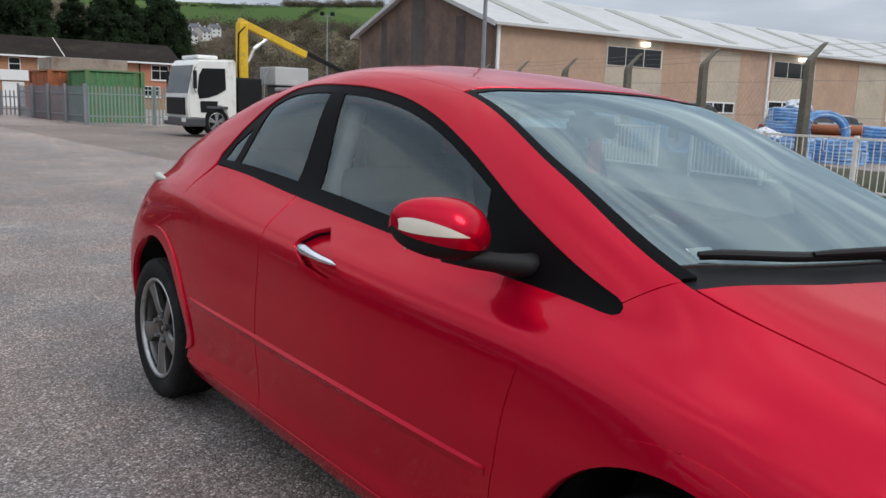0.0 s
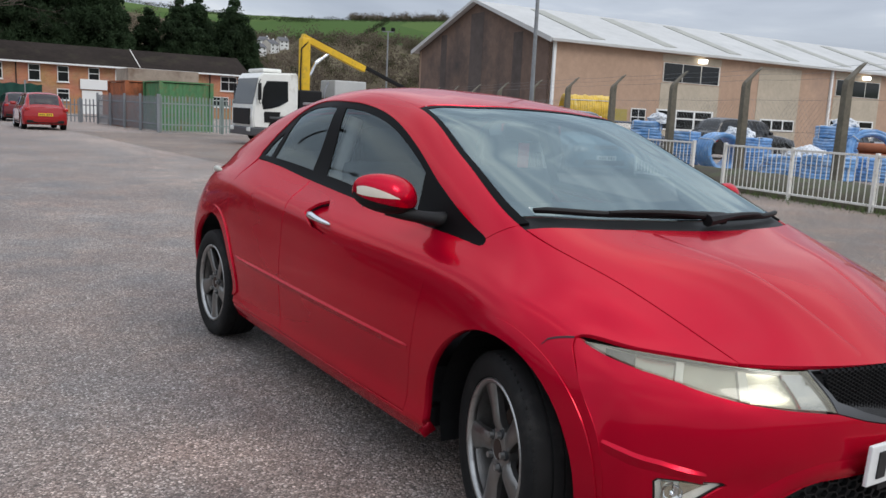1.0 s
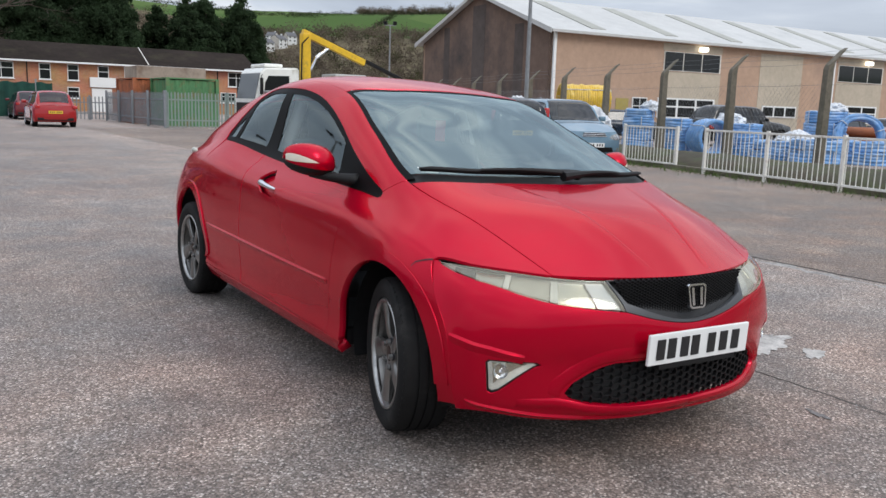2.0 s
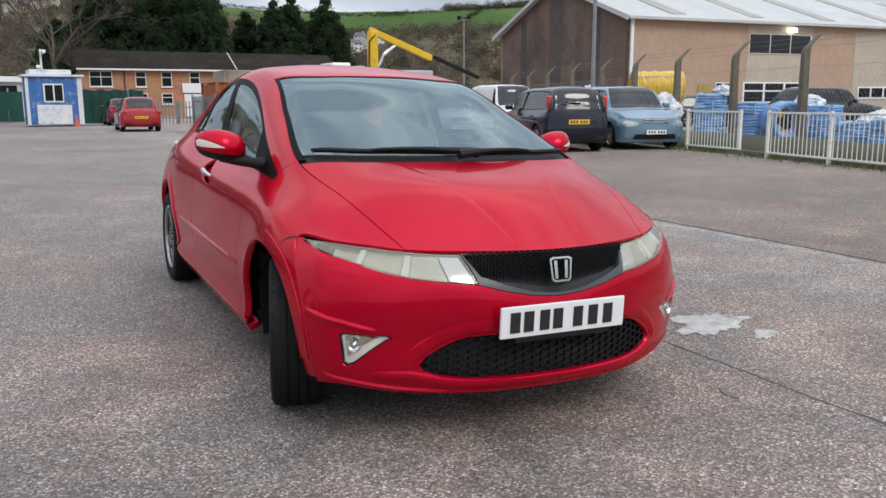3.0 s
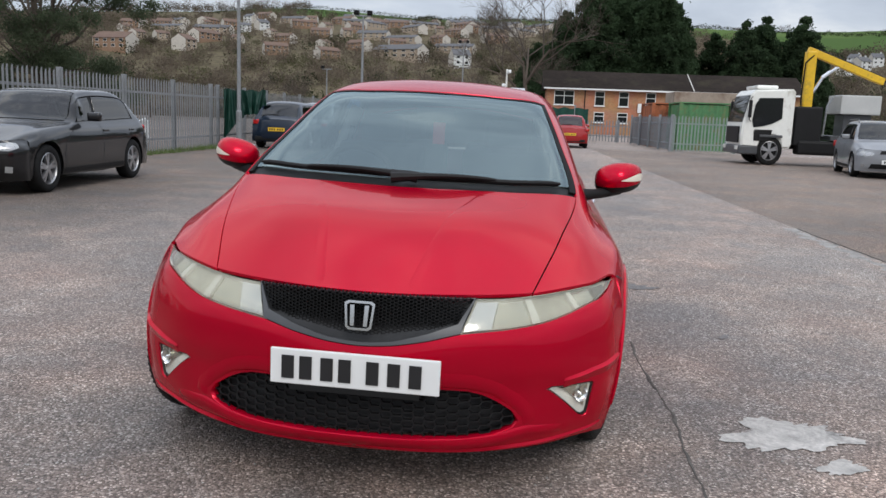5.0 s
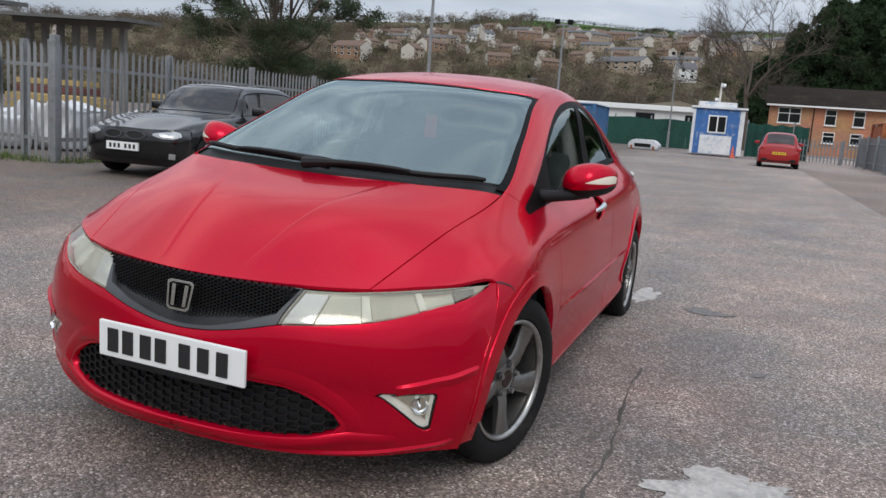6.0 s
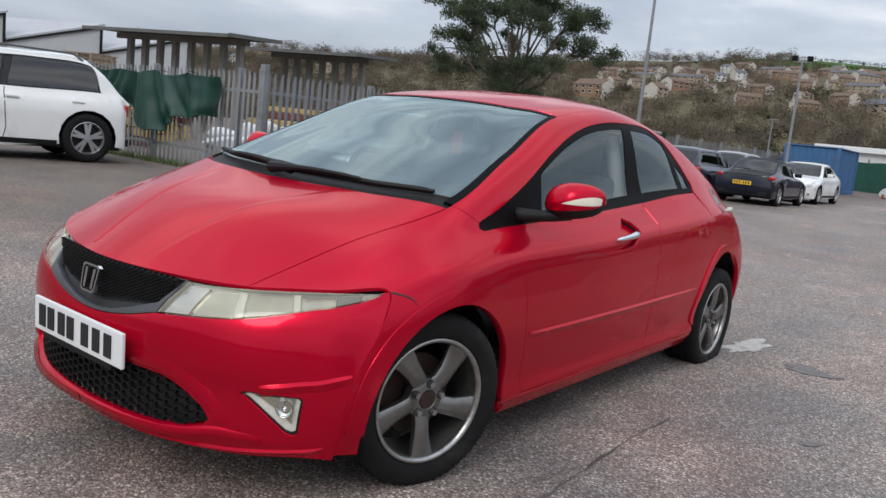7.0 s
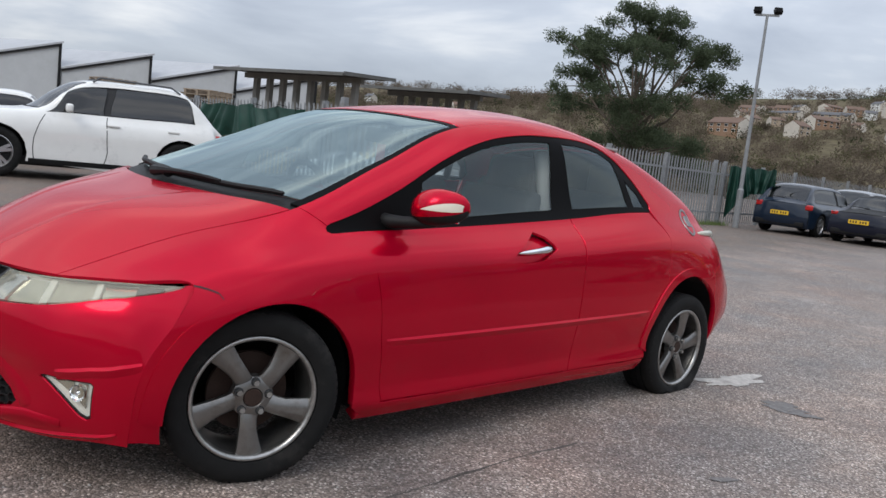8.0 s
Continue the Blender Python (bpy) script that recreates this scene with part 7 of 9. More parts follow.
cone = part("traffic_cone", bm, material("faded_orange_cone", (0.62, 0.12, 0.07), rough=0.6))
cone.matrix_basis = pose(0.35, 44.0, 0)
tagged(cone, "faded orange traffic cone beside the cabin", "cone")


def container(name, m, size, mat, label, ribs=True):
    """A steel box with corrugated walls and corner posts."""
    lx, ly, lz = size
    box_ = thing(name, m, label, "container")
    for (x0, x1, y, turn) in ((0, lx, 0, 0), (0, lx, ly, 0), (0, ly, 0, 1), (0, ly, lx, 1)):
        bm = bmesh.new()
        prev = None
        t = 0.08
        k = 0
        while t < x1 - 0.08:
            off = 0.035 if (k // 2) % 2 else 0.0
            p = (t, y + off) if not turn else (y - off if y else y + off, t)
            row = [bm.verts.new((p[0], p[1], z)) for z in (0.12, lz - 0.1)]
            if prev:
                bm.faces.new((prev[0], row[0], row[1], prev[1]))
            prev = row
            t += 0.07 if k % 2 else 0.09
            k += 1
        part("wall_sheet", bm, mat, box_)
    for x in (0, lx):
        for y in (0, ly):
            part("corner_post", boxed((x - 0.08, y - 0.08, 0), (x + 0.08, y + 0.08, lz)), mat, box_)
    part("roof", boxed((-0.06, -0.06, lz - 0.06), (lx + 0.06, ly + 0.06, lz)), mat, box_)
    for y in (0, ly):
        part("bottom_rail", boxed((0, y - 0.07, 0), (lx, y + 0.07, 0.16)), mat, box_)
    for x in (0, lx):
        part("bottom_rail", boxed((x - 0.07, 0, 0), (x + 0.07, ly, 0.16)), mat, box_)
    return box_


M["blue_steel"] = material("dull_blue_steel", (0.04, 0.13, 0.28), rough=0.6, vary=0.2, stain=(0.16, 0.09, 0.05), stain_amount=0.25, stain_scale=2)
M["rust_steel"] = material("orange_rusty_steel", (0.36, 0.11, 0.045), rough=0.8, vary=0.25, stain=(0.12, 0.06, 0.035), stain_amount=0.5, stain_scale=1.5)
M["green_steel"] = material("flaking_green_steel", (0.075, 0.21, 0.085), rough=0.7, vary=0.2, stain=(0.20, 0.12, 0.05), stain_amount=0.4, stain_scale=1.8)
container("blue_container", pose(-9.4, 42.0, 0, 0, 0, 3), (2.5, 6.0, 2.35), M["blue_steel"], "dull blue steel shipping container")
container("green_container", pose(7.8, 37.5, 0), (2.36, 3.0, 2.28), M["green_steel"], "flaking green steel container behind a fence")
container("rusty_container", pose(7.0, 40.8, 0), (1.6, 4.0, 2.28), M["rust_steel"], "orange rusty steel container behind a fence")
wreck = thing("scrap_unit", pose(-4.6, 46.5, 0, 0, 0, -8), "off-white scrap vehicle front lying on the ground", "scrap")
bm = bmesh.new()
prism(bm, [(-0.85, 0.05), (0.85, 0.05), (0.92, 0.30), (0.70, 0.52), (0.45, 0.60), (-0.5, 0.60), (-0.75, 0.50), (-0.92, 0.28)], 0.7, pose(0, -0.35, 0))
bmesh.ops.bevel(bm, geom=bm.edges[:], offset=0.04, segments=2, affect="EDGES")
part("shell", bm, M["cabin_white"], wreck)
part("opening", boxed((-0.5, -0.39, 0.16), (0.45, -0.34, 0.36), None, 0.02), M["black_plastic"], wreck)
for x in (-0.66, 0.62):
    part("bracket", boxed((x - 0.05, -0.45, 0.0), (x + 0.05, -0.1, 0.24), None, 0.01), M["rust_steel"], wreck)

# low white building and tan roof beyond the netting
M["white_wall"] = material("white_render", (0.66, 0.67, 0.66), rough=0.8, vary=0.08, stain=(0.4, 0.4, 0.38), stain_amount=0.25, stain_scale=0.6)
M["tan_roof"] = material("tan_sheet_roof", (0.24, 0.20, 0.145), rough=0.8, vary=0.2)
low = thing("low_white_building", pose(-13.4, 66, 0), "long low white building with dark openings", "building")
part("wall", boxed((0, 0, 0), (11, 6, 2.75)), M["white_wall"], low)
part("fascia_board", boxed((-0.3, -0.4, 2.75), (11.3, 6.4, 3.15), None, 0.03), M["plate_white"], low)
for x in (0.6, 5.4, 9.3):
    part("opening", boxed((x, -0.06, 1.0), (x + 1.5, 0.0, 2.5)), M["dark_glass"], low)
tan = thing("tan_roofed_hall", pose(-12, 76, 0), "hall with a shallow tan roof", "building")
part("wall", boxed((0, 0, 0), (10, 9, 2.9)), M["white_wall"], tan)
bm = bmesh.new()
prism(bm, [(-0.5, 2.9), (6.5, 3.95), (10.5, 2.9)], 9.6, Matrix.Translation((0, -0.3, 0)))
part("roof", bm, M["tan_roof"], tan)


# ---- two-storey brick building ----
def brick_material(name, a, b, mortar, scale):
    m = bpy.data.materials.new(name)
    m.use_nodes = True
    t = m.node_tree
    bs = t.nodes["Principled BSDF"]
    bs.inputs["Roughness"].default_value = 0.9
    co = t.nodes.new("ShaderNodeTexCoord")
    mp = t.nodes.new("ShaderNodeMapping")
    mp.inputs["Rotation"].default_value = (radians(90), 0, 0)
    br = node(t, "ShaderNodeTexBrick", Scale=scale)
    br.inputs["Color1"].default_value = (*a, 1)
    br.inputs["Color2"].default_value = (*b, 1)
    br.inputs["Mortar"].default_value = (*mortar, 1)
    br.inputs["Mortar Size"].default_value = 0.012
    no = node(t, "ShaderNodeTexNoise", Scale=0.7, Detail=6.0)
    mx = t.nodes.new("ShaderNodeMix")
    mx.data_type, mx.blend_type = "RGBA", "OVERLAY"
    mx.inputs["Factor"].default_value = 0.4
    t.links.new(co.outputs["Object"], mp.inputs["Vector"])
    t.links.new(mp.outputs["Vector"], br.inputs["Vector"])
    t.links.new(co.outputs["Object"], no.inputs["Vector"])
    t.links.new(br.outputs["Color"], mx.inputs["A"])
    t.links.new(no.outputs["Color"], mx.inputs["B"])
    t.links.new(mx.outputs["Result"], bs.inputs["Base Color"])
    return m


M["brick"] = brick_material("orange_brown_brick", (0.46, 0.215, 0.11), (0.37, 0.165, 0.085), (0.38, 0.30, 0.23), 2.2)
M["roof_tile"] = material("dark_brown_roof_tiles", (0.026, 0.020, 0.017), rough=0.95, spec=0.1, vary=0.3, grain=2.5, bump=0.5, bump_scale=6, stain=(0.045, 0.040, 0.026), stain_amount=0.3, stain_scale=0.5)
house = thing("brick_terrace", pose(0, 0, 0.2), "long two-storey orange brick building with a dark tiled roof", "building")
part("wall", boxed((2.2, 75, -1), (25.2, 82, 4.05)), M["brick"], house)
bm = bmesh.new()
prism(bm, [(74.5, 4.0), (78.5, 5.72), (82.5, 4.0), (82.5, 3.88), (74.5, 3.88)], 23.8, Matrix(((0, 1, 0, 1.8), (1, 0, 0, 0), (0, 0, 1, 0), (0, 0, 0, 1))))
part("roof", bm, M["roof_tile"], house)
part("gutter", boxed((1.9, 74.38, 3.82), (25.4, 74.5, 3.96)), M["plate_white"], house)
bm = boxed((-0.03, 0, 0.02), (0.03, 4.3, 0.07), Matrix.Translation((15.5, 74.5, 4.0)) @ pose(0, 0, 0, 23.3))
part("roof_flashing", bm, M["white_rail"], house)
for x in (5.4, 13.7, 21.5):
    part("downpipe", boxed((x + 0.3, 74.9, 0), (x + 0.38, 75.0, 3.85)), M["black_plastic"], house)


def window(parent, x0, x1, z0, z1, y, bars=1, sill=True, mat=None):
    w = part("window_frame", boxed((x0, y - 0.07, z0), (x1, y + 0.02, z1)), mat or M["plate_white"], parent)
    n = bars + 1
    for k in range(n):
        a = x0 + 0.06 + (x1 - x0 - 0.06) * k / n
        b = x0 + (x1 - x0 - 0.06) * (k + 1) / n
        mid = z0 + (z1 - z0) * 0.62
        part("pane", boxed((a, y - 0.082, z0 + 0.06), (b, y - 0.071, mid - 0.03)), M["dark_glass"], w)
        part("pane", boxed((a, y - 0.082, mid + 0.03), (b, y - 0.071, z1 - 0.06)), M["dark_glass"], w)
    if sill:
        part("sill", boxed((x0 - 0.06, y - 0.14, z0 - 0.07), (x1 + 0.06, y, z0)), mat or M["plate_white"], w)


for x0, x1, bars in ((2.9, 4.75, 1), (6.65, 7.55, 0), (8.85, 9.75, 0), (11.3, 12.2, 0), (13.5, 14.05, 0), (18.0, 19.2, 0), (22.85, 24.4, 1)):
    window(house, x0, x1, 2.42, 3.75, 75, bars)
for x0, x1, bars in ((3.3, 4.7, 1), (6.65, 7.6, 0), (8.8, 9.75, 0), (17.5, 19.0, 1), (22.1, 23.6, 1)):
    window(house, x0, x1, 0.9, 1.85, 75, bars)
part("sign", boxed((10.6, 74.75, 1.9), (12.9, 74.95, 2.75), None, 0.02), M["plate_white"], house, "plain white sign board")
part("door", boxed((10.75, 74.9, -0.2), (12.4, 75.0, 1.8), None, 0.01), M["plate_white"], house, "white entrance door")
bm = boxed((11.3, 60.0, 0), (16.3, 64.0, 3.6), None, 0.02)
tagged(part("flat_roofed_store", bm, material("stained_render", (0.30, 0.25, 0.20), rough=0.9, vary=0.2, stain=(0.12, 0.07, 0.045), stain_amount=0.4, stain_scale=1.0)), "low flat-roofed store with stained render", "building")

# ---- industrial shed ----
M["shed_wall"] = material("brown_render_panels", (0.44, 0.30, 0.215), rough=0.9, vary=0.12, grain=3, stain=(0.33, 0.235, 0.185), stain_amount=0.35, stain_scale=0.35, bump=0.3, bump_scale=20)
M["shed_grey"] = material("grey_render_panels", (0.46, 0.40, 0.315), rough=0.9, vary=0.12, grain=3, stain=(0.34, 0.30, 0.24), stain_amount=0.3, stain_scale=0.5)
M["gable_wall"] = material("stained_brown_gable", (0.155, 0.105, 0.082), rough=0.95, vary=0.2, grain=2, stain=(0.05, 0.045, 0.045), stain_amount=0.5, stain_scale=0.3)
M["sheet_roof"] = material("pale_grey_sheeting", (0.50, 0.50, 0.485), rough=0.6, metal=0.0, vary=0.08, grain=1.5, stain=(0.40, 0.41, 0.40), stain_amount=0.3, stain_scale=0.25)
M["rooflight"] = material("weathered_rooflight", (0.33, 0.33, 0.29), rough=0.6, vary=0.15)
M["dark_stain"] = material("dark_water_stain", (0.085, 0.068, 0.061), rough=0.95, vary=0.3, grain=1.5)
shed = thing("industrial_shed", pose(29.2, 35.2, 0, 0, 0, -4), "large brown rendered industrial shed with a pale sheet roof", "building")
SL, SW, SE, SR = 62.0, 16.5, 5.95, 8.8
part("wall", boxed((0, 0, 0), (SL, 0.3, SE)), M["shed_wall"], shed)
bm = bmesh.new()
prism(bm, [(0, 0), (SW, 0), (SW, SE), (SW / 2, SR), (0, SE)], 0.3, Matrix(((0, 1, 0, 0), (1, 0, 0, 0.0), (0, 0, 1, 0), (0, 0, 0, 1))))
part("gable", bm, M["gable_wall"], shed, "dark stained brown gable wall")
part("wall", boxed((0, SW - 0.3, 0), (SL, SW, SE)), M["shed_wall"], shed)
part("wall", boxed((SL - 0.3, 0.3, 0), (SL, SW - 0.3, SE)), M["shed_wall"], shed)
for y0, y1, z0, z1 in ((0, SW / 2, SE, SR), (SW, SW / 2, SE, SR)):
    bm = bmesh.new()
    prev = None
    slope = (z1 - z0) / (y1 - y0)
    ya = y0 - (0.45 if y0 == 0 else -0.45)
    for k in range(int(SL / 0.17) + 6):
        x = -0.45 + k * 0.17
        h = 0.03 if k % 2 else 0.0
        row = [bm.verts.new((x, y, z0 + slope * (y - y0) + h)) for y in (ya, y1)]
        if prev:
            bm.faces.new((prev[0], row[0], row[1], prev[1]))
        prev = row
    part("roof", bm, M["sheet_roof"], shed, "pale grey corrugated roof")
    for k in range(10):
        x = 3.6 + k * 6.0
        y_a, y_b = y0 + slope * 0 + (y1 - y0) * 0.12, y0 + (y1 - y0) * 0.92
        bm = bmesh.new()
        vs = [bm.verts.new((xx, y, z0 + slope * (y - y0) + 0.055)) for xx, y in ((x, y_a), (x + 1.1, y_a), (x + 1.1, y_b), (x, y_b))]
        bm.faces.new(vs)
        vb = [bm.verts.new(v.co - Vector((0, 0, 0.04))) for v in vs]
        for i in range(4):
            bm.faces.new((vs[i], vb[i], vb[(i + 1) % 4], vs[(i + 1) % 4]))
        part("rooflight", bm, M["rooflight"], shed)
part("gutter", boxed((-0.4, -0.55, SE - 0.17), (SL + 0.4, -0.38, SE + 0.0), None, 0.02), M["sheet_roof"], shed)
bm = bmesh.new()
prism(bm, [(-0.5, SE - 0.25), (SW / 2, SR - 0.08), (SW + 0.5, SE - 0.25), (SW + 0.5, SE + 0.05), (SW / 2, SR + 0.12), (-0.5, SE + 0.05)], 0.06, Matrix(((0, 1, 0, -0.5), (1, 0, 0, 0), (0, 0, 1, 0), (0, 0, 0, 1))))
part("barge_board", bm, M["sheet_roof"], shed)
part("downpipe", boxed((0.05, -0.16, 0), (0.23, 0.0, SE - 0.1), None, 0.03), M["plate_white"], shed)
part("downpipe", boxed((25.0, -0.16, 0), (25.2, 0.0, SE - 0.1), None, 0.03), M["plate_white"], shed)
for y, w in ((3.0, 1.0), (7.6, 1.6), (12.4, 0.8)):
    part("stained_strip", boxed((-0.012, y, 0), (-0.004, y + w, SE - 0.4 + min(y, SW - y) * 0.33)), M["dark_stain"], shed, "dark water-stained strip")
for x, w in ((8.6, 5.2), (25.6, 5.4), (42, 5)):
    part("grey_panel", boxed((x, -0.02, 0), (x + w, 0.0, 4.0)), M["shed_grey"], shed)
    part("grey_panel", boxed((x, -0.02, 5.3), (x + w, 0.0, 5.75)), M["shed_grey"], shed)
    w_ = part("window_frame", boxed((x + 0.1, -0.06, 4.05), (x + w - 0.1, 0.02, 5.25)), M["white_rail"], shed)
    for k in range(3):
        a = x + 0.2 + k * (w - 0.3) / 3
        part("pane", boxed((a - 0.05, -0.068, 4.09), (a + (w - 0.3) / 3 - 0.12, -0.061, 5.21)), M["dark_glass"], w_)
    lw = part("window_frame", boxed((x - 0.2, -0.07, 1.05), (x + w - 0.4, 0.02, 2.35)), M["plate_white"], shed)
    for k in range(3):
        a = x - 0.08 + k * (w - 0.3) / 3
        part("pane", boxed((a, -0.078, 1.15), (a + (w - 0.3) / 3 - 0.18, -0.071, 1.75)), M["dark_glass"], lw)
        part("pane", boxed((a, -0.078, 1.85), (a + (w - 0.3) / 3 - 0.18, -0.071, 2.25)), M["dark_glass"], lw)
for x in (17.5, 37.0):
    part("grey_panel", boxed((x, -0.02, 0), (x + 4.3, 0.0, 5.6)), M["shed_grey"], shed)
lw = part("window_frame", boxed((18, -0.08, 1.3), (21.5, -0.021, 2.1)), M["plate_white"], shed)
for k in range(3):
    part("pane", boxed((18.1 + k * 1.15, -0.09, 1.4), (19.1 + k * 1.15, -0.081, 2.0)), M["dark_glass"], lw)
M["lamp_lit"] = bpy.data.materials.new("lit_wall_lamp")
M["lamp_lit"].use_nodes = True
M["lamp_lit"].node_tree.nodes["Principled BSDF"].inputs["Emission Color"].default_value = (1, 0.95, 0.82, 1)
M["lamp_lit"].node_tree.nodes["Principled BSDF"].inputs["Emission Strength"].default_value = 3.0
for x in (11.6, 28.6):
    part("wall_lamp", boxed((x, -0.5, 5.35), (x + 0.45, -0.08, 5.62), None, 0.05), M["lamp_lit"], shed, "lit white wall lamp")
dr = part("door", boxed((5.0, -0.05, 0), (6.0, 0.0, 2.2)), material("dull_yellow_door", (0.35, 0.28, 0.07), rough=0.6), shed, "dull yellow door")
window(shed, 6.3, 7.5, 0.9, 2.3, 0, 1)


# ---- verge and pipe store beyond the guard rails ----
M["soil"] = material("weedy_soil_bank", (0.055, 0.045, 0.028), rough=0.95, vary=0.4, grain=5, stain=(0.06, 0.085, 0.025), stain_amount=0.6, stain_scale=1.8, bump=0.9, bump_scale=14)
bm = bmesh.new()
g = []
for i in range(60):
    y = -4 + 24 * i / 59
    x0 = np.interp(y, [-4, 3.8, 9.35, 12.6, 20], [9.55, 11.1, 12.4, 13.2, 14.8])
    g.append([bm.verts.new((x0 + w, y, z + (0.06 * noise.noise((w * 2, y * 1.5, 0)) if 0 < w < 4 else 0))) for w, z in ((0.06, -0.02), (0.14, 0.10), (0.6, 0.24), (1.3, 0.34), (2.2, 0.30), (3.2, 0.22), (4.4, -0.02))])
for a, b in zip(g, g[1:]):
    for k in range(6):
        bm.faces.new((a[k], a[k + 1], b[k + 1], b[k]))
tagged(part("verge", bm, M["soil"], smooth=True), "weedy soil bank behind the guard rail", "verge", kind="structure")
bm = bmesh.new()
for i in range(10):
    y0, y1 = 3.8 + i * 0.9, 3.8 + i * 0.9 + 0.88
    xa = np.interp(y0, [3.8, 9.35, 12.6], [11.05, 12.33, 13.15])
    box(bm, (-0.06, 0, -0.02), (0.06, 0.88, 0.11), pose(xa, y0, 0, 0, 0, -13), 0.012)
tagged(part("kerb", bm, M["old_concrete"]), "low concrete kerb under the guard rail", "kerb", kind="structure")

M["blue_pipe"] = material("blue_plastic_pipe", (0.13, 0.31, 0.60), rough=0.4, vary=0.15, grain=4, stain=(0.42, 0.55, 0.72), stain_amount=0.5, stain_scale=2.5)
M["yellow_pipe"] = material("yellow_plastic_pipe", (0.66, 0.42, 0.03), rough=0.4, vary=0.12, grain=4, stain=(0.75, 0.62, 0.25), stain_amount=0.3, stain_scale=3)
M["pale_yellow_pipe"] = material("wrapped_yellow_pipe", (0.62, 0.53, 0.24), rough=0.35, vary=0.12, stain=(0.75, 0.72, 0.55), stain_amount=0.4, stain_scale=3)
M["orange_pipe"] = material("terracotta_drain_pipe", (0.38, 0.12, 0.045), rough=0.5, vary=0.12)
M["wrap"] = material("white_plastic_wrap", (0.62, 0.64, 0.66), rough=0.35, vary=0.15, grain=6, bump=0.6, bump_scale=12)


def pipe_coil(name, m, r_out, r_in, height, mat, label, pipe=0.095, group=""):
    """A coil of pipe: wraps side by side show as ridges all round."""
    n = max(3, round(height / pipe))
    prof = []
    for k in range(n):
        for a in (-75, -35, 0, 35, 75):
            prof.append((r_out - pipe * 0.3 + pipe * 0.3 * math.cos(radians(a)), (k + 0.5) * pipe + pipe / 2 * math.sin(radians(a))))
    for k in range(max(2, round((r_out - r_in) / pipe)))[::-1] if False else range(max(2, round((r_out - r_in) / pipe))):
        c = r_out - (k + 0.5) * pipe
        if c < r_in:
            break
        for a in (20, 60, 100, 140):
            prof.append((c + pipe / 2 * math.cos(radians(a)), n * pipe + pipe / 2 * (math.sin(radians(a)) - 1)))
    prof += [(r_in, n * pipe - 0.03), (r_in, 0.0), (r_out - pipe / 2, 0.0)]
    bm = bmesh.new()
    rings = revolve(bm, prof, 40, Matrix.Rotation(radians(-90), 4, "Y"), closed=True)
    seed = m.translation.x * 1.7
    for v in bm.verts:
        q = 1 + 0.07 * noise.noise((v.co.x * 1.8 + seed, v.co.y * 1.8, v.co.z * 7)) + 0.03 * noise.noise((v.co.x * 6, v.co.y * 6 + seed, v.co.z * 11))
        v.co.z += 0.03 * noise.noise((v.co.x * 2.4, v.co.y * 2.4 + seed, v.co.z * 2))
        v.co.x *= q
        v.co.y *= q
    coil = thing(name, m, label, "pipe coil", group)
    part("winding", bm, mat, coil, smooth=True)
    for a in (20, 140, 260):
        bm = bmesh.new()
        c, s = math.cos(radians(a)), math.sin(radians(a))
        loop = [Vector((c * r, s * r, z)) for r, z in ((r_out + 0.012, 0.0), (r_out + 0.012, n * pipe), (r_out - 0.03, n * pipe + 0.012), (r_in + 0.02, n * pipe + 0.012), (r_in - 0.01, n * pipe - 0.02), (r_in - 0.01, 0.02))]
        tube(bm, loop, 0.016, 5)
        part("strap", bm, M["wrap"], coil)
    return coil


def wrap_sheet(x, y, z, r, h, seed):
    """Crumpled plastic lying over a stack."""
    bm = bmesh.new()
    bmesh.ops.create_icosphere(bm, subdivisions=4, radius=1)
    for v in bm.verts:
        d = 1 + 0.30 * noise.noise((v.co.x * 2 + seed, v.co.y * 2, v.co.z * 2)) + 0.14 * noise.noise((v.co.x * 6, v.co.y * 6 + seed, v.co.z * 6))
        v.co = Vector((v.co.x * r * d, v.co.y * r * d, max(v.co.z * d, -0.35) * h))
    ob = part("plastic_wrap", bm, M["wrap"], smooth=False)
    ob.matrix_basis = pose(x, y, z + 0.35 * h)
    return tagged(ob, "crumpled white plastic wrapping on the pipes", "plastic sheet")


EYE_R = (-2.31, -2.29)


def at_bearing(az, dist):
    return EYE_R[0] + dist * math.sin(radians(az)), EYE_R[1] + dist * math.cos(radians(az))


def stack(az, dist, r, tall, each=0.34, r_in=None, mat="blue_pipe", label="coils of blue plastic water pipe stacked upright"):
    x, y = at_bearing(az, dist)
    z, k = 0.0, 0
    while z < tall - 0.05:
        h = min(each, tall - z)
        pipe_coil("pipe_coil", pose(x + 0.06 * noise.noise((az, k, 0)), y + 0.06 * noise.noise((az, k, 3)), z, noise.noise((az, k, 7)) * 3, 0, k * 47), 0.82 * r * (1 + 0.08 * noise.noise((az, k, 9))), r_in or r * 0.45, h, M[mat], label, group="blue pipe coils")
        z += max(3, round(h / 0.095)) * 0.095
        k += 1


stack(46.4, 28.2, 0.62, 1.38)
stack(49.0, 28.0, 0.56, 1.12)
stack(53.2, 28.5, 0.66, 1.05)
stack(55.4, 27.2, 0.98, 0.62, each=0.3)
stack(58.0, 29.5, 0.80, 1.55)
stack(60.5, 27.0, 1.0, 0.7, each=0.35)
stack(57.6, 25.8, 0.85, 0.45)
stack(63.5, 28.5, 0.9, 1.0)
x, y = at_bearing(51.0, 27.4)
pipe_coil("pipe_coil", pose(x, y, 0.58, 90, 0, -25) @ Matrix.Translation((0, 0, -0.4)), 0.58, 0.46, 0.95, M["blue_pipe"], "coil of blue plastic pipe lying on its side", group="blue pipe coils")
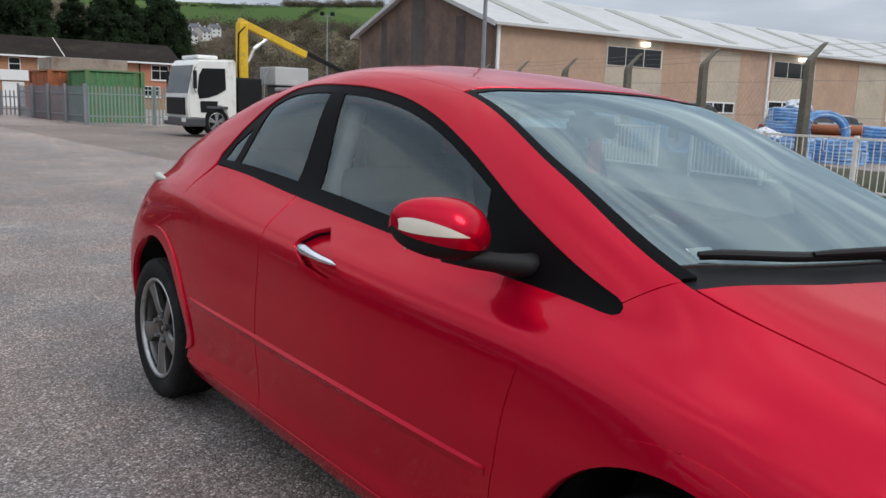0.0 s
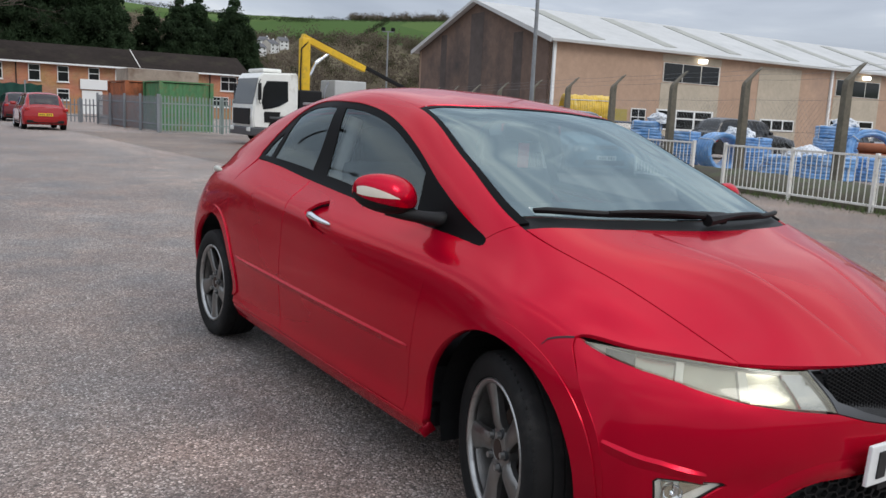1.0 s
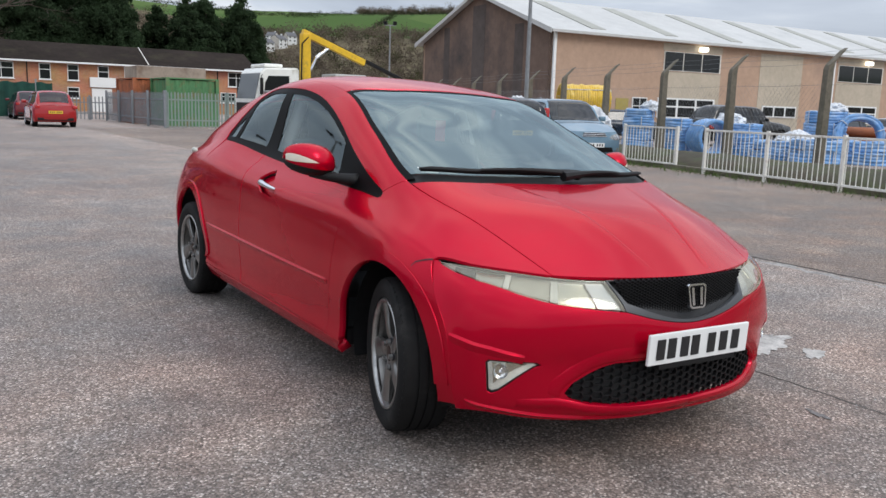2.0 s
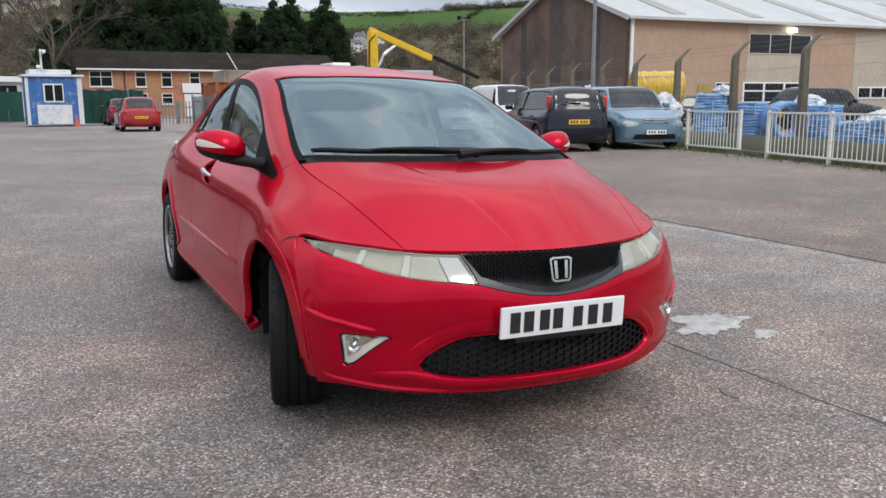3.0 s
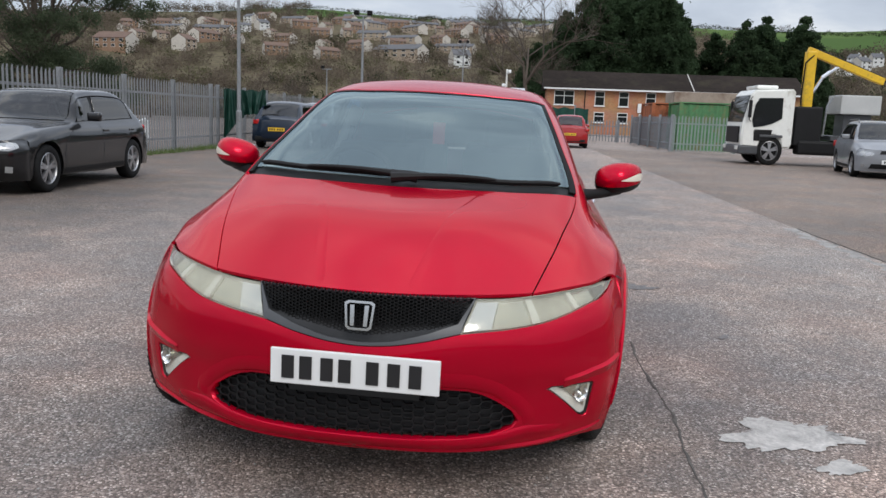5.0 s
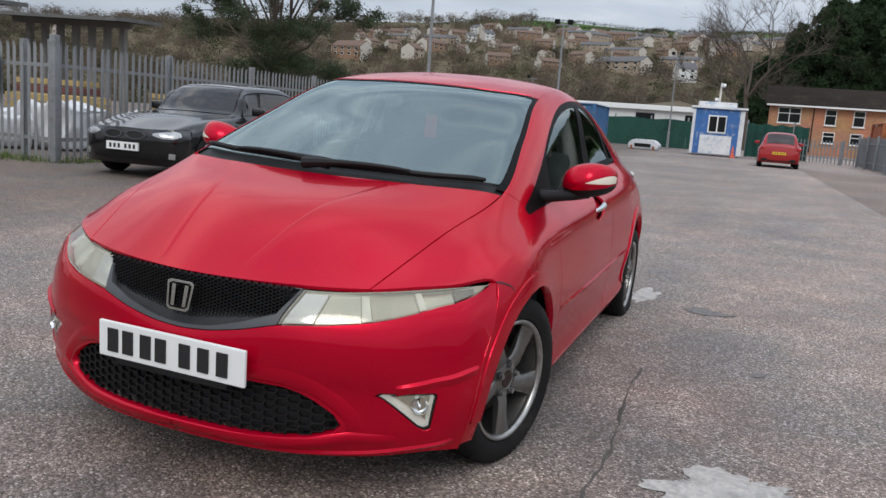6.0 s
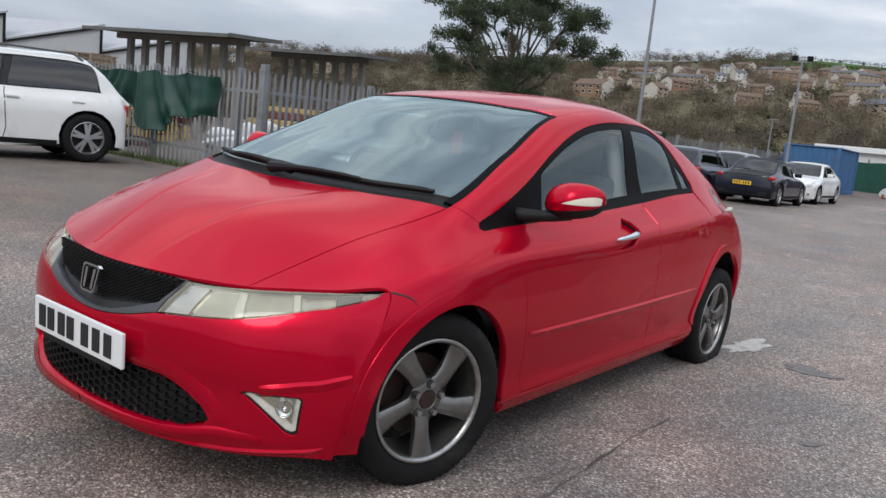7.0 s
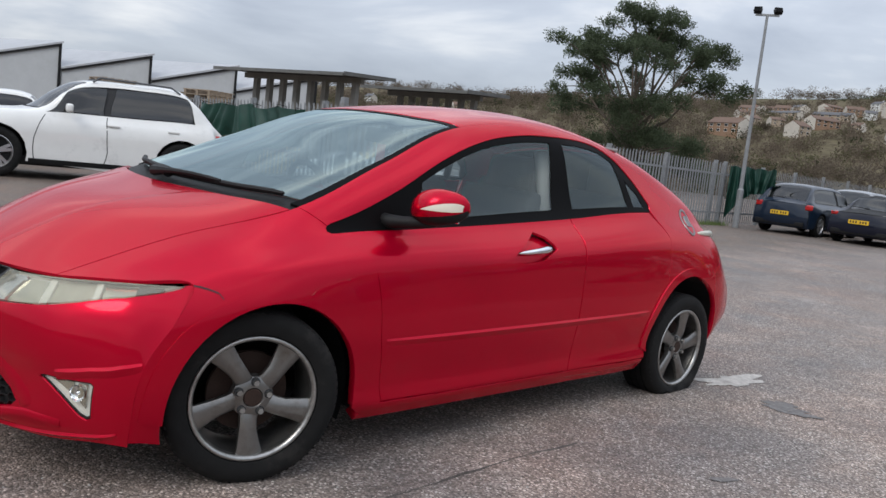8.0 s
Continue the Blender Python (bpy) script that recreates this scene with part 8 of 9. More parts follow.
x, y = at_bearing(60.0, 28.8)
pipe_coil("pipe_coil", pose(x, y, 0.75, 78, 0, -40) @ Matrix.Translation((0, 0, -0.15)), 0.75, 0.55, 0.3, M["blue_pipe"], "coil of blue plastic pipe leaning on a stack", group="blue pipe coils")
pipe_coil("yellow_coil", pose(20.75, 22.9, 1.72, 90, 0, 62) @ Matrix.Translation((0, 0, -1.0)), 0.66, 0.50, 2.0, M["yellow_pipe"], "coil of bright yellow gas pipe lying on its side")
pipe_coil("yellow_coil", pose(20.75, 22.9, 0.55, 90, 0, 62) @ Matrix.Translation((0, 0, -0.9)), 0.55, 0.40, 1.8, M["pale_yellow_pipe"], "pale wrapped coil of yellow gas pipe under another")
for az, d, z, r, h, k in ((47.2, 28.2, 1.36, 0.35, 0.25, 1), (52.3, 28.6, 1.0, 0.45, 0.28, 2), (56.3, 27.4, 0.6, 0.6, 0.35, 3), (58.4, 29.4, 1.5, 0.4, 0.22, 4), (43.3, 29.5, 0.75, 0.6, 0.7, 5)):
    x, y = at_bearing(az, d)
    if z < 1:
        z = max(z - 0.2, 0)
    wrap_sheet(x, y, z, r, h, k * 3.7)
# pallets of white sacks
for k in range(7):
    x, y = 19.6 + (k % 4) * 1.05 + noise.noise((k, 1, 1)) * 0.3, 26.2 + (k // 4) * 1.5 + (k % 4) * 0.7
    wrap_sheet(x, y, 0.0, 0.55, 1.0 + 0.45 * noise.noise((k * 2.2, 0, 0)), 20 + k * 2.3)
# wrapped white pallets by the shed
for k, az in enumerate((36.9, 37.9, 38.9, 39.8, 40.8, 41.6)):
    x, y = at_bearing(az, 36.5 + (k % 2) * 0.8)
    wrap_sheet(x, y, 0.0, 0.62, 1.30 + 0.25 * noise.noise((k * 1.7, 2, 0)), 50 + k * 3.1)
# clay pipes
for k in range(9):
    row, col = divmod(k, 4)
    bm = bmesh.new()
    revolve(bm, [(0.17, -1.5), (0.17, 1.35), (0.205, 1.38), (0.205, 1.5), (0.165, 1.5), (0.15, 1.3), (0.15, -1.5)], 24, closed=True)
    ob = part("drain_pipe", bm, M["orange_pipe"], smooth=True)
    ob.matrix_basis = pose(24.4, 13.2, 0.2 + row * 0.34, 0, 0, -38) @ Matrix.Translation((0, (col + row * 0.5) * 0.42 - 0.6, 0))
    tagged(ob, "terracotta coloured drain pipe in a stack", "pipe", "stacked drain pipes")


# ---- crane lorry ----
M["lorry_white"] = material("white_lorry_paint", (0.80, 0.80, 0.75), rough=0.4, coat=0.5, vary=0.06, stain=(0.45, 0.42, 0.35), stain_amount=0.2, stain_scale=1.6)
M["crane_yellow"] = material("crane_yellow_paint", (0.72, 0.44, 0.015), rough=0.45, vary=0.1, stain=(0.3, 0.2, 0.05), stain_amount=0.2, stain_scale=3)
lorry = thing("crane_lorry", pose(7.42, 25.6, 0, 0, 0, -90) @ Matrix.Diagonal((1, 0.97, 1.12, 1)), "white flatbed lorry with a folded yellow loading crane", "lorry")
bm = bmesh.new()
cab = [(0.06, 0.52), (0.02, 0.85), (0.05, 1.2), (0.26, 2.02), (0.40, 2.16), (1.60, 2.20), (1.68, 2.12), (1.68, 0.62), (1.62, 0.50), (1.36, 0.50), (1.30, 0.72), (1.12, 0.86), (0.86, 0.86), (0.68, 0.72), (0.62, 0.50)]
prism(bm, [(y, z) for y, z in cab], 2.1, Matrix(((0, 1, 0, -1.05), (1, 0, 0, 0), (0, 0, 1, 0), (0, 0, 0, 1))))
bmesh.ops.bevel(bm, geom=[e for e in bm.edges if abs(e.verts[0].co.x - e.verts[1].co.x) < 0.01], offset=0.05, segments=3, affect="EDGES")
part("cab", bm, M["lorry_white"], lorry, smooth=False)
part("windscreen", boxed((-0.95, -0.014, 0), (0.95, 0.016, 0.80), pose(0, 0.05, 1.22, -14.5), 0.01), M["car_glass"], lorry)
part("grille", boxed((-0.8, -0.02, 0.62), (0.8, 0.03, 1.1), None, 0.02), M["black_plastic"], lorry)
part("front_bumper", boxed((-1.06, -0.04, 0.30), (1.06, 0.60, 0.55), None, 0.04), M["grey_trim"], lorry)
part("roof_deflector", boxed((-0.7, 0.5, 2.19), (0.7, 1.2, 2.30), None, 0.05), M["lorry_white"], lorry)
for s in (-1, 1):
    w = bmesh.new()
    prism(w, [(0.34, 1.28), (0.40, 1.72), (0.52, 1.92), (1.28, 1.94), (1.30, 1.35), (1.0, 1.20), (0.70, 1.12), (0.40, 1.08)], 0.02, Matrix(((0, 1, 0, s * 1.05 + (0.0 if s > 0 else -0.02)), (1, 0, 0, 0), (0, 0, 1, 0), (0, 0, 0, 1))))
    part("side_window", w, M["dark_glass"], lorry)
    w = bmesh.new()
    prism(w, [(0.42, 0.98), (0.46, 1.02), (1.02, 1.02), (0.98, 0.80), (0.86, 0.70), (0.44, 0.70)], 0.015, Matrix(((0, 1, 0, s * 1.052 + (0.0 if s > 0 else -0.015)), (1, 0, 0, 0), (0, 0, 1, 0), (0, 0, 0, 1))))
    part("step_panel", w, M["black_plastic"], lorry)
    part("headlamp", boxed((s * 0.82 - 0.18, -0.055, 0.42), (s * 0.82 + 0.18, 0.0, 0.54), None, 0.02), M["lamp_clear"], lorry)
    m_ = part("door_mirror", boxed((s * 1.2 - 0.06, 0.16, 1.35), (s * 1.2 + 0.06, 0.26, 1.85), None, 0.03), M["black_plastic"], lorry)
    bm = bmesh.new()
    tube(bm, [(s * 1.04, 0.3, 1.95), (s * 1.2, 0.2, 1.9), (s * 1.2, 0.2, 1.3), (s * 1.04, 0.3, 1.25)], 0.015, 6)
    part("mirror_arm", bm, M["black_plastic"], m_)
    part("mudguard", boxed((s * 0.9 - 0.2, 0.62, 0.80), (s * 0.9 + 0.2, 1.36, 0.88), None, 0.02), M["grey_trim"], lorry)
    for y in (0.99, 4.3):
        w = part("wheel", SW_BACK, None, lorry)
        w.matrix_basis = pose(s * 0.93, y, 0.42, 0, 0, 180 if s < 0 else 0) @ Matrix.Diagonal((1.15, 1.32, 1.32, 1))
        part("tyre", SW_TYRE, None, w)
        part("rim", SW_RIM, None, w)
part("chassis", boxed((-0.42, 1.3, 0.48), (0.42, 6.0, 0.72), None, 0.01), M["black_plastic"], lorry)
part("flatbed", boxed((-1.08, 2.9, 0.78), (1.08, 6.0, 0.92), None, 0.01), M["grey_trim"], lorry)
part("fuel_tank", boxed((0.5, 1.9, 0.34), (1.05, 3.3, 0.76), None, 0.08), M["black_plastic"], lorry)
part("stowage_box", boxed((-0.9, 1.75, 0.60), (1.0, 2.62, 1.72), None, 0.05), M["black_plastic"], lorry)
crane = part("crane_column", boxed((-0.18, 2.2, 1.2), (0.18, 2.52, 3.35), None, 0.05), M["crane_yellow"], lorry)
part("crane_base", boxed((-0.75, 1.85, 0.9), (0.75, 2.4, 1.25), None, 0.03), M["black_plastic"], crane)
bm = bmesh.new()
a = Vector((0, 2.25, 3.38))
box(bm, (-0.11, 0, -0.11), (0.11, 2.7, 0.10), Matrix.Translation(a) @ pose(0, 0, 0, -18.2), 0.02)
part("boom", bm, M["crane_yellow"], crane)
bm = bmesh.new()
box(bm, (-0.10, 0.3, 0.03), (0.10, 4.9, 0.14), Matrix.Translation(a) @ pose(0, 0, 0, -18.6), 0.02)
part("inner_boom", bm, M["black_plastic"], crane)
bm = bmesh.new()
tube(bm, [(0, 2.5, 2.1), (0, 2.8, 2.6), (0, 3.3, 2.95)], 0.06, 8)
part("boom_ram", bm, M["chrome"], crane)
bm = bmesh.new()
tube(bm, [(0.12, 2.2, 1.3), (0.24, 2.1, 2.0), (0.2, 2.15, 3.0), (0.14, 2.5, 3.3)], 0.03, 6)
tube(bm, [(-0.12, 2.5, 1.3), (-0.24, 2.65, 2.0), (-0.2, 2.6, 3.0)], 0.03, 6)
part("hose", bm, M["rubber"], crane)
part("grey_tank", boxed((-0.6, 3.3, 1.55), (0.6, 4.6, 2.10), None, 0.04), M["sheet_roof"], lorry, "pale grey metal tank on the bed")
part("tank_stand", boxed((-0.4, 3.5, 0.92), (0.4, 4.4, 1.55), None, 0.02), M["grey_trim"], lorry)
bm = bmesh.new()
tube(bm, [(0.9, 2.7, 0.9), (0.9, 2.75, 1.75), (0.9, 2.9, 2.0)], 0.035, 6)
part("exhaust", bm, M["galv"], lorry)


# ---- beyond the left fence: open canopies, stores, grey sheds ----
M["canopy_roof"] = material("mossy_felt_roof", (0.055, 0.052, 0.047), rough=0.9, vary=0.25, grain=3)
M["canopy_edge"] = material("weathered_grey_edge", (0.12, 0.12, 0.115), rough=0.8, vary=0.2)
M["column"] = material("grey_concrete_column", (0.21, 0.205, 0.19), rough=0.85, vary=0.15, stain=(0.16, 0.15, 0.13), stain_amount=0.3, stain_scale=2)


def canopy(x, y, turn, z, ln, depth, n, label):
    """An open canopy: a thin flat roof on one row of columns; its front right corner at x, y."""
    c = thing("open_canopy", pose(x, y, 0, 0, 0, turn), label, "canopy", "open canopies")
    bm = bmesh.new()
    prism(bm, [(0, z - 0.06), (depth, z + 0.12), (depth, z + 0.20), (0, z + 0.02)], ln, Matrix(((0, 1, 0, -ln), (1, 0, 0, 0), (0, 0, 1, 0), (0, 0, 0, 1))))
    part("roof", bm, M["canopy_roof"], c)
    part("edge_board", boxed((-ln, -0.05, z - 0.10), (0, 0.0, z + 0.04)), M["canopy_edge"], c)
    part("edge_board", boxed((0.0, 0.0, -0.08), (0.05, depth, 0.08), Matrix.Translation((0, 0, z)) @ pose(0, 0, 0, math.degrees(0.05))), M["canopy_edge"], c)
    part("beam", boxed((-ln + 0.3, depth * 0.5 - 0.12, z - 0.24), (-0.4, depth * 0.5 + 0.12, z)), M["column"], c)
    for k in range(n):
        q = -0.8 - (ln - 1.9) * k / (n - 1)
        part("column", boxed((q - 0.13, depth * 0.5 - 0.13, 0), (q + 0.13, depth * 0.5 + 0.13, z - 0.2), None, 0.02), M["column"], c)
    return c


canopy(-25.3, 19.1, 12, 4.06, 8.2, 3.5, 8, "flat-roofed open canopy on concrete columns")
canopy(-23.9, 25.1, 12, 4.12, 6.4, 3.7, 7, "long flat-roofed open canopy on concrete columns")
M["timber"] = material("yellow_sawn_timber", (0.42, 0.30, 0.12), rough=0.8, vary=0.25, grain=6)
M["bag"] = material("white_woven_sack", (0.60, 0.61, 0.62), rough=0.7, vary=0.15, bump=0.5, bump_scale=10)
M["rust_red"] = material("dark_red_oxide", (0.14, 0.045, 0.035), rough=0.8, vary=0.25)
rng = random.Random(8)
for k in range(14):
    x, y = -10.6 - rng.random() * 4.5, 8.6 + k * 0.9 + rng.random() * 0.4
    h = 0.50 + rng.random() * 0.30
    bm = bmesh.new()
    box(bm, (-0.55, -0.6, 0), (0.55, 0.6, h), None, 0.16)
    bmesh.ops.subdivide_edges(bm, edges=bm.edges[:], cuts=3, use_grid_fill=True)
    for v in bm.verts:
        v.co += Vector((noise.noise(v.co * 3 + Vector((k, 0, 0))), noise.noise(v.co * 3 + Vector((0, k, 0))), noise.noise(v.co * 2.5 + Vector((0, 0, k))) * v.co.z * 2.0)) * 0.20
    ob = part("bulk_bag", bm, M["bag"], smooth=True)
    ob.matrix_basis = pose(x, y, 0, 0, 0, rng.random() * 40)
    tagged(ob, "white woven bulk sack behind the fence", "sack", "white bulk sacks")
for k in range(8):
    x, y, z = -17.5 - (k % 3) * 2.2, 9.0 + k * 2.1, 0.0
    stackt = thing("timber_stack", pose(x, y, 0, 0, 0, rng.uniform(-6, 6)), "stack of yellow timber beams behind the fence", "timber stack", "timber stacks")
    for r_ in range(4 + k % 3):
        for q in range(3):
            part("beam", boxed((-1.4, q * 0.36, r_ * 0.24 + 0.02), (1.4, q * 0.36 + 0.3, r_ * 0.24 + 0.21), None, 0.01), M["timber"] if (r_ + k) % 4 else M["rust_red"], stackt)
# stacks of old pallets behind the white cars
M["pallet_wood"] = material("grey_pallet_wood", (0.30, 0.24, 0.18), rough=0.9, vary=0.3, grain=9, per_piece=0.4)
SLAT = bpy.data.meshes.new("slat")
bm = boxed((-0.6, -0.05, 0), (0.6, 0.05, 0.022))
bm.to_mesh(SLAT)
bm.free()
SLAT.materials.append(M["pallet_wood"])
for k, (x, y, n) in enumerate(((-22.3, 8.4, 16), (-21.6, 9.6, 15), (-21.0, 10.9, 16))):
    pile = thing("pallet_stack", pose(x, y, 0, 0, 0, rng.uniform(0, 40)), "stack of weathered wooden pallets behind the fence", "pallet stack", "pallet stacks")
    for j in range(n):
        z = j * 0.145
        for q in range(5):
            ob = part("slat", SLAT, None, pile)
            ob.matrix_basis = pose(rng.uniform(-0.04, 0.04), -0.44 + q * 0.22, z + 0.12, 0, 0, rng.uniform(-1.5, 1.5))
        for q in (-0.5, 0, 0.5):
            ob = part("bearer", SLAT, None, pile)
            ob.matrix_basis = pose(q, 0, z, 0, 0, 90) @ Matrix.Diagonal((0.82, 0.9, 5.2, 1))

# sawtooth sheds: each bay rises to a sharp peak and drops
M["grey_clad"] = material("pale_grey_cladding", (0.46, 0.475, 0.485), rough=0.6, vary=0.08, grain=2, stain=(0.42, 0.43, 0.43), stain_amount=0.3, stain_scale=0.6)
M["saw_roof"] = material("grey_sawtooth_sheeting", (0.40, 0.41, 0.43), rough=0.7, vary=0.08, grain=2)
saw = thing("sawtooth_sheds", pose(-48.3, 20.9, 0, 0, 0, 64), "row of pale grey sheds with stepped roofs", "building")
LOW, PEAK, BACK = 3.75, 5.3, Vector((-6.5, 7.0, 0))


def sheared(outline, shift, y=0.0):
    bm = bmesh.new()
    front = [bm.verts.new((x, y, z)) for x, z in outline]
    rear = [bm.verts.new(Vector((x, y, z)) + shift) for x, z in outline]
    bm.faces.new(front)
    bm.faces.new(rear[::-1])
    for k in range(len(outline)):
        bm.faces.new((front[k], rear[k], rear[k - 1], front[k - 1]))
    return bm


for k in range(-2, 3):
    x1 = k * 5.25
    x0 = x1 - 5.2
    part("bay", sheared([(x0, 0), (x1, 0), (x1, PEAK), (x0, LOW)], BACK), M["grey_clad"], saw)
    part("roof", sheared([(x0, LOW + 0.02), (x1 + 0.1, PEAK + 0.02), (x1 + 0.1, PEAK + 0.14), (x0, LOW + 0.14)], BACK, -0.1), M["saw_roof"], saw)
    part("trim", sheared([(x0, LOW - 0.12), (x1, PEAK - 0.14), (x1, PEAK + 0.0), (x0, LOW + 0.0)], Vector((0, 0.08, 0)), -0.12), M["black_plastic"], saw)
    part("trim", sheared([(x1 - 0.16, 2.6), (x1, 2.6), (x1, PEAK - 0.02), (x1 - 0.16, PEAK - 0.06)], Vector((0, 0.06, 0)), -0.10), M["black_plastic"], saw)
# tufts of weeds along the fence foot
M["weed"] = material("green_weeds", (0.09, 0.13, 0.035), rough=0.9, vary=0.4, grain=6)
def tufts(name, spots, mat, label, seed, h=(0.04, 0.16)):
    g = np.random.default_rng(seed)
    vs, fs = [], []
    for (x0, y0), (x1, y1), n, w in spots:
        for _ in range(n):
            t = g.random()
            p = np.array((x0 + (x1 - x0) * t + g.normal() * w, y0 + (y1 - y0) * t + g.normal() * w, 0.0))
            a, hh = g.uniform(0, 6.28), g.uniform(*h)
            d = np.array((math.cos(a), math.sin(a), 0)) * 0.008
            b = g.normal(size=3) * (0.05, 0.05, 0)
            k = len(vs)
            vs += [p - d, p + d, p + b + (0, 0, hh)]
            fs.append((k, k + 1, k + 2))
    me = bpy.data.meshes.new(name)
    me.from_pydata([tuple(v) for v in vs], [], fs)
    me.materials.append(mat)
    return tagged(new(name, me), label, "weeds", kind="stuff")


tufts("weeds", [((-20, 7.4), (-8.8, 7.05), 2600, 0.12), ((-8.6, 7.2), (-8.75, 21.5), 3200, 0.12), ((11.3, 4.0), (12.7, 10.2), 2500, 0.35), ((12.6, 11), (13.4, 13), 700, 0.3)], M["weed"], "short green weeds along the fence foot", 4)


# ---- trees ----
M["bark"] = material("grey_brown_bark", (0.10, 0.08, 0.062), rough=0.95, vary=0.3, grain=6, bump=0.5, bump_scale=20)
M["needles"] = material("dark_conifer_needles", (0.046, 0.076, 0.036), rough=0.85, vary=0.5, grain=1.2, spec=0.2)
M["gum_leaf"] = material("eucalyptus_leaves", (0.080, 0.104, 0.058), rough=0.7, vary=0.5, grain=1.0, spec=0.25)
M["twig"] = material("winter_twigs", (0.085, 0.066, 0.052), rough=0.95, vary=0.3, grain=1.0)
M["ivy"] = material("ivy_leaves", (0.025, 0.042, 0.016), rough=0.7, vary=0.4, grain=2)
M["scrub"] = material("winter_scrub", (0.145, 0.116, 0.088), rough=0.95, vary=0.5, grain=0.25, spec=0.1)
M["olive_scrub"] = material("olive_scrub", (0.098, 0.094, 0.052), rough=0.95, vary=0.5, grain=0.25, spec=0.1)
M["hedge"] = material("dark_hedge", (0.042, 0.050, 0.026), rough=0.95, vary=0.4, grain=0.3, spec=0.1)


def let_light_through(m, share):
    """Leaves and twigs pass part of the light that falls on their backs."""
    t = m.node_tree
    shader, out = t.nodes["Principled BSDF"], t.nodes["Material Output"]
    back = t.nodes.new("ShaderNodeBsdfTranslucent")
    t.links.new(shader.inputs["Base Color"].links[0].from_socket, back.inputs["Color"])
    mix = t.nodes.new("ShaderNodeMixShader")
    mix.inputs[0].default_value = share
    t.links.new(shader.outputs[0], mix.inputs[1])
    t.links.new(back.outputs[0], mix.inputs[2])
    t.links.new(mix.outputs[0], out.inputs["Surface"])


for key in ("needles", "gum_leaf", "scrub", "olive_scrub", "hedge"):
    let_light_through(M[key], 0.5)


def leaf_mesh(name, pos, size, seed, mat, droop=0.0, aspect=0.45):
    """Many small leaf blades at the given places."""
    g = np.random.default_rng(seed)
    n = len(pos)
    d = g.normal(size=(n, 3))
    d[:, 2] -= droop
    d /= np.linalg.norm(d, axis=1, keepdims=True)
    s = np.cross(d, g.normal(size=(n, 3)))
    s /= np.linalg.norm(s, axis=1, keepdims=True)
    ln = (np.asarray(size) * g.uniform(0.6, 1.4, n))[:, None]
    v = np.stack([pos - d * ln * 0.5, pos + s * ln * aspect * 0.5, pos + d * ln * 0.5, pos - s * ln * aspect * 0.5], 1).reshape(-1, 3)
    f = np.arange(4 * n).reshape(-1, 4)
    me = bpy.data.meshes.new(name)
    me.from_pydata(v.tolist(), [], f.tolist())
    me.materials.append(mat)
    return me


def conifer(x, y, h, r, seed):
    g = np.random.default_rng(seed)
    tree = thing("conifer_tree", pose(x, y, rise(x, y) - 0.3), "tall dark green conifer with drooping tiers behind the brick building", "tree", "dark conifers")
    bm = bmesh.new()
    tube(bm, [(0, 0, 0), (0.05, 0, h * 0.5), (0, 0, h * 0.97)], [0.34, 0.22, 0.03], 8)
    part("trunk", bm, M["bark"], tree)
    pts = []
    tiers = int(h * 1.25)
    for k in range(tiers):
        t = 0.10 + 0.88 * k / (tiers - 1)
        reach = r * 1.25 * min(1.0, (1 - t) ** 0.58 * 1.12) + 0.12
        for q in range(int(5 + reach * 2.2)):
            a = g.uniform(0, 6.283)
            ln = reach * g.uniform(0.55, 1.15)
            n = int(60 + 85 * ln)
            f = g.random(n) ** 0.65
            wide = (0.12 + 0.30 * ln * (1 - f)) * 0.9
            across = g.normal(size=n) * wide
            x = math.cos(a) * f * ln - math.sin(a) * across
            y = math.sin(a) * f * ln + math.cos(a) * across
            z = h * t + g.normal() * 0.15 + 0.10 * ln * f - 0.34 * ln * f * f + g.normal(size=n) * (0.10 + 0.05 * ln)
            pts.append(np.stack([x, y, z], 1))
    pts = np.concatenate(pts)
    part("crown", leaf_mesh("crown", pts, 0.34, seed, M["needles"], droop=0.3, aspect=0.42), None, tree)
    return tree


for k, (x, y, h, r) in enumerate(((4.6, 97, 14.2, 4.0), (7.6, 94, 17.0, 4.6), (11.0, 99, 19.0, 5.4), (14.6, 95, 18.4, 5.0), (17.6, 100, 16.2, 4.2), (22.0, 98, 12.2, 3.2), (24.8, 95, 13.4, 3.8), (28.0, 99, 14.6, 4.2), (31.0, 95, 14.0, 4.0), (33.6, 99, 11.6, 3.2), (1.4, 101, 11.0, 3.2), (9.4, 92, 12.0, 4.0), (16.2, 93, 12.0, 4.0), (26.4, 93, 10.0, 3.4))):
    conifer(x, y, h, r, 40 + k)


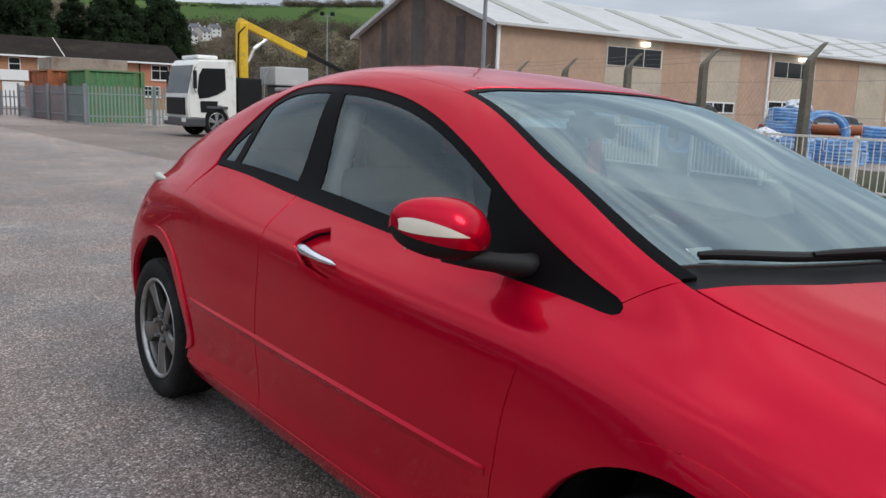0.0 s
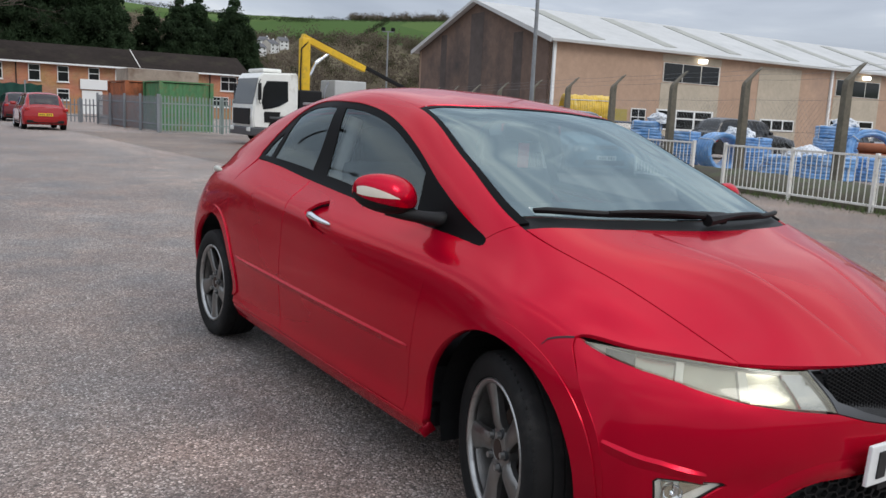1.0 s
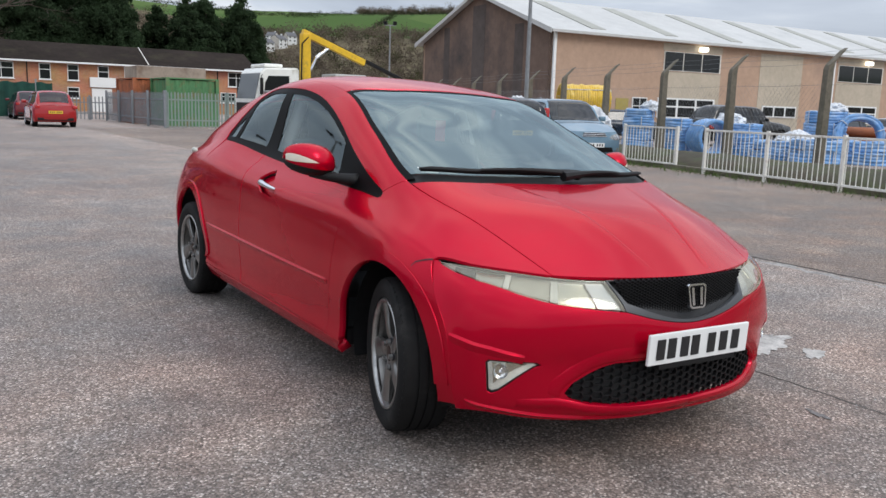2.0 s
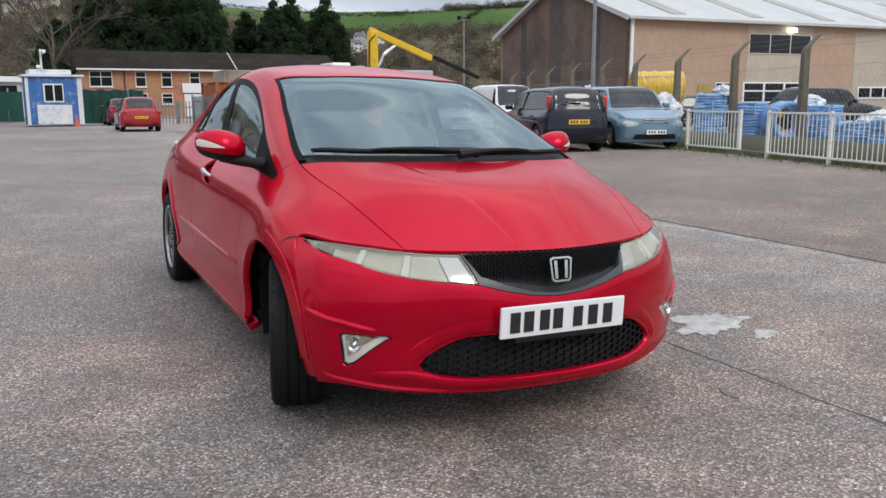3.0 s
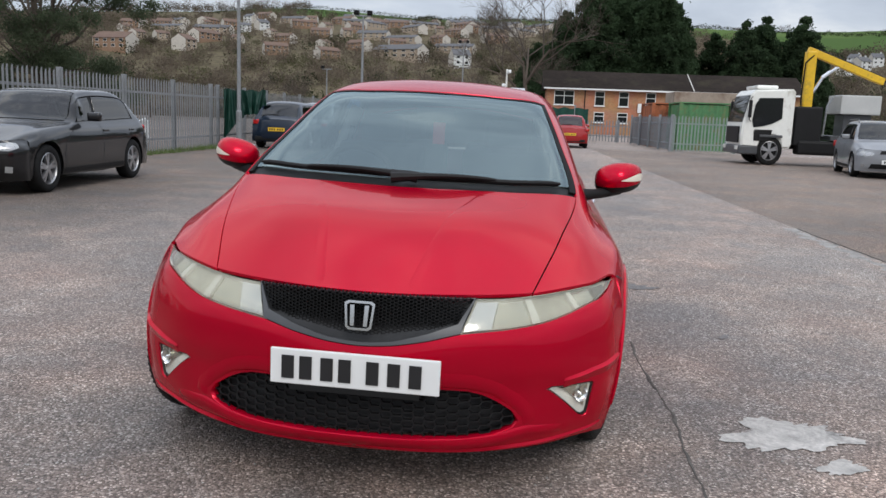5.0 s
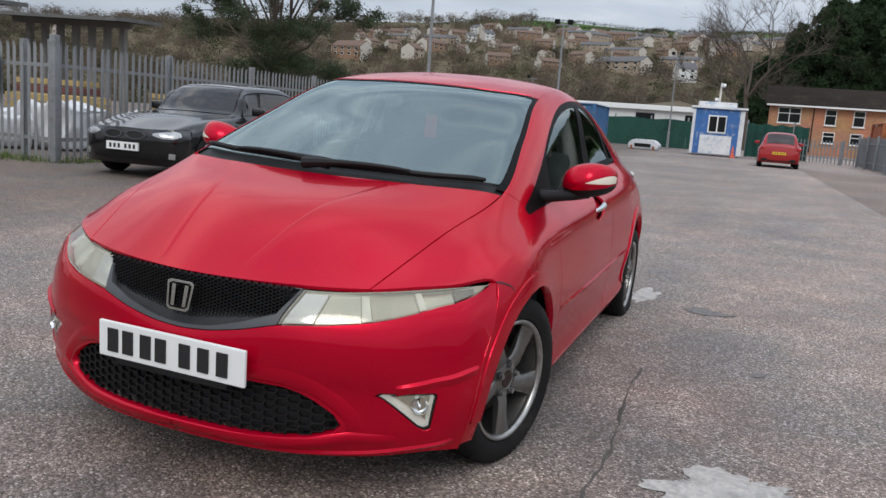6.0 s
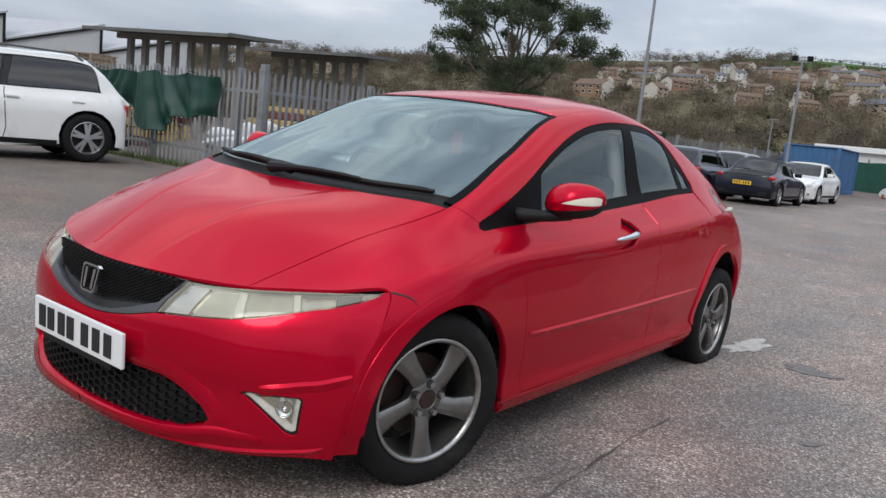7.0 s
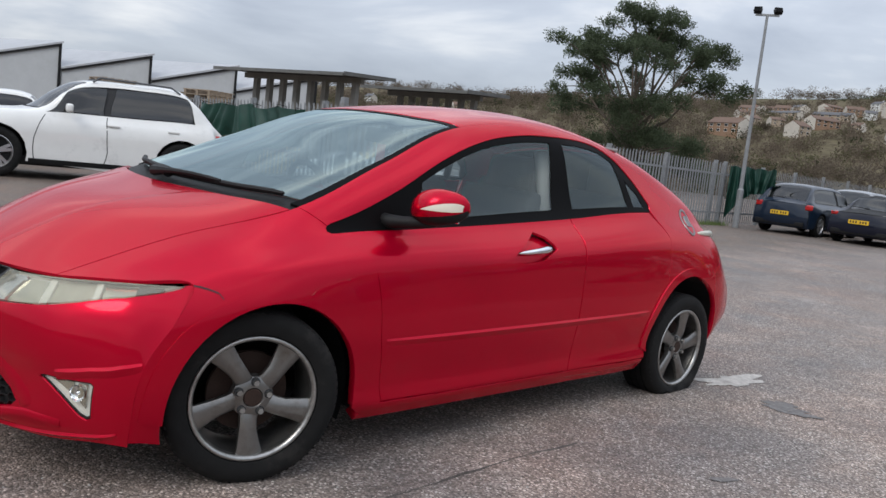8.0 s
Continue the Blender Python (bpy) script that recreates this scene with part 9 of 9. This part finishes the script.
def gum_tree(x, y, h):
    """A broad eucalyptus: bare limbs that carry rounded leaf masses, with sky between them."""
    g = np.random.default_rng(77)
    tree = thing("eucalyptus_tree", pose(x, y, rise(x, y) - 0.5), "large evergreen eucalyptus with open limbs and clumped leaves", "tree")
    clumps = []
    limbs = bmesh.new()
    tube(limbs, [(0, 0, 0), (0.3, 0, h * 0.22), (-0.1, 0, h * 0.38)], [0.46, 0.33, 0.26], 10)
    for k in range(20):
        a = k * 2.4
        lean = 0.22 + 0.62 * (k % 5) / 4
        top = h * (0.97 - 0.42 * lean + 0.05 * g.normal())
        out = h * 0.54 * lean
        end = Vector((math.cos(a) * out, math.sin(a) * out, top))
        start = Vector((-0.1, 0, h * (0.30 + 0.03 * (k % 4))))
        m1 = start.lerp(end, 0.4) + Vector((g.normal() * 0.4, g.normal() * 0.4, -0.6))
        m2 = start.lerp(end, 0.75) + Vector((g.normal() * 0.4, g.normal() * 0.4, 0.2))
        tube(limbs, [start, m1, m2, end], [0.18, 0.12, 0.07, 0.03], 6)
        clumps.append((end, g.uniform(1.5, 2.3)))
        for q in range(3):
            off = Vector((g.normal() * 1.5, g.normal() * 1.5, g.normal() * 0.8 - 0.2))
            tube(limbs, [m2, m2.lerp(end + off, 0.6) + Vector((0, 0, 0.2)), end + off], [0.07, 0.05, 0.02], 5)
            clumps.append((end + off, g.uniform(0.9, 1.6)))
    for k in range(44):
        a = g.uniform(0, 6.28)
        rr = h * g.uniform(0.05, 0.46)
        c = Vector((math.cos(a) * rr, math.sin(a) * rr, h * g.uniform(0.08, 0.50)))
        tube(limbs, [(0, 0, h * 0.2), (c.x * 0.5, c.y * 0.5, c.z * 0.9), c], [0.1, 0.06, 0.02], 5)
        clumps.append((c, g.uniform(1.3, 2.3)))
    part("trunk", limbs, M["bark"], tree)
    pts = []
    for c, r in clumps:
        n = int(560 * r)
        d = g.normal(size=(n, 3))
        d /= np.linalg.norm(d, axis=1, keepdims=True)
        rad = r * g.random(n) ** 0.42 * (0.8 + 0.35 * np.sin(d[:, 0] * 5 + c.x) * np.cos(d[:, 1] * 4))
        pts.append(np.array(c) + d * rad[:, None] * (1, 1, 0.62))
    part("crown", leaf_mesh("crown", np.concatenate(pts), 0.22, 9, M["gum_leaf"], droop=0.6, aspect=0.4), None, tree)
    return tree


gum_tree(-40.5, 63.5, 17.8)


def bare_tree_meshes(seed, h, depth=7):
    g = random.Random(seed)
    trunk, bm = bmesh.new(), bmesh.new()

    def grow(p, d, ln, r, level):
        q = p + d * ln * 0.5 + Vector((g.gauss(0, 1), g.gauss(0, 1), 0)) * ln * 0.05
        e = q + d * ln * 0.5 + Vector((g.gauss(0, 1), g.gauss(0, 1), 0.2)) * ln * 0.07
        tube(bm if level else trunk, [p, q, e], [r, r * 0.82, r * 0.62], 5 if level < 2 else 3, cap=False)
        if level == depth:
            return
        for _ in range(3 if level else 4):
            side = Vector((g.gauss(0, 1), g.gauss(0, 1), g.gauss(0, 0.5))).normalized()
            nd = (d * 0.75 + side * 0.62 + Vector((0, 0, 0.16))).normalized()
            grow(p.lerp(e, g.uniform(0.55, 1.0)), nd, ln * g.uniform(0.62, 0.82), r * 0.58, level + 1)
    grow(Vector((0, 0, 0)), Vector((0, 0, 1)), h * 0.27, h * 0.013, 0)
    made = []
    for label, source in (("trunk", trunk), ("crown", bm)):
        me = bpy.data.meshes.new(label)
        source.to_mesh(me)
        source.free()
        me.materials.append(M["twig"])
        made.append(me)
    return made


BARE = [bare_tree_meshes(s, 10.0) for s in (3, 11)]
for k, (x, y, s) in enumerate(((0.4, 72, 1.8), (3.2, 86, 1.1), (-4.5, 80, 0.8), (-10.5, 78, 0.75), (-16, 84, 0.8), (-22, 76, 0.65), (-29, 88, 0.75), (-34, 70, 0.6), (37, 92, 0.9), (42, 98, 0.95), (47, 92, 0.8), (26, 88, 0.7), (-48, 78, 0.8), (-53, 62, 0.7))):
    t = thing("bare_tree", pose(x, y, rise(x, y) - 0.2, 0, 0, k * 53), "leafless winter tree with fine brown twigs", "tree", "bare winter trees")
    for me, label in zip(BARE[k % 2], ("trunk", "crown")):
        ob = part(label, me, None, t)
        ob.matrix_basis = Matrix.Diagonal((s, s, s, 1))


# woodland and hedges: uncounted
def clump_field(name, places, mat, label, seed, blades=60, size=0.8):
    """Low, ragged masses of twigs; each place gives x, y, radius, height."""
    g = np.random.default_rng(seed)
    pts, sizes = [], []
    for x, y, r, h in places:
        d = g.normal(size=(blades, 3))
        d /= np.linalg.norm(d, axis=1, keepdims=True)
        rad = g.random(blades) ** 0.45
        z0 = rise(x, y)
        p = d * rad[:, None] * (r, r, h * 0.55) + (x, y, z0 + h * 0.48)
        pts.append(p)
        sizes.append(np.full(blades, size * (0.6 + 0.4 * r / 3)))
    me = leaf_mesh(name, np.concatenate(pts), np.concatenate(sizes), seed, mat, droop=-0.7, aspect=0.42)
    return tagged(new(name, me), label, "woodland", kind="stuff")


g = np.random.default_rng(12)


def scatter(n, az0, az1, r0, r1, size, tall, keep=lambda az, r: True):
    res = []
    while len(res) < n:
        az, r = g.uniform(az0, az1), r0 + (r1 - r0) * g.random() ** 0.7
        if keep(az, r):
            s = g.uniform(*size)
            res.append((r * math.sin(radians(az)), r * math.cos(radians(az)), s, s * g.uniform(*tall)))
    return res


hr = random.Random(21)
spots = []
for r, lo, hi, step in ((265, -28, -4, 4.4), (296, -28, -3, 2.6), (322, -28, -1, 2.0), (344, -28, 0, 1.7), (362, -26, 0, 1.6), (379, -13, 1, 1.6)):
    az = lo + hr.random() * 2
    while az < hi:
        spots.append((az + hr.uniform(-0.5, 0.5), r + hr.uniform(-9, 9)))
        az += step * hr.uniform(0.75, 1.4)
spots += [(20.2, 262), (21.0, 268), (21.8, 276), (20.6, 282), (-46, 300), (-52, 320), (-57, 290)]
open_view = lambda az, r: not any(abs(az - p) < 1.1 and -13 < r - q < 4 for p, q in spots)
wood_top = lambda az: float(np.interp(az, [-60, -34, -26, -20, -5, 2, 10, 20, 30, 60], [500, 480, 455, 410, 396, 396, 365, 325, 305, 300]))
clump_field("scrub_woodland", scatter(2400, -62, 45, 105, 410, (1.8, 4.2), (1.0, 1.7), lambda az, r: r < wood_top(az) and open_view(az, r)), M["scrub"], "leafless brown woodland on the hillside", 1, 150, 0.62)
clump_field("olive_woodland", scatter(1000, -62, 45, 110, 400, (1.6, 3.8), (0.9, 1.5), lambda az, r: r < wood_top(az) and open_view(az, r)), M["olive_scrub"], "olive winter scrub on the hillside", 2, 140, 0.62)
clump_field("evergreen_scrub", scatter(230, -60, 42, 110, 360, (1.8, 4.0), (0.9, 1.4), lambda az, r: r < wood_top(az) and open_view(az, r)), M["hedge"], "dark evergreen bushes on the hillside", 3, 100, 0.75)
hedges = []
for az0, r0, az1, r1, n in ((-22, 428, 6, 420, 90), (6, 420, 24, 395, 70), (-20, 470, 12, 470, 90), (22, 400, 34, 415, 40), (27, 340, 29, 400, 20), (-8, 415, -6, 470, 16)):
    for k in range(n):
        t = k / n
        az, r = az0 + (az1 - az0) * t, r0 + (r1 - r0) * t + g.normal() * 1.5
        s = g.uniform(1.2, 2.3)
        hedges.append((r * math.sin(radians(az)), r * math.cos(radians(az)), s, s * 1.1))
clump_field("field_hedges", hedges, M["hedge"], "dark hedgerows between green fields", 5, 110, 0.55)
ridge = scatter(130, 26.5, 33, 455, 480, (1.8, 3.2), (1.1, 1.8)) + scatter(300, -62, -15, 440, 474, (2.0, 4.0), (1.1, 1.9)) + scatter(40, 30, 46, 440, 470, (2.2, 3.6), (1.2, 2.0)) + scatter(26, -20, 20, 468, 474, (1.0, 2.4), (1.0, 1.8))
clump_field("ridge_trees", ridge, M["scrub"], "bare trees along the skyline", 6, 170, 0.6)
ridge2 = scatter(40, 27, 32, 458, 476, (1.6, 2.6), (1.0, 1.6))
clump_field("ridge_evergreens", ridge2, M["hedge"], "dark evergreen copse on the skyline", 7, 170, 0.6)

# ---- houses on the hillside ----
M["cream"] = material("cream_render", (0.36, 0.29, 0.22), rough=0.9, vary=0.1, grain=1)
M["tan_brick"] = material("tan_brick", (0.27, 0.17, 0.11), rough=0.9, vary=0.15, grain=2)
M["slate"] = material("grey_slates", (0.10, 0.10, 0.105), rough=0.7, vary=0.2, grain=2)
M["brown_tile"] = material("brown_tiles", (0.15, 0.095, 0.07), rough=0.85, vary=0.2, grain=2)


M["pale_gable"] = material("pale_render", (0.55, 0.51, 0.45), rough=0.9, vary=0.12, grain=1)


def make_house(w, d, h, wall, roof, label):
    """A two-storey house of a hillside estate, with its front towards -y."""
    hs = thing("hillside_house", Matrix.Identity(4), label, "house", "hillside houses")
    part("wall", boxed((-w / 2, -d / 2, -3), (w / 2, d / 2, h)), M[wall], hs)
    bm = bmesh.new()
    prism(bm, [(-d / 2 - 0.4, h - 0.1), (0, h + 3.1), (d / 2 + 0.4, h - 0.1)], w + 0.6, Matrix(((0, 1, 0, -w / 2 - 0.3), (1, 0, 0, 0), (0, 0, 1, 0), (0, 0, 0, 1))))
    rf = part("roof", bm, M[roof], hs)
    part("chimney", boxed((w * 0.3, -0.3, h + 1.2), (w * 0.3 + 0.8, 0.4, h + 3.9)), M[wall], rf)
    for s in (-1, 1):
        bm = bmesh.new()
        prism(bm, [(-d / 2, -2.5), (-d / 2, h - 0.1), (0, h + 2.7), (d / 2, h - 0.1), (d / 2, -2.5)], 0.1, Matrix(((0, 1, 0, s * (w / 2 + 0.32) - 0.05), (1, 0, 0, 0), (0, 0, 1, 0), (0, 0, 0, 1))))
        part("gable", bm, M["pale_gable"], hs, "pale rendered gable end")
    n = max(2, int(w / 3.4))
    for k in range(n):
        x = -w / 2 + (k + 0.5) * w / n
        for z in (0.9, 3.4):
            win = part("window", boxed((x - 0.80, -d / 2 - 0.06, z), (x + 0.80, -d / 2 + 0.02, z + 1.3)), M["plate_white"], hs)
            part("pane", boxed((x - 0.72, -d / 2 - 0.09, z + 0.12), (x + 0.72, -d / 2 - 0.065, z + 1.18)), M["dark_glass"], win)
    return hs


protos = [make_house(9, 7, 5.0, "cream", "brown_tile", "cream rendered hillside house with a brown tiled roof"), make_house(14, 7.5, 5.2, "tan_brick", "brown_tile", "tan brick hillside terrace with a brown tiled roof"), make_house(8, 7, 5.0, "white_wall", "slate", "white hillside house with a grey slate roof"), make_house(19, 7.5, 5.0, "cream", "slate", "long cream hillside terrace with a slate roof")]
used = set()
for k, (az, r) in enumerate(spots):
    x, y = r * math.sin(radians(az)), r * math.cos(radians(az))
    i = 2 if 20 < az < 22 or k % 13 == 5 else (0, 1, 3)[(k * 7 + hr.randrange(3)) % 3]
    m = pose(x, y, rise(x, y) + 0.3, 0, 0, -az + hr.choice((-1, 1)) * hr.uniform(8, 55)) @ Matrix.Diagonal((hr.uniform(0.5, 0.95), 0.8, hr.uniform(0.55, 0.72), 1))
    if i not in used:
        used.add(i)
        protos[i].matrix_basis = m
    else:
        copy_thing(protos[i], m)
for i in range(4):
    if i not in used:
        protos[i].matrix_basis = pose(-120, 330, rise(-120, 330), 0, 0, 20)
